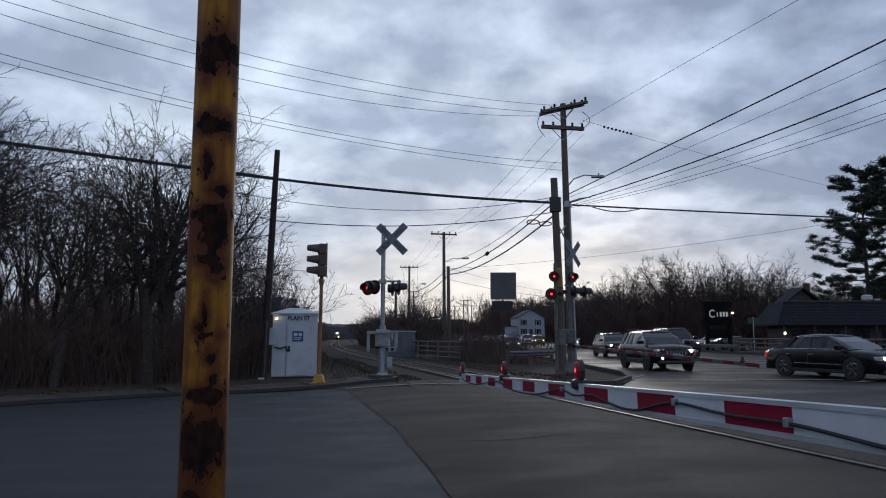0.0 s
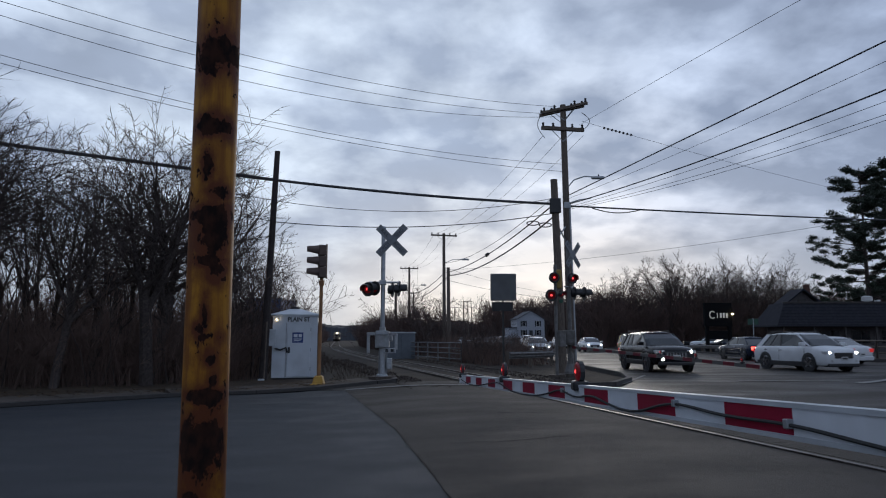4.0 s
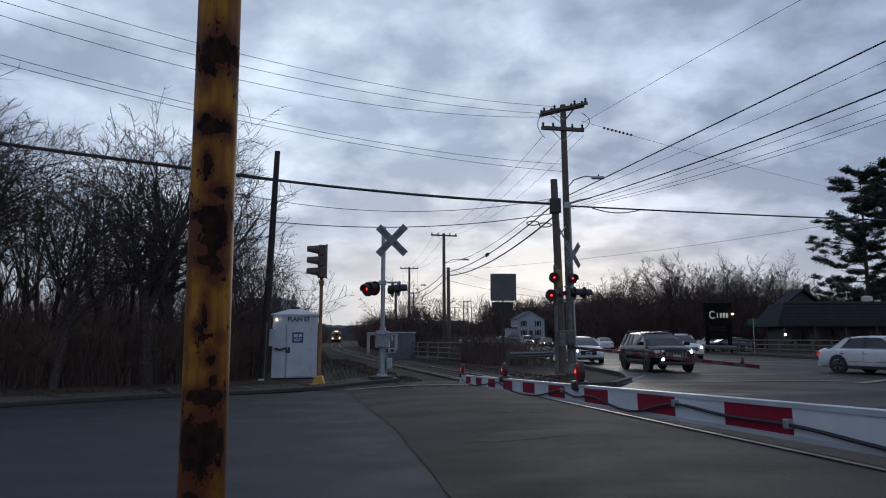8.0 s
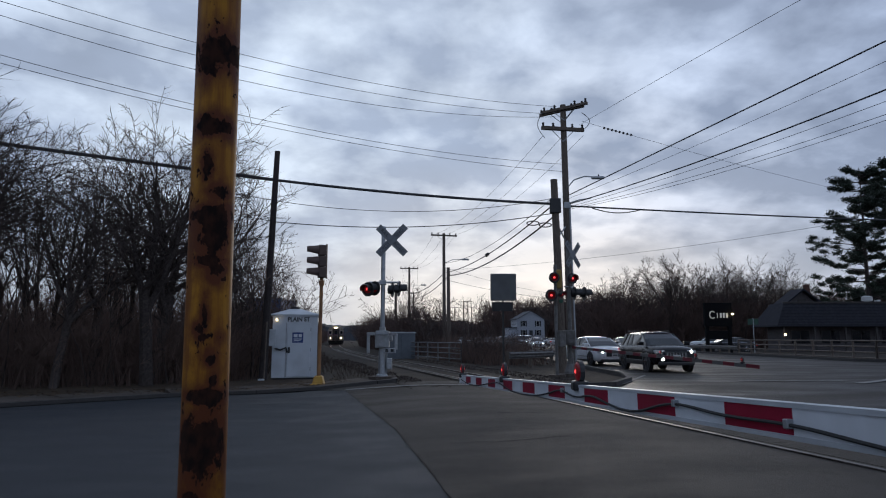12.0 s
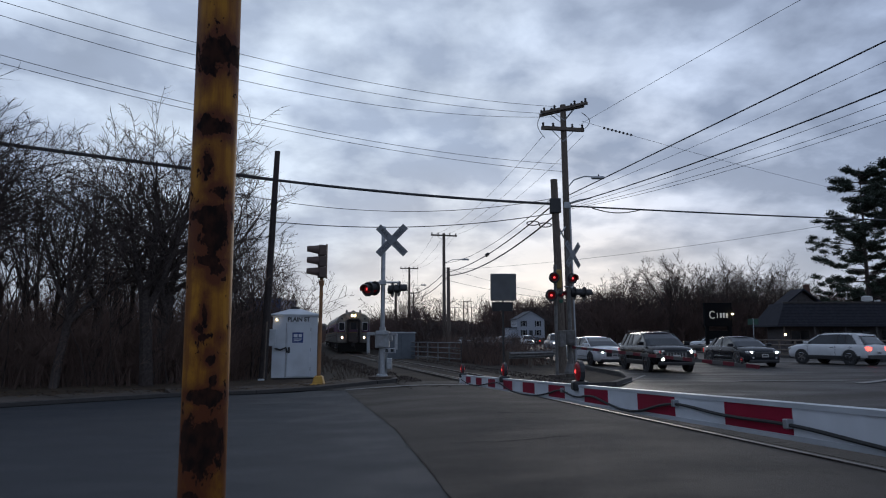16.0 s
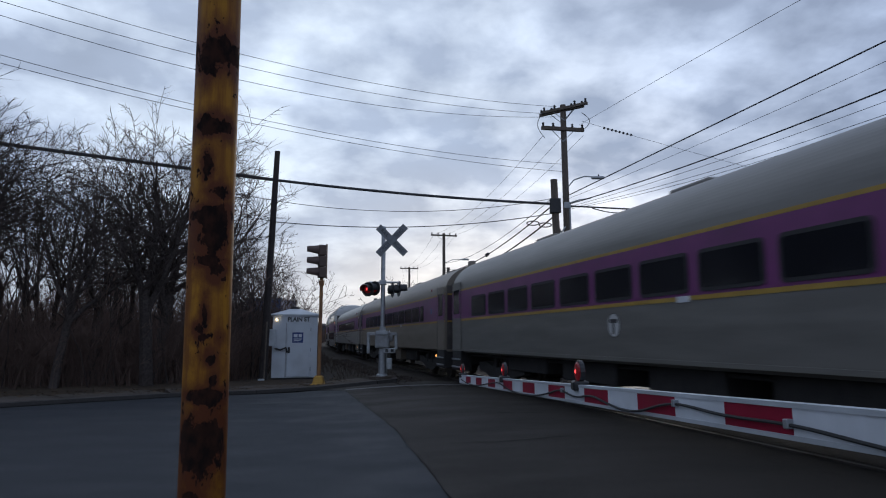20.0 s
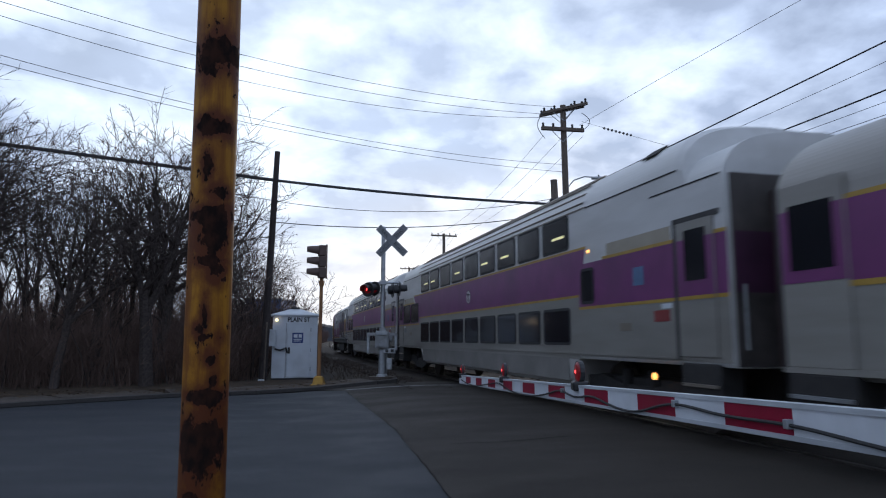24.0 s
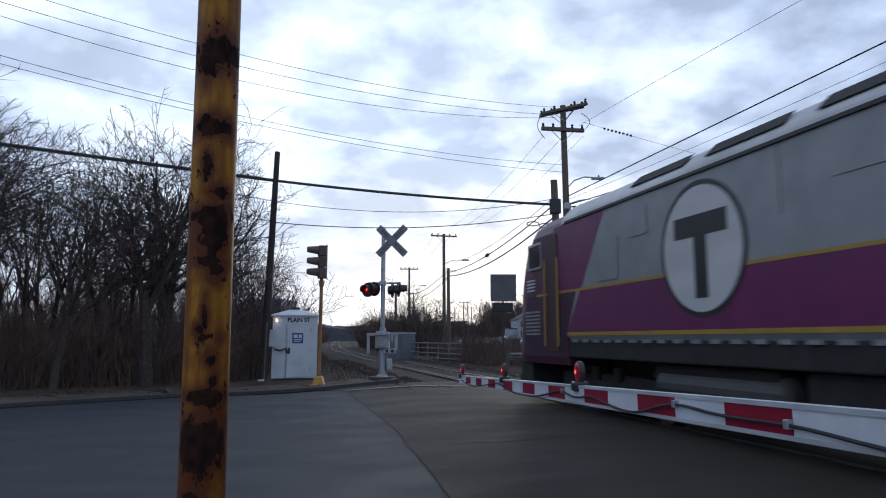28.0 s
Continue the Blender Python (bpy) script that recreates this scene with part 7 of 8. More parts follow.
def off_roader(paint, label):
    """Boxy four-door off-roader: flat tub, narrow bonnet, black flares, upright screen, dark hard top, spare wheel."""
    t = thing("suv", label, "car")
    R, axle = 0.40, 1.46

    def slab(x, zl, zt, w, inset=0.03):
        return [(x, -w, zl), (x, -w, zt - inset), (x, -w + inset, zt), (x, w - inset, zt), (x, w, zt - inset), (x, w, zl)]
    part("body", loft([slab(-2.05, 0.56, 1.15, 0.74), slab(-1.98, 0.52, 1.18, 0.77), slab(0.80, 0.50, 1.18, 0.79), slab(0.95, 0.50, 1.18, 0.78)]), paint, t)
    part("bonnet", loft([slab(0.95, 0.62, 1.19, 0.72, 0.06), slab(1.5, 0.62, 1.16, 0.66, 0.07), slab(1.90, 0.62, 1.12, 0.60, 0.08), slab(1.97, 0.64, 1.08, 0.58, 0.08)]), paint, t)
    grille = part("grille", box(1.97, -0.58, 0.66, 2.01, 0.58, 1.06, 0.02), paint, t)
    for k in range(7):
        y = -0.30 + k * 0.10
        part("slot", box(2.008, y - 0.028, 0.74, 2.016, y + 0.028, 1.0, 0.006), M_black, grille)
    part("underbody", box(-1.9, -0.62, 0.38, 1.9, 0.62, 0.58, 0.03), M_black, t)
    part("bumper", box(2.0, -0.80, 0.50, 2.20, 0.80, 0.68, 0.04), M_black, t)
    part("bumper", box(-2.22, -0.82, 0.48, -2.02, 0.82, 0.70, 0.04), M_black, t)
    # cabin: glass behind painted door frames, dark hard top over the rear
    part("glazing", loft([slab(-1.99, 1.14, 1.77, 0.66, 0.05), slab(0.42, 1.14, 1.77, 0.66, 0.05), slab(0.72, 1.14, 1.18, 0.71, 0.02)]), M_glass, t)
    top_ = part("hard_top", loft([slab(-2.05, 1.72, 1.82, 0.70, 0.05), slab(-1.95, 1.73, 1.85, 0.70, 0.06), slab(0.20, 1.73, 1.85, 0.69, 0.06), slab(0.48, 1.72, 1.80, 0.68, 0.04)]), black, t, "dark hard top")
    for x in (-1.95, -0.99):
        for s in (-1, 1):
            part("top_post", box(x - 0.06, min(s * 0.655, s * 0.705), 1.15, x + 0.08, max(s * 0.655, s * 0.705), 1.74, 0.01), black, top_)
    part("tailgate", box(-2.08, -0.70, 0.66, -2.04, 0.70, 1.15, 0.015), paint, t)
    part("rear_window_frame", box(-2.05, -0.66, 1.15, -2.0, 0.66, 1.22, 0.01), black, t)
    for s in (-1, 1):
        def side(name, x0, y0, z0, x1, y1, z1, material, owner=t, bevel=0.008):
            part(name, box(x0, min(s * y0, s * y1), z0, x1, max(s * y0, s * y1), z1, bevel), material, owner)
        post = [[(x - 0.05, s * (y - 0.04), z), (x + 0.05, s * (y - 0.04), z), (x + 0.05, s * y, z), (x - 0.05, s * y, z)] for x, y, z in ((0.76, 0.75, 1.15), (0.47, 0.70, 1.78))]
        part("windscreen_post", loft(post), paint, t)
        for x0, x1 in ((-0.08, 0.66), (-0.90, -0.12)):
            d = part("door", box(x0, min(s * 0.775, s * 0.80), 0.60, x1, max(s * 0.775, s * 0.80), 1.17, 0.02), paint, t)
            side("window_frame", x0, 0.66, 1.15, x0 + 0.07, 0.715, 1.77, paint, d)
            side("window_frame", x1 - (0.28 if x1 > 0 else 0.07), 0.66, 1.70, x1 - (0.20 if x1 > 0 else 0), 0.712, 1.77, paint, d)
            side("window_frame", x0, 0.665, 1.70, x1 - 0.20, 0.72, 1.775, paint, d)
            side("door_handle", x0 + 0.06, 0.80, 1.03, x0 + 0.22, 0.825, 1.075, M_black, d)
            side("hinge", x1 - 0.02, 0.80, 0.98, x1 + 0.05, 0.815, 1.02, M_black, d)
        side("window_post", -0.97, 0.66, 1.15, -0.90, 0.715, 1.77, paint)
        side("mirror", 0.55, 0.80, 1.16, 0.68, 1.0, 1.36, M_black, t, 0.03)
        side("side_step", -0.95, 0.76, 0.42, 0.95, 0.88, 0.50, M_black, t, 0.03)
        side("tail_light", -2.09, 0.60, 0.92, -2.02, 0.765, 1.12, M_dull_red)
        part("headlight", revolve([(0, 0.10), (0.025, 0.085), (0.03, 0.03)], (2.01, s * 0.45, 0.90), (1, 0, 0), 14), M_lamp_off, t)
        for e in (-1, 1):
            # squared flare standing out over the wheel
            rise = ((-0.60, 0.52), (-0.44, 0.88), (-0.30, 0.96), (0.30, 0.96), (0.46, 0.86), (0.62, 0.52))
            rings_ = [[(e * axle + x, s * 0.66, z + 0.05), (e * axle + x, s * 0.90, z + 0.04), (e * axle + x, s * 0.93, z - 0.03), (e * axle + x, s * 0.66, z - 0.06)] for x, z in rise]
            part("wheel_flare", loft(rings_), M_black, t)
            part("wheel_arch", revolve([(0, R * 1.18), (0.012, R * 1.18)], (e * axle, s * 0.795, R + 0.02), (0, s, 0), 20), M_black, t)
            car_wheel(t, e * axle, 0.905, s, R)
    spare = part("spare_wheel", revolve([(0, R * 0.6), (0.02, R * 0.95), (0.06, R), (0.2, R), (0.22, R * 0.7)], (-2.10, 0.06, 1.08), (-1, 0, 0), 20), M_rubber, t)
    part("hub", revolve([(0, R * 0.66), (0.02, R * 0.60), (0.03, R * 0.2)], (-2.315, 0.06, 1.08), (-1, 0, 0), 16), M_black, spare)
    plate = part("number_plate", box(-2.10, 0.42, 0.72, -2.085, 0.72, 0.86), M_plate, t)
    part("plate_bar", box(-2.103, 0.46, 0.765, -2.100, 0.68, 0.815), M_black, plate)
    return t


def car(kind, paint, label, lights=True, brake=False, fog=False):
    L, W, hood, belt, top, R, wb, wt, rt, rb = BODY[kind]
    t = thing(kind if kind in ("sedan", "pickup") else ("hatchback" if kind == "hatch" else "suv"), label, "car")
    h = L / 2
    z0 = 0.22 if kind in ("sedan", "hatch") else 0.30

    def ring(x, zl, zt, w, crown=0.03):
        zm = zl + 0.20
        zb = zt - 0.13
        half = [(0.0, zl), (w * 0.86, zl), (w * 0.96, zl + 0.07), (w * 0.99, zm), (w, (zm + zb) / 2 + 0.06), (w * 0.975, zb), (w * 0.93, zt - 0.05), (w * 0.80, zt - 0.008), (w * 0.4, zt + crown * 0.8), (0, zt + crown)]
        return [(x, y, z) for y, z in half] + [(x, -y, z) for y, z in reversed(half[1:-1])]
    trunk = belt + 0.0 if kind == "sedan" else belt - 0.02
    bed = kind == "pickup"
    st = [ring(-h, z0 + 0.10, trunk - 0.20, W * 0.82, 0.0), ring(-h + 0.05, z0 + 0.03, trunk - 0.07, W * 0.92, 0.01), ring(-h + 0.22, z0, trunk - 0.01, W * 0.97),
          ring(-h + 0.8, z0, trunk + 0.01, W), ring(rb + 0.3, z0, belt, W), ring(0, z0 - 0.02, belt, W), ring(wb - 0.2, z0, belt, W), ring(wb + 0.12, z0, hood + 0.015, W * 0.995),
          ring(wb + (h - wb) * 0.55, z0, hood - 0.02, W * 0.98), ring(h - 0.32, z0, hood - 0.06, W * 0.95), ring(h - 0.12, z0 + 0.01, hood - 0.12, W * 0.90, 0.02),
          ring(h - 0.03, z0 + 0.05, hood - 0.20, W * 0.84, 0.0), ring(h, z0 + 0.10, hood - 0.30, W * 0.78, 0.0)]
    st.sort(key=lambda q: q[0][0])
    shell = loft(st)
    for e in shell.edges:
        e.smooth = not e.is_manifold or e.calc_face_angle(0.0) < radians(32)
    body = part("body", shell, paint, t, smooth=True)
    # glazed upper body with rounded roof
    gw = W * 0.73
    zlow = belt - 0.04
    zt = top - 0.055

    def cross(x, z, w, wl):
        return [(x, -wl, zlow), (x, -w, z - 0.02), (x, -w * 0.8, z + 0.02), (x, w * 0.8, z + 0.02), (x, w, z - 0.02), (x, wl, zlow)]
    wl_ = W * 0.885
    drop = 0.05 if kind in ("suv", "hatch") else 0.02
    part("glazing", loft([cross(rb, zlow + 0.02, wl_ * 0.95, wl_), cross(rt, zt - drop - 0.02, gw * 0.96, wl_ * 0.99), cross(rt + 0.5, zt - drop * 0.4, gw, wl_), cross((rt + wt) / 2, zt, gw, wl_),
                          cross(wt, zt - 0.03, gw * 0.98, wl_), cross((wt + wb) / 2 + 0.03, (zt + zlow) / 2 + 0.02, (gw + wl_) / 2, wl_), cross(wb + 0.02, zlow + 0.02, wl_ * 0.96, wl_)]), M_glass, t)

    def cap(x, z, w):
        return [(x, -w * 1.015, z - 0.045), (x, -w * 0.8, z + 0.025), (x, -w * 0.4, z + 0.05), (x, w * 0.4, z + 0.05), (x, w * 0.8, z + 0.025), (x, w * 1.015, z - 0.045)]
    roof = part("roof", loft([cap(rt - 0.10, zt - drop - 0.03, gw * 0.95), cap(rt + 0.12, zt - drop + 0.005, gw * 0.97), cap(rt + 0.5, zt - drop * 0.4 + 0.01, gw), cap((rt + wt) / 2, zt + 0.01, gw),
                              cap(wt - 0.1, zt - 0.01, gw * 0.98), cap(wt + 0.06, zt - 0.06, gw * 0.97)]), paint, t, smooth=True)
    for s in (-1, 1):
        # painted posts laid along the glass, broad at the tail
        def post(name, xb, xt, w0, w1, material):
            yb, yt = W * 0.885, gw
            rings_ = []
            for x_, y_, z_, w_ in ((xb, yb, zlow, w0), (xt, yt, zt - 0.02, w1)):
                rings_.append([(x_ - w_, s * (y_ - 0.03), z_), (x_ + w_, s * (y_ - 0.03), z_), (x_ + w_, s * (y_ + 0.012), z_), (x_ - w_, s * (y_ + 0.012), z_)])
            part(name, loft(rings_), material, t)
        xm = (wt + rt) / 2 + 0.05
        post("windscreen_post", wb - 0.03, wt - 0.02, 0.045, 0.05, paint)
        post("centre_post", xm, xm - 0.04, 0.05, 0.045, M_black)
        if kind in ("suv", "big_suv", "box_suv", "hatch"):
            post("rear_post", rb + 0.24, rt + 0.16, 0.16, 0.14, paint)
            post("quarter_post", rb + 0.95, rt + 0.72, 0.03, 0.03, M_black)
            for x_ in (rt + 0.25, wt - 0.35):
                part("rail_foot", box(x_ - 0.05, min(s * gw * 0.90, s * gw * 0.95), top - 0.03, x_ + 0.05, max(s * gw * 0.90, s * gw * 0.95), top + 0.03, 0.008), M_black, t)
            part("roof_rail", tube((rt + 0.2, s * gw * 0.925, top + 0.035), (wt - 0.3, s * gw * 0.925, top + 0.035), 0.018, n=6), M_black, t)
            part("wheel_cladding", box(-h + 0.35, min(s * W * 0.97, s * (W + 0.012)), z0 + 0.02, h - 0.55, max(s * W * 0.97, s * (W + 0.012)), z0 + 0.17, 0.02), M_black, t)
        elif kind == "sedan":
            post("rear_post", rb + 0.42, rt + 0.02, 0.20, 0.10, paint)
            part("window_trim", tube((rb + 0.55, s * (W * 0.885 + 0.012), zlow + 0.02), (wb - 0.1, s * (W * 0.885 + 0.012), zlow + 0.02), 0.012, n=6), M_chrome, t)
            part("side_moulding", box(-0.95, min(s * W * 0.99, s * (W + 0.010)), z0 + 0.24, 0.95, max(s * W * 0.99, s * (W + 0.010)), z0 + 0.27, 0.006), M_chrome, t)
        else:
            post("rear_post", rb + 0.1, rt + 0.05, 0.09, 0.09, paint)
        part("mirror", box(wb - 0.32, min(s * W * 0.94, s * (W + 0.20)), belt - 0.02, wb - 0.16, max(s * W * 0.94, s * (W + 0.20)), belt + 0.13, 0.03), paint, t)
        part("side_sill", box(-h + 1.2, min(s * W * 0.93, s * (W + 0.005)), z0 - 0.03, h - 1.2, max(s * W * 0.93, s * (W + 0.005)), z0 + 0.09, 0.01), M_black, t)
        for xd in (xm, wb - 0.25, rb + 0.75):
            part("door_seam", box(xd - 0.006, min(s * W * 0.99, s * (W + 0.003)), z0 + 0.2, xd + 0.006, max(s * W * 0.99, s * (W + 0.003)), belt - 0.12), M_black, t)
        for xd in (xm + 0.15, xm - 0.85):
            part("door_handle", box(xd - 0.09, min(s * W * 0.99, s * (W + 0.022)), belt - 0.22, xd + 0.09, max(s * W * 0.99, s * (W + 0.022)), belt - 0.185, 0.006), M_chrome, t)
        hl = part("headlight", box(h - 0.40, min(s * W * 0.50, s * W * 0.91), hood - 0.29, h - 0.035, max(s * W * 0.50, s * W * 0.91), hood - 0.16, 0.03), M_lamp_off, t)
        if lights:
            part("bulb", revolve([(0, 0.058), (0.03, 0.045)], (h - 0.035, s * W * 0.68, hood - 0.225), (1, 0, 0), 10), M_car_lit, hl)
        part("fog_lamp", revolve([(0, 0.06), (0.02, 0.05)], (h - 0.015, s * W * 0.62, z0 + 0.22), (1, 0, 0), 10), M_car_lit if fog else M_lamp_off, t)
        zt_ = (trunk if not bed else belt)
        part("tail_light", box(-h - 0.015, min(s * W * 0.58, s * W * 0.92), zt_ - 0.34, -h + 0.30, max(s * W * 0.58, s * W * 0.92), zt_ - 0.14, 0.02), M_brake if brake else M_tail, t)
    part("grille", box(h - 0.12, -W * 0.48, hood - 0.46, h + 0.012, W * 0.48, hood - 0.22, 0.02), M_black, t)
    for k in range(7):
        y = -W * 0.40 + k * W * 0.8 / 6
        part("grille_bar", box(h + 0.012, y - 0.03, hood - 0.43, h + 0.02, y + 0.03, hood - 0.25), M_chrome if kind == "suv" else M_black, t)
    part("bumper", box(h - 0.3, -W * 0.80, z0 - 0.02, h + 0.02, W * 0.80, z0 + 0.13, 0.04), M_black, t)
    part("bumper", box(-h - 0.04, -W * 0.88, z0 + 0.0, -h + 0.3, W * 0.88, z0 + 0.22, 0.04), M_black if kind != "sedan" else paint, t)
    for e in (-1, 1):
        xx = e * (h + 0.035)
        pl = part("number_plate", box(min(xx, xx + e * 0.012), -0.16, z0 + 0.24, max(xx, xx + e * 0.012), 0.16, z0 + 0.40), M_plate, t)
        part("plate_bar", box(min(xx + e * 0.012, xx + e * 0.015), -0.12, z0 + 0.29, max(xx + e * 0.012, xx + e * 0.015), 0.12, z0 + 0.35), M_black, pl)
    for e in (-1, 1):
        xw = e * L * 0.298
        for s in (-1, 1):
            part("wheel_arch", revolve([(0, R * 1.16), (0.035, R * 1.14), (0.04, R)], (xw, s * (W - 0.03), R), (0, s, 0), 20), M_black, t)
            car_wheel(t, xw, W + 0.022, s, R)
    if bed:
        part("bed_floor", box(-h + 0.1, -W * 0.8, belt - 0.01, rb - 0.1, W * 0.8, belt + 0.01), M_black, t)
    return t


def spline(pts):
    """Dense points along a smooth line through pts, with distance run."""
    P = [Vector(p) for p in pts]
    P = [P[0] * 2 - P[1]] + P + [P[-1] * 2 - P[-2]]
    out = []
    for i in range(1, len(P) - 2):
        n = 24
        for k in range(n):
            u = k / n
            a, b, c, d = P[i - 1], P[i], P[i + 1], P[i + 2]
            out.append(0.5 * ((2 * b) + (c - a) * u + (2 * a - 5 * b + 4 * c - d) * u * u + (3 * b - a - 3 * c + d) * u ** 3))
    out.append(P[-2])
    dist = [0.0]
    for a, b in zip(out, out[1:]):
        dist.append(dist[-1] + (b - a).length)
    return out, dist


LANES = {
    "inner": spline([(10.5, 330), (12.2, 150), (12.0, 90), (11.8, 55), (11.9, 38), (12.25, 30), (12.85, 26), (14.0, 22), (16.8, 17.6), (25, 11), (40, 3), (120, -38)]),
    "outer": spline([(13, 330), (15.2, 150), (15.2, 90), (15.0, 55), (15.0, 42), (15.2, 35), (15.8, 30.5), (16.9, 26.5), (19.2, 22.6), (25.5, 17.5), (45, 9.5), (130, -28)]),
    "away": spline([(130, -14), (60, 14.5), (40, 24), (30, 29.3), (24, 33.2), (21, 37), (19.8, 43), (19.7, 55), (20.2, 90), (20.4, 150), (19, 330)]),
}


def lane_pose(lane, u):
    pts, dist = LANES[lane]
    x = float(np.interp(u, dist, [p.x for p in pts]))
    y = float(np.interp(u, dist, [p.y for p in pts]))
    x2 = float(np.interp(u + 1.2, dist, [p.x for p in pts]))
    y2 = float(np.interp(u + 1.2, dist, [p.y for p in pts]))
    x1 = float(np.interp(u - 1.2, dist, [p.x for p in pts]))
    y1 = float(np.interp(u - 1.2, dist, [p.y for p in pts]))
    return x, y, math.degrees(math.atan2(y2 - y1, x2 - x1))


def way_run(marks):
    """Metres run along the lane every quarter second, eased between the marks of (seconds, metres)."""
    ts, us = [m[0] for m in marks], [m[1] for m in marks]
    sl = []
    for i in range(len(ts)):
        lo, hi = max(i - 1, 0), min(i + 1, len(ts) - 1)
        sl.append((us[hi] - us[lo]) / (ts[hi] - ts[lo]))
    for i in range(len(ts) - 1):
        if abs(us[i + 1] - us[i]) < 1e-6:
            sl[i] = sl[i + 1] = 0.0
    rows = []
    n = 112
    for k in range(n + 1):
        t = k * 28.0 / n
        i = min(max(int(np.searchsorted(ts, t, side="right")) - 1, 0), len(ts) - 2)
        hh = ts[i + 1] - ts[i]
        q = min(max((t - ts[i]) / hh, 0), 1)
        u = ((2 * q ** 3 - 3 * q ** 2 + 1) * us[i] + (q ** 3 - 2 * q ** 2 + q) * hh * sl[i] + (-2 * q ** 3 + 3 * q ** 2) * us[i + 1] + (q ** 3 - q ** 2) * hh * sl[i + 1])
        rows.append((t, u))
    return rows


def drive_rows(lane, marks):
    """Poses along the lane."""
    out = []
    for t, u in way_run(marks):
        x, y, a = lane_pose(lane, u)
        out.append((t, pose(x, y, gz(x, y) + 0.004, 0, 0, a)))
    return out

# ================= trees and brush =================
def branch_mesh(segs, sides_big=6):
    """segs: (p0, p1, r0, r1). Thin ones get three sides; an end radius of nought runs to a point."""
    verts, faces = [], []
    for p0, p1, r0, r1 in segs:
        n = sides_big if r0 > 0.04 else 3
        q = (p1 - p0).to_track_quat("Z", "Y")
        base = len(verts)
        ring = [q @ Vector((math.cos(2 * math.pi * i / n), math.sin(2 * math.pi * i / n), 0)) for i in range(n)]
        verts.extend(p0 + v * r0 for v in ring)
        if r1 == 0:
            verts.append(p1)
            faces.extend((base + i, base + (i + 1) % n, base + n) for i in range(n))
        else:
            verts.extend(p1 + v * r1 for v in ring)
            faces.extend((base + i, base + (i + 1) % n, base + n + (i + 1) % n, base + n + i) for i in range(n))
    return verts, faces


def grow_tree(h, seed, fork=0.36, leaders=4, flare=(10, 34), kids=(9, 6, 5), r_base=0.13, r_min=0.0095, wig=0.15, lean=0.06, tip=0.28):
    """A bare tree: trunk, a few rising leaders, and three orders of branches that grow finer."""
    rnd = random.Random(seed)
    trunk, limbs = [], []

    def rv(q):
        return Vector((rnd.uniform(-q, q), rnd.uniform(-q, q), rnd.uniform(-q, q)))

    def limb(p, d, length, r, level):
        n = (6, 4, 2, 1)[level]
        pts, ds = [p.copy()], []
        for i in range(n):
            d = (d + rv(wig * (1 + 0.35 * level)) + Vector((0, 0, 0.05))).normalized()
            q = p + d * length / n
            (trunk if level == 0 else limbs).append((p, q, max(r * (1 - 0.82 * i / n), r_min), 0 if level == 3 else max(r * (1 - 0.82 * (i + 1) / n), r_min * 0.7)))
            p = q
            pts.append(p.copy())
            ds.append(d)
        if level == 3:
            return
        k = kids[level]
        for j in range(k):
            f = 0.18 + 0.82 * (j + rnd.random()) / k
            i = min(int(f * n), n - 1)
            o = pts[i].lerp(pts[i + 1], f * n - i)
            side = rv(1.0)
            side = (side - ds[i] * side.dot(ds[i])).normalized()
            a = radians(rnd.uniform(26, 60))
            nd = ds[i] * math.cos(a) + side * math.sin(a)
            limb(o, nd, length * (0.60 - (0.60 - tip) * f) * rnd.uniform(0.7, 1.3), max(r * (1 - 0.8 * f) * 0.55, r_min), level + 1)

    p, d = Vector((0, 0, -0.15)), Vector((rnd.uniform(-lean, lean), rnd.uniform(-lean, lean), 1)).normalized()
    n = 5
    for i in range(n):
        d = (d + rv(0.07)).normalized()
        q = p + d * h * fork / n
        trunk.append((p, q, r_base * (1.15 - 0.3 * i / n), r_base * (1.15 - 0.3 * (i + 1) / n)))
        p = q
    a0 = rnd.uniform(0, 6.28)
    for j in range(leaders):
        az = a0 + j * 2 * math.pi / leaders + rnd.uniform(-0.5, 0.5)
        tilt = radians(rnd.uniform(*flare))
        nd = Vector((math.cos(az) * math.sin(tilt), math.sin(az) * math.sin(tilt), math.cos(tilt)))
        o = p - d * h * fork * rnd.uniform(0.0, 0.30) if j else p
        limb(o, nd, h * (1 - fork) * rnd.uniform(0.80, 1.08), r_base * rnd.uniform(0.45, 0.72), 0)
    return trunk, limbs


def tree_kind(label, **kw):
    t = thing("tree", label, "tree", group="bare trees")
    trunk, limbs = grow_tree(**kw)
    v, f = branch_mesh(trunk, 8)
    mesh_obj("trunk", v, f, M_bark, t)
    v, f = branch_mesh(limbs, 5)
    mesh_obj("crown", v, f, M_twig, t, "bare twigs and branches")
    return t


def place_trees(kinds, spots):
    for i, (x, y, s, a) in enumerate(spots):
        k = kinds[i % len(kinds)]
        m = Matrix.Translation((x, y, gz(x, y) - 0.05)) @ Matrix.Rotation(a, 4, "Z")
        if i < len(kinds):
            k.matrix_basis = m @ Matrix.Scale(s, 4)
        else:
            c = copy_thing(k, m)
            c.scale = (s, s, s)


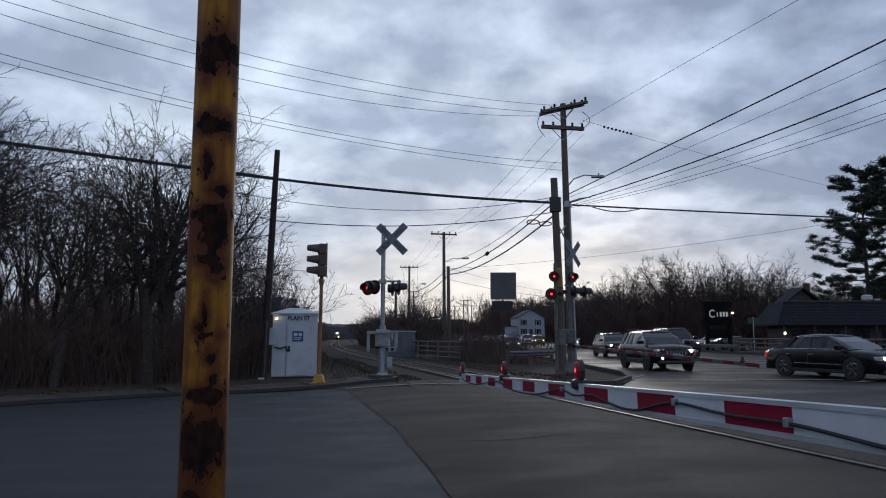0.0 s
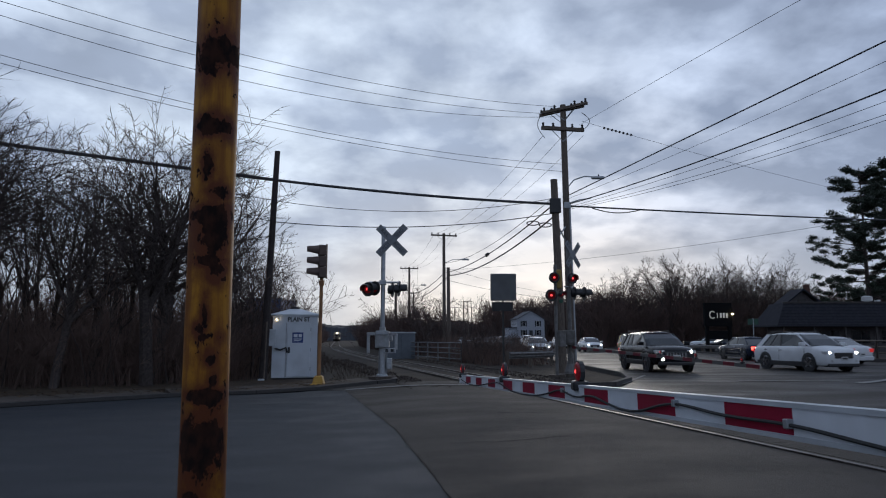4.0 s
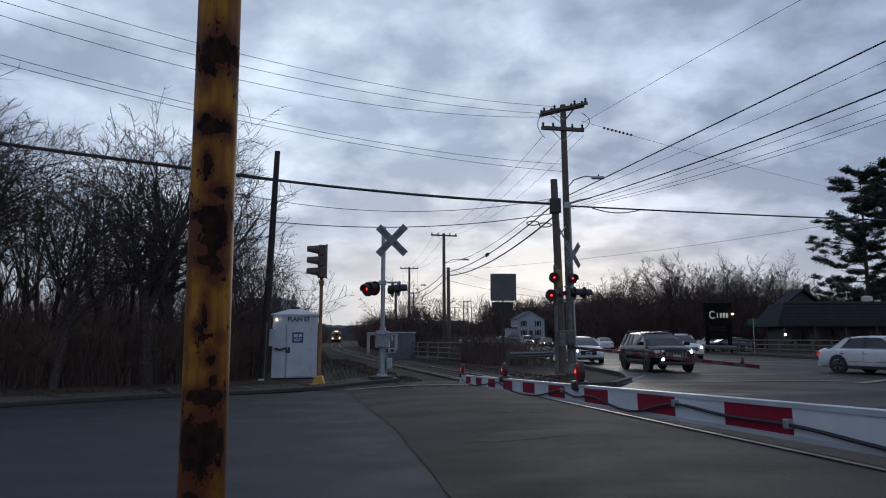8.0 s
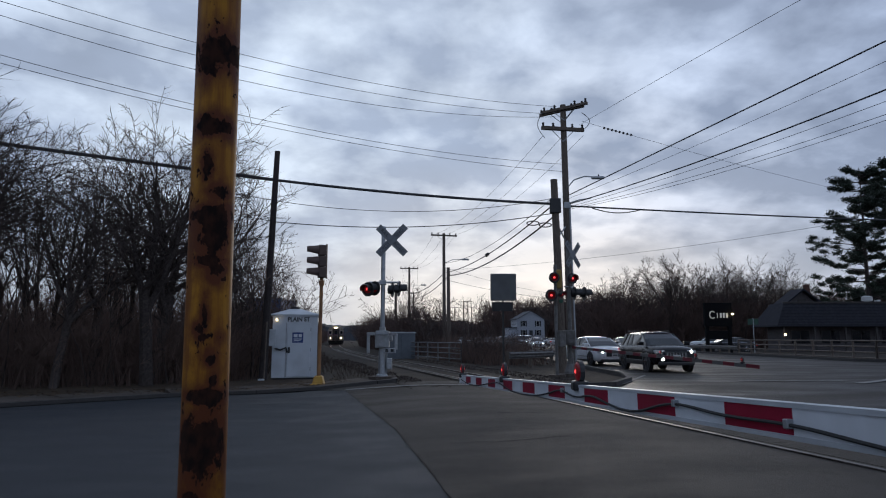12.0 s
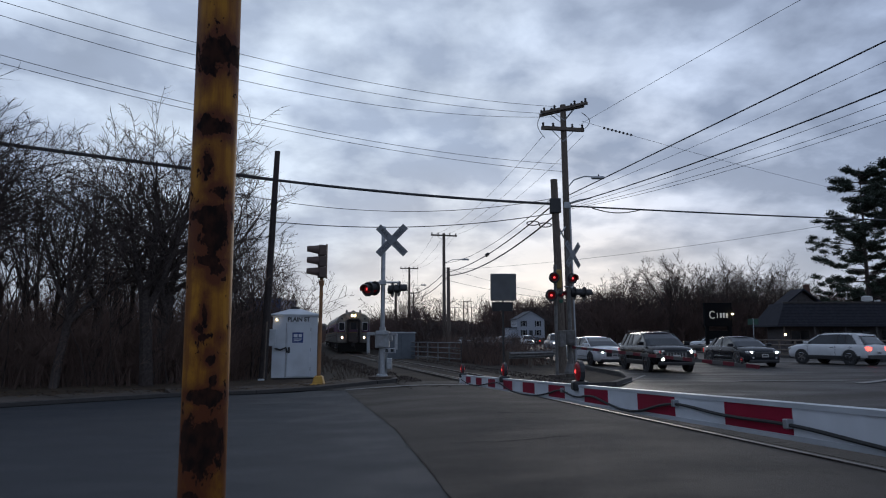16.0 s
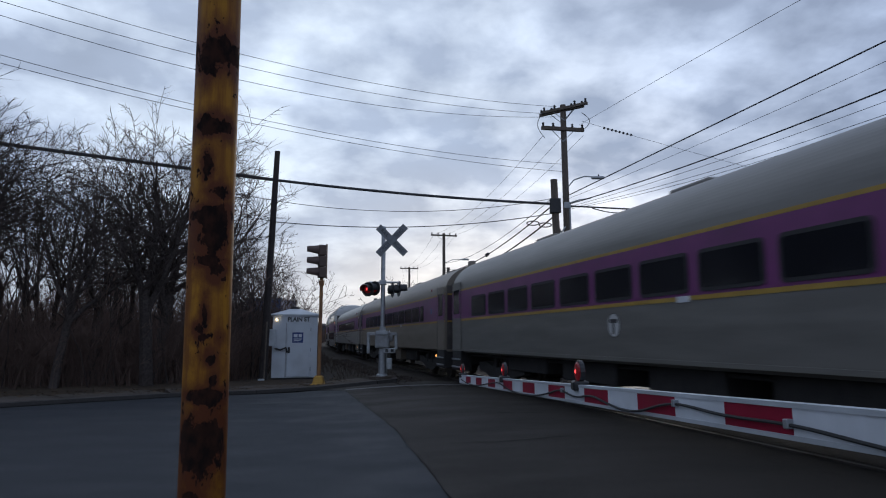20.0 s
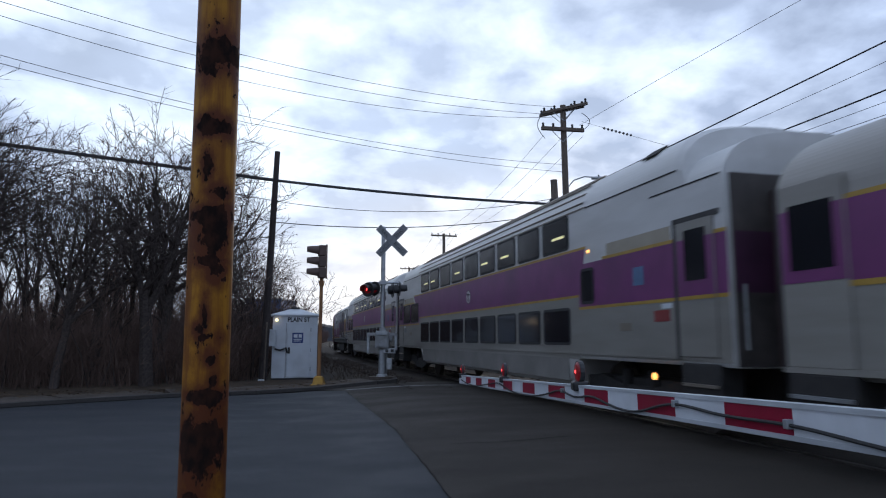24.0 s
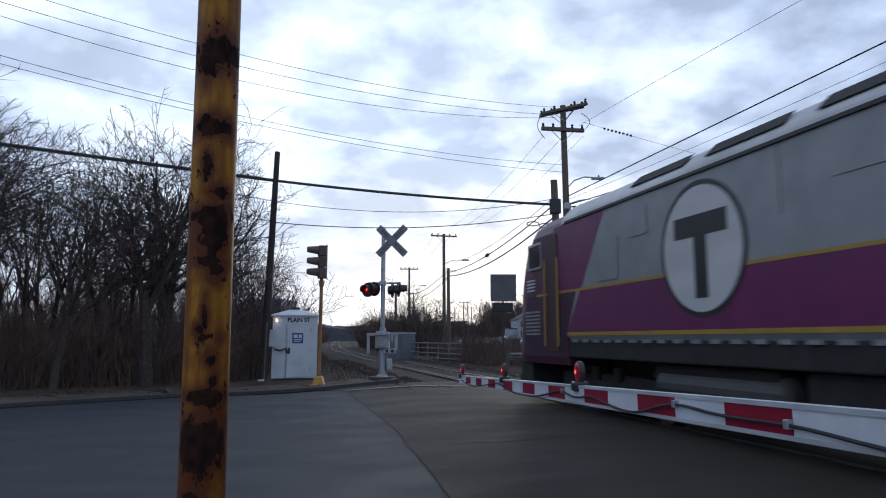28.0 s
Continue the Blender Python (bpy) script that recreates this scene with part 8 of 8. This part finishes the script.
rt_ = random.Random(11)
near_kinds = [tree_kind("tall bare grey tree at the edge of the thicket", h=10.0, seed=q, fork=0.38 + 0.05 * (q % 4), leaders=3 + q % 3, flare=(12, 44), wig=0.19, kids=(12, 6, 4), tip=0.40, r_base=0.19 + 0.014 * (q % 5), r_min=0.0105) for q in (3, 4, 5, 6, 8, 9)]
deep_kinds = [tree_kind("slender bare tree deep in the thicket", h=10.0, seed=q, fork=0.42, leaders=3, flare=(6, 26), kids=(7, 5, 4), r_base=0.10, r_min=0.013) for q in (13, 14, 15, 16)]
# skyline of the wood: bearing and elevation of its tops, falling towards the track
SKY_B = (-36.0, -31.5, -29.5, -27.3, -24.5, -21.5, -19.0, -16.5, -14.5, -13.0, -11.0)
SKY_E = (19.0, 18.4, 16.6, 17.0, 19.0, 17.0, 13.8, 11.4, 9.6, 7.4, 4.4)
spots, deep = [], []
for off, step, back in ((2.2, 2.2, 0), (4.0, 2.1, 0), (6.2, 2.2, 1), (9.0, 2.4, 1), (13.0, 2.8, 1), (19.0, 3.6, 1)):
    q = 0.0
    while q < 34:
        f = q + rt_.uniform(-0.5, 0.5)
        bx, by = -4.6 - f * 0.885, 22.4 - f * 0.465
        x, y = bx - 0.465 * off + rt_.uniform(-0.6, 0.6), by + 0.885 * off + rt_.uniform(-0.5, 0.5)
        q += step * rt_.uniform(0.7, 1.35)
        if x > -7.3 and y < 30.5 or x > -6.6 - 0.25 * (y - 30) and y >= 30.5:
            continue
        far_ = math.hypot(x, y)
        top = 1.6 + far_ * math.tan(radians(float(np.interp(math.degrees(math.atan2(x, y)), SKY_B, SKY_E))))
        (deep if back else spots).append((x, y, min(top, 13.5) / 10.9 * rt_.uniform(0.80, 1.0), rt_.uniform(0, 6.28)))
# the wood goes on behind, along the railway
for k in range(46):
    b, far_ = radians(rt_.uniform(-33.0, -13.5)), rt_.uniform(46, 125)
    top = 1.6 + far_ * math.tan(radians(float(np.interp(math.degrees(b), SKY_B, SKY_E)))) * 0.8
    deep.append((far_ * math.sin(b), far_ * math.cos(b), min(top, 13.5) / 11.4 * rt_.uniform(0.8, 1.0), rt_.uniform(0, 6.28)))
place_trees(near_kinds, spots)
place_trees(deep_kinds, deep)
# lower growth between the hut and the track, and beside the line farther off
bush_kinds = [tree_kind("bare brown many-stemmed shrub by the track", h=4.2, seed=s, fork=0.06, leaders=7, flare=(8, 46), kids=(6, 5, 4), r_base=0.05, r_min=0.008) for s in (21, 22, 23)]
spots = []
for k in range(26):
    y = 34 + k * 3.2 + rt_.uniform(-1, 1)
    c = on_track(y * 1.03, -8.5 - rt_.uniform(0, 4))
    spots.append((c.x, c.y, rt_.uniform(0.5, 1.0) * (1.0 if k > 4 else 0.7), rt_.uniform(0, 6.28)))
for k in range(26):
    c = on_track(44 + k * 3.0, 5.0 + rt_.uniform(0, 3))
    if c.x < 3.5:
        spots.append((c.x, c.y, rt_.uniform(0.45, 0.9), rt_.uniform(0, 6.28)))
for x, y, s in ((-7.6, 29.5, 0.9), (-8.4, 28.2, 1.0), (-7.2, 31.5, 1.1), (2.0, 36.5, 0.42), (2.9, 37.2, 0.45), (3.6, 36.2, 0.4), (1.7, 38.0, 0.45), (2.6, 39.0, 0.5), (4.2, 38.0, 0.42), (-1.5, 55, 1.2), (-3, 62, 1.4), (-2.2, 70, 1.5)):
    spots.append((x, y, s, rt_.uniform(0, 6.28)))
place_trees(bush_kinds, spots)


def stuff_stems(name, label, area, count, h, seed, material, r=0.008, bend_=0.3, twigs=2):
    rnd = random.Random(seed)
    segs = []
    for _ in range(count):
        x, y = area(rnd)
        p = Vector((x, y, gz(x, y) - 0.05))
        d = Vector((rnd.uniform(-0.35, 0.35), rnd.uniform(-0.35, 0.35), 1)).normalized()
        hh = h * rnd.uniform(0.35, 1.0)
        n = 3
        for i in range(n):
            q = p + d * hh / n
            segs.append((p, q, r * (1 - i / n * 0.6), r * (1 - (i + 1) / n * 0.6)))
            if i:
                for _k in range(twigs):
                    e = (d + Vector((rnd.uniform(-1, 1), rnd.uniform(-1, 1), rnd.uniform(-0.2, 0.8)))).normalized()
                    segs.append((q, q + e * hh * rnd.uniform(0.15, 0.35), r * 0.75, 0))
            d = (d + Vector((rnd.uniform(-bend_, bend_), rnd.uniform(-bend_, bend_), 0))).normalized()
            p = q
    v, f = branch_mesh(segs, 3)
    tagged(mesh_obj(name, v, f, material), label, "brush", kind="stuff")


def thicket_area(rnd):
    while True:
        f, off = rnd.uniform(-1.0, 34), 2.0 + rnd.random() ** 1.3 * 11
        bx, by = -4.6 - f * 0.885, 22.4 - f * 0.465
        x, y = bx - 0.465 * off, by + 0.885 * off
        if x < -7.3 or y > 30:
            return x, y


stuff_stems("undergrowth", "dense brown bare undergrowth below the trees", thicket_area, 7800, 2.9, 31, M_brush, 0.0085, 1.3, 4)


stuff_stems("saplings", "thin bare saplings crowding the thicket", thicket_area, 220, 6.0, 34, M_twig, 0.026, 0.2, 4)
stuff_stems("tall_brush", "tall thin brown brush between the trunks", thicket_area, 1100, 4.6, 38, M_brush, 0.010, 0.8, 4)


def deep_wood(rnd):
    b, q = radians(rnd.uniform(-34, -13.0)), rnd.uniform(44, 130)
    return q * math.sin(b), q * math.cos(b)


stuff_stems("deep_brush", "dark bare brush filling the wood along the railway", deep_wood, 3000, 5.5, 39, M_brush_far, 0.035, 0.6, 3)


def island_area(rnd):
    s = rnd.uniform(33, 46)
    c = on_track(s, rnd.uniform(3.6, 8.0))
    return c.x, c.y


stuff_stems("undergrowth", "low brown weeds and stalks beside the track", island_area, 1700, 1.5, 32, M_brush, 0.010)


def verge_area(rnd):
    s = rnd.uniform(24, 70)
    c = on_track(s, -rnd.uniform(3.2, 9.0))
    if c.y < 29 and c.x < -4.0:
        return verge_area(rnd)
    return c.x, c.y


stuff_stems("undergrowth", "dry grass and weeds on the track verge", verge_area, 3800, 0.55, 33, mat("dry_grass", (0.085, 0.064, 0.050), (0.050, 0.038, 0.031), 3, 0.95), 0.006, 0.6)

def line_right(rnd):
    c = on_track(rnd.uniform(56, 125), 4.2 + rnd.random() ** 1.6 * 5)
    return c.x, c.y


def line_left(rnd):
    c = on_track(rnd.uniform(60, 330), -4.4 - rnd.random() * 9)
    return c.x, c.y


stuff_stems("trackside_brush", "dark bare brush along the far side of the railway", line_right, 3400, 4.2, 35, M_brush_far, 0.024, 0.7, 3)
stuff_stems("trackside_brush", "dark bare brush along the near side of the railway", line_left, 6000, 4.6, 36, M_brush_far, 0.032, 0.7, 3)


# leaf litter as loose small leaves on sidewalk edge
def leaf_litter():
    rnd = random.Random(40)
    v, f = [], []
    for _ in range(2600):
        q = rnd.uniform(-1, 34)
        off = abs(rnd.gauss(0.2, 1.1))
        bx, by = -3.6 - q * 0.885, 21.4 - q * 0.465
        x, y = bx - 0.465 * off, by + 0.885 * off
        z = gz(x, y) + 0.112
        a, s = rnd.uniform(0, 6.28), rnd.uniform(0.03, 0.07)
        b = len(v)
        for k in range(4):
            v.append((x + s * math.cos(a + k * 1.57), y + s * math.sin(a + k * 1.57) * 0.7, z + rnd.uniform(0, 0.03)))
        f.append((b, b + 1, b + 2, b + 3))
    tagged(mesh_obj("leaf_litter", v, f, mat("dead_leaves", (0.12, 0.085, 0.055), (0.07, 0.05, 0.034), 2, 0.9)), "scattered dead brown leaves", "leaves", kind="stuff")


leaf_litter()

# far woods behind the avenue
far_kinds = [tree_kind("bare grey tree in the far wood", h=13, seed=q, fork=0.30, leaders=5, flare=(8, 40), kids=(7, 6, 5), r_base=0.2, r_min=0.018, wig=0.2) for q in (51, 52, 53)]
round_kinds = [tree_kind("tall bare tree with a rounded crown above the far wood", h=13, seed=q, fork=0.34, leaders=6, flare=(10, 44), kids=(9, 7, 6), r_base=0.24, r_min=0.020, wig=0.2) for q in (57, 58)]
fan_kinds = [tree_kind("tall bare tree with straight fanned branches in the far wood", h=13, seed=q, fork=0.22, leaders=8, flare=(6, 42), kids=(9, 6, 5), r_base=0.22, r_min=0.019, wig=0.07) for q in (54, 55)]
spots = []
for k in range(66):
    x = 21 + k * 0.92 + rt_.uniform(-1.5, 1.5)
    y = 100 + rt_.uniform(-5, 22) + (10 if x < 26 else 0)
    spots.append((x, y, rt_.uniform(0.56, 0.72), rt_.uniform(0, 6.28)))
for k in range(14):
    spots.append((22 + k * 1.8, 170 + rt_.uniform(-8, 20), rt_.uniform(0.7, 0.95), rt_.uniform(0, 6.28)))
place_trees(far_kinds, spots)
place_trees(round_kinds, [(33.8, 100, 1.0, 0.3), (30.6, 104, 0.86, 1.7), (37.2, 106, 0.92, 3.0), (27.6, 107, 0.82, 4.4), (24.2, 112, 0.80, 5.5), (35.6, 112, 0.90, 2.2)])
place_trees(fan_kinds, [(43.2, 103, 0.95, 0.4), (47.3, 105, 0.93, 2.1), (51.3, 104, 0.91, 4.0), (54.0, 108, 0.82, 1.0), (40.6, 110, 0.84, 5.0), (45.2, 109, 0.88, 3.2)])


def wood_area(rnd):
    return rnd.uniform(22, 84), rnd.uniform(96, 130)


stuff_stems("far_undergrowth", "dense brown undergrowth of the far wood", wood_area, 10500, 8.8, 61, M_brush_far, 0.030, 1.0, 4)


def mid_wood(rnd):
    return rnd.uniform(-10, 16), rnd.uniform(215, 260)


def mid_wood_tall(rnd):
    return rnd.uniform(13, 52), rnd.uniform(185, 240)


stuff_stems("far_undergrowth", "low dark bare wood down the avenue", mid_wood, 2600, 6.5, 62, M_brush_far, 0.09)
stuff_stems("far_undergrowth", "dark bare wood behind the white house", mid_wood_tall, 4200, 12.0, 63, M_brush_far, 0.09)


def far_ridge(name, y, x0, x1, h, rough, seed, label):
    rnd = random.Random(seed)
    n = 400
    rings = []
    for i in range(n + 1):
        x = x0 + (x1 - x0) * i / n
        z = h * (0.8 + 0.2 * noise.noise(Vector((x * 0.004, seed, 0)))) + rough * noise.noise(Vector((x * 0.05, seed, 3))) + rough * 0.6 * rnd.random()
        rings.append([(x, y, -1), (x, y + 60, -1), (x, y + 40, z), (x, y + 8, z * 0.9)])
    tagged(part(name, loft(rings), mat("hazy_wood_" + name, (0.055, 0.058, 0.065), (0.04, 0.043, 0.05), 0.05, 0.95, bump=0.6, bscale=0.3), None), label, "hill", kind="stuff")


far_ridge("distant_woods", 900, -1400, 1500, 24, 3.0, 5, "distant wooded ridge on the horizon")
far_ridge("middle_woods", 460, -360, 60, 12.5, 3.0, 7, "dark belt of trees beyond the railway")
# added belt behind the camera, never in view, closes off the low sky
far_ridge("rear_woods", -160, -400, 400, 11, 3.0, 9, "unseen dark belt of trees added behind the street")


# dark pine
def pine(x, y, h, seed, label):
    rnd = random.Random(seed)
    t = thing("pine_tree", label, "tree", m=Matrix.Translation((x, y, gz(x, y))))
    segs, nv, nf = [], [], []
    for i in range(10):
        segs.append((Vector((0.05 * math.sin(i), 0, h * i / 10)), Vector((0.05 * math.sin(i + 1), 0, h * (i + 1) / 10)), 0.36 * (1 - i / 10.5), 0.36 * (1 - (i + 1) / 10.5)))
    v, f = branch_mesh(segs, 8)
    mesh_obj("trunk", v, f, M_bark, t)
    limbs = []
    for k in range(90):
        z = h * (0.22 + 0.76 * (int(k / 5) * 5 + rnd.uniform(0, 3.2)) / 90)
        a = rnd.uniform(0, 6.28)
        ln = (h * 0.37) * (1.06 - z / h) ** 0.7 * rnd.uniform(0.65, 1.15)
        d = Vector((math.cos(a), math.sin(a), rnd.uniform(-0.05, 0.25)))
        p = Vector((0, 0, z))
        for j in range(4):
            q = p + d * ln / 4
            limbs.append((p, q, 0.07 * (1 - j / 4.4), 0.07 * (1 - (j + 1) / 4.4)))
            if j:
                for m_ in range(4):
                    e = (d + Vector((rnd.uniform(-1, 1), rnd.uniform(-1, 1), rnd.uniform(-0.1, 0.5)))).normalized()
                    tip = q + e * rnd.uniform(0.3, 0.95)
                    limbs.append((q, tip, 0.02, 0.01))
                    for _n in range(52):
                        c = q.lerp(tip, rnd.uniform(0.3, 1.1)) + Vector((rnd.gauss(0, 0.2), rnd.gauss(0, 0.2), rnd.gauss(0.03, 0.10)))
                        u_ = Vector((rnd.uniform(-1, 1), rnd.uniform(-1, 1), rnd.uniform(-0.3, 0.9))).normalized() * rnd.uniform(0.2, 0.4)
                        w_ = u_.cross(Vector((rnd.uniform(-1, 1), rnd.uniform(-1, 1), rnd.uniform(-1, 1)))).normalized() * 0.05
                        b = len(nv)
                        nv.extend((c - w_, c + w_, c + u_))
                        nf.append((b, b + 1, b + 2))
            d = (d + Vector((0, 0, 0.06))).normalized()
            p = q
    v, f = branch_mesh(limbs, 5)
    mesh_obj("branchwork", v, f, M_bark, t)
    mesh_obj("needles", nv, nf, M_needle, t, "dark green needle tufts")


pine(49.6, 79, 21.6, 71, "tall dark pine with ragged tiers of needles")
pine(56.5, 82, 23.6, 72, "tall dark pine with ragged tiers of needles")

# ================= what drives and what waits =================
black = car_paint("black", (0.008, 0.008, 0.010), metal=0.0)
white = car_paint("white", (0.62, 0.63, 0.64), metal=0.0)
silver = car_paint("silver", (0.32, 0.33, 0.34))
navy = car_paint("navy", (0.012, 0.018, 0.036))
blue_p = car_paint("blue", (0.020, 0.036, 0.095))
mustard = car_paint("mustard", (0.28, 0.175, 0.022), metal=0.0)
grey_p = car_paint("charcoal", (0.022, 0.023, 0.027))
red_p = car_paint("dark_red", (0.16, 0.015, 0.018))

waiting = [("suv", black, "black suv waiting at the crossing with headlights on", 9.2, 29.8, -86),
           ("suv", silver, "silver suv parked far down the avenue", 8.6, 96, -86), ("sedan", white, "white sedan in the far queue", 8.3, 104, -88),
           ("pickup", white, "white pickup in the far queue with lights on", 14.5, 118, -88), ("suv", grey_p, "dark suv in the far queue", 11.4, 122, -88),
           ("sedan", silver, "silver sedan in the far queue", 8.2, 128, -88), ("suv", white, "white suv parked by the far houses", 3.5, 150, -80),
           ("sedan", white, "white sedan parked by the far houses", 7.0, 156, -120), ("suv", silver, "silver suv parked by the far houses", 10.0, 152, -100),
           ("sedan", grey_p, "dark sedan far down the avenue with lights on", 1.75, 132, -94), ("suv", grey_p, "dark suv far down the avenue with lights on", -2.6, 150, -96),
           ("sedan", grey_p, "dark sedan parked beside the restaurant", 27.5, 66, 175), ("suv", white, "white suv parked beside the restaurant", 29.0, 74, 170)]
for kind, paint, lab, x, y, a in waiting:
    c = car(kind, paint, lab, lights=("light" in lab), fog=("at the crossing" in lab))
    c.matrix_basis = pose(x, y, gz(x, y) + 0.004, 0, 0, a)
turn_lane = car("sedan", white, "white sedan queued behind a waiting suv", True)

driving = [
    ("outer", "big_suv", black, "large black suv driving past with lights on", True, False, [(0, 285.3), (0.5, 289.2), (1, 294.2), (1.5, 298.2), (2, 301.6), (3, 310.1), (6, 346.1), (28, 421.1)]),
    ("inner", "suv", black, "dark suv driving past with headlights on", True, False, [(0, 282.2), (1, 294.5), (1.5, 299.0), (2, 303.1), (2.5, 307.2), (3, 311.0), (6, 345.5), (28, 422.5)]),
    ("outer", "hatch", white, "white crossover hatchback driving past", True, False, [(0, 247.4), (0.5, 254.9), (1, 261.4), (1.5, 268.4), (2.5, 283.9), (3, 289.6), (3.5, 295.4), (5, 309.2), (8, 346.2), (28, 419.2)]),
    ("inner", "sedan", black, "black sedan leaving the crossing", True, False, [(0, 306.7), (0.3, 308.6), (0.5, 310.0), (3, 332.5), (28, 428.5)]),
    ("outer", "box_suv", mustard, "mustard yellow boxy suv driving past", True, False, [(0, 219.3), (2.5, 257.0), (3, 263.5), (3.5, 269.7), (5.5, 296.4), (6, 300.8), (6.5, 304.7), (8, 317.5), (11, 351.5), (28, 417.5)]),
    ("outer", "sedan", white, "white sedan driving past with headlights on", True, False, [(0, 211.8), (5.5, 277.5), (6.5, 289.2), (7, 294.7), (7.5, 299.8), (8, 304.0), (10, 323.5), (14, 361.5), (28, 413.5)]),
    ("outer", "suv", white, "white suv driving past with headlights on", True, False, [(0, 201.8), (7.5, 278.0), (8, 286.3), (8.5, 294.4), (9, 300.4), (9.5, 305.1), (12, 329.6), (28, 409.6)]),
    ("outer", "sedan", grey_p, "dark grey sedan stopped at the far gate", True, False, [(0, 176.5), (9, 236.5), (12.5, 279.5), (14.5, 293.1), (15, 293.8), (15.5, 294.5), (16, 294.9), (17, 295.2), (28, 295.2)]),
    ("away", "sedan", navy, "dark blue sedan driving away", False, True, [(0, 95), (3, 121.0), (3.5, 124.4), (5, 139), (8, 180), (28, 385)]),
    ("away", "sedan", white, "white sedan driving away", False, False, [(0, 80), (3.5, 117.0), (5.5, 136), (7, 158), (9, 182), (28, 370)]),
    ("away", "suv", grey_p, "dark suv driving away with brake lights", False, True, [(0, 60), (5.5, 119.5), (6, 125.5), (6.5, 131), (7, 138.5), (9, 165), (28, 355)]),
    ("away", "suv", navy, "dark suv driving away down the avenue", False, True, [(0, 20), (13, 112), (14.5, 126.3), (15.5, 140.5), (18, 175), (28, 290)]),
    ("away", "suv", white, "white suv driving away with brake lights lit", False, True, [(0, 10), (15, 112.5), (15.5, 116.8), (16, 120.9), (16.5, 126.4), (17, 134.0), (17.5, 142), (20, 175), (28, 270)]),
    ("away", "off_roader", white, "white off-road suv with dark hard top and spare wheel", False, False, [(0, 5), (17, 107.4), (18, 118.9), (18.5, 124.7), (19, 131.6), (21, 155), (28, 240)]),
    ("away", "hatch", blue_p, "dark blue hatchback following down the avenue", False, False, [(0, 2), (18, 104.0), (19, 113.9), (19.5, 118.8), (20, 123.9), (22, 146), (28, 225)]),
    ("inner", "sedan", white, "white sedan coming past the waiting queue", True, False, [(0, 168.8), (15, 260.8), (18, 286.8), (19, 296.1), (20, 305.0), (22, 322.0), (28, 380.0)]),
    ("inner", "pickup", silver, "silver pickup rolling up the avenue", True, False, [(0, 150.5), (14, 235.5), (17, 268.5), (20, 280.2), (28, 281.1)]),
]
moving = []
for lane, kind, paint, lab, lights, brake, marks in driving:
    moving.append((off_roader(paint, lab) if kind == "off_roader" else car(kind, paint, lab, lights, brake), lane, marks))
train = (cab_car, coach_b, coach_c, bi_a, bi_b, loco)


def rolling(wheel, radius, track_u, windows):
    """Roll a wheel about its axle by the way run, while it is near enough to be seen."""
    home = wheel.matrix_basis.copy()
    u0, u1 = windows
    step = radians(75) * radius
    samples = [(t, min(max(u, u0), u1)) for t, u in track_u]
    ts, us = [q[0] for q in samples], [q[1] for q in samples]
    rows, last = [(0.0, us[0])], us[0]
    for (ta, ua), (tb, ub) in zip(samples, samples[1:]):
        n = max(1, int(abs(ub - ua) / step) + 1)
        if abs(ub - ua) < 1e-6:
            continue
        for k in range(n + 1):
            f = k / n
            t = ta + (tb - ta) * f
            if t > rows[-1][0] + 0.02:
                rows.append((t, ua + (ub - ua) * f))
    if rows[-1][0] < 27.99:
        rows.append((28.0, us[-1]))
    walk(wheel, [(t, home @ Matrix.Rotation((u - us[0]) / radius, 4, "Y")) for t, u in rows])


def motions():
    for i, thing_ in enumerate(train):
        walk(thing_, train_rows(i))
        mid_t = (JOINTS[i] + JOINTS[i + 1]) / 2
        run = [(k * 0.25, travelled(k * 0.25) - travelled(mid_t)) for k in range(113)]
        for w in thing_.children_recursive:
            if w.name.startswith("wheelset"):
                rolling(w, 0.46, run, (-45.0, 14.0))
    for thing_, lane, marks in moving:
        walk(thing_, drive_rows(lane, marks))
        span = (285.0, 312.0) if lane != "away" else (108.0, 136.0)
        for w in thing_.children_recursive:
            if w.name.split(".")[0] == "wheel":
                rolling(w, 0.36, way_run(marks), span)
    rows = []
    for t, x, y, a in ((0, 7.4, 75, -89), (3, 7.5, 62, -89), (5.5, 7.6, 46, -88), (7.0, 7.85, 41.0, -90), (8.0, 7.95, 39.4, -92), (9.0, 8.0, 37.9, -90), (10.0, 8.05, 36.6, -85), (11.0, 8.05, 36.15, -80), (28, 8.05, 36.15, -80)):
        rows.append((t, pose(x, y, gz(x, y) + 0.004, 0, 0, a)))
    walk(turn_lane, rows)


motions()
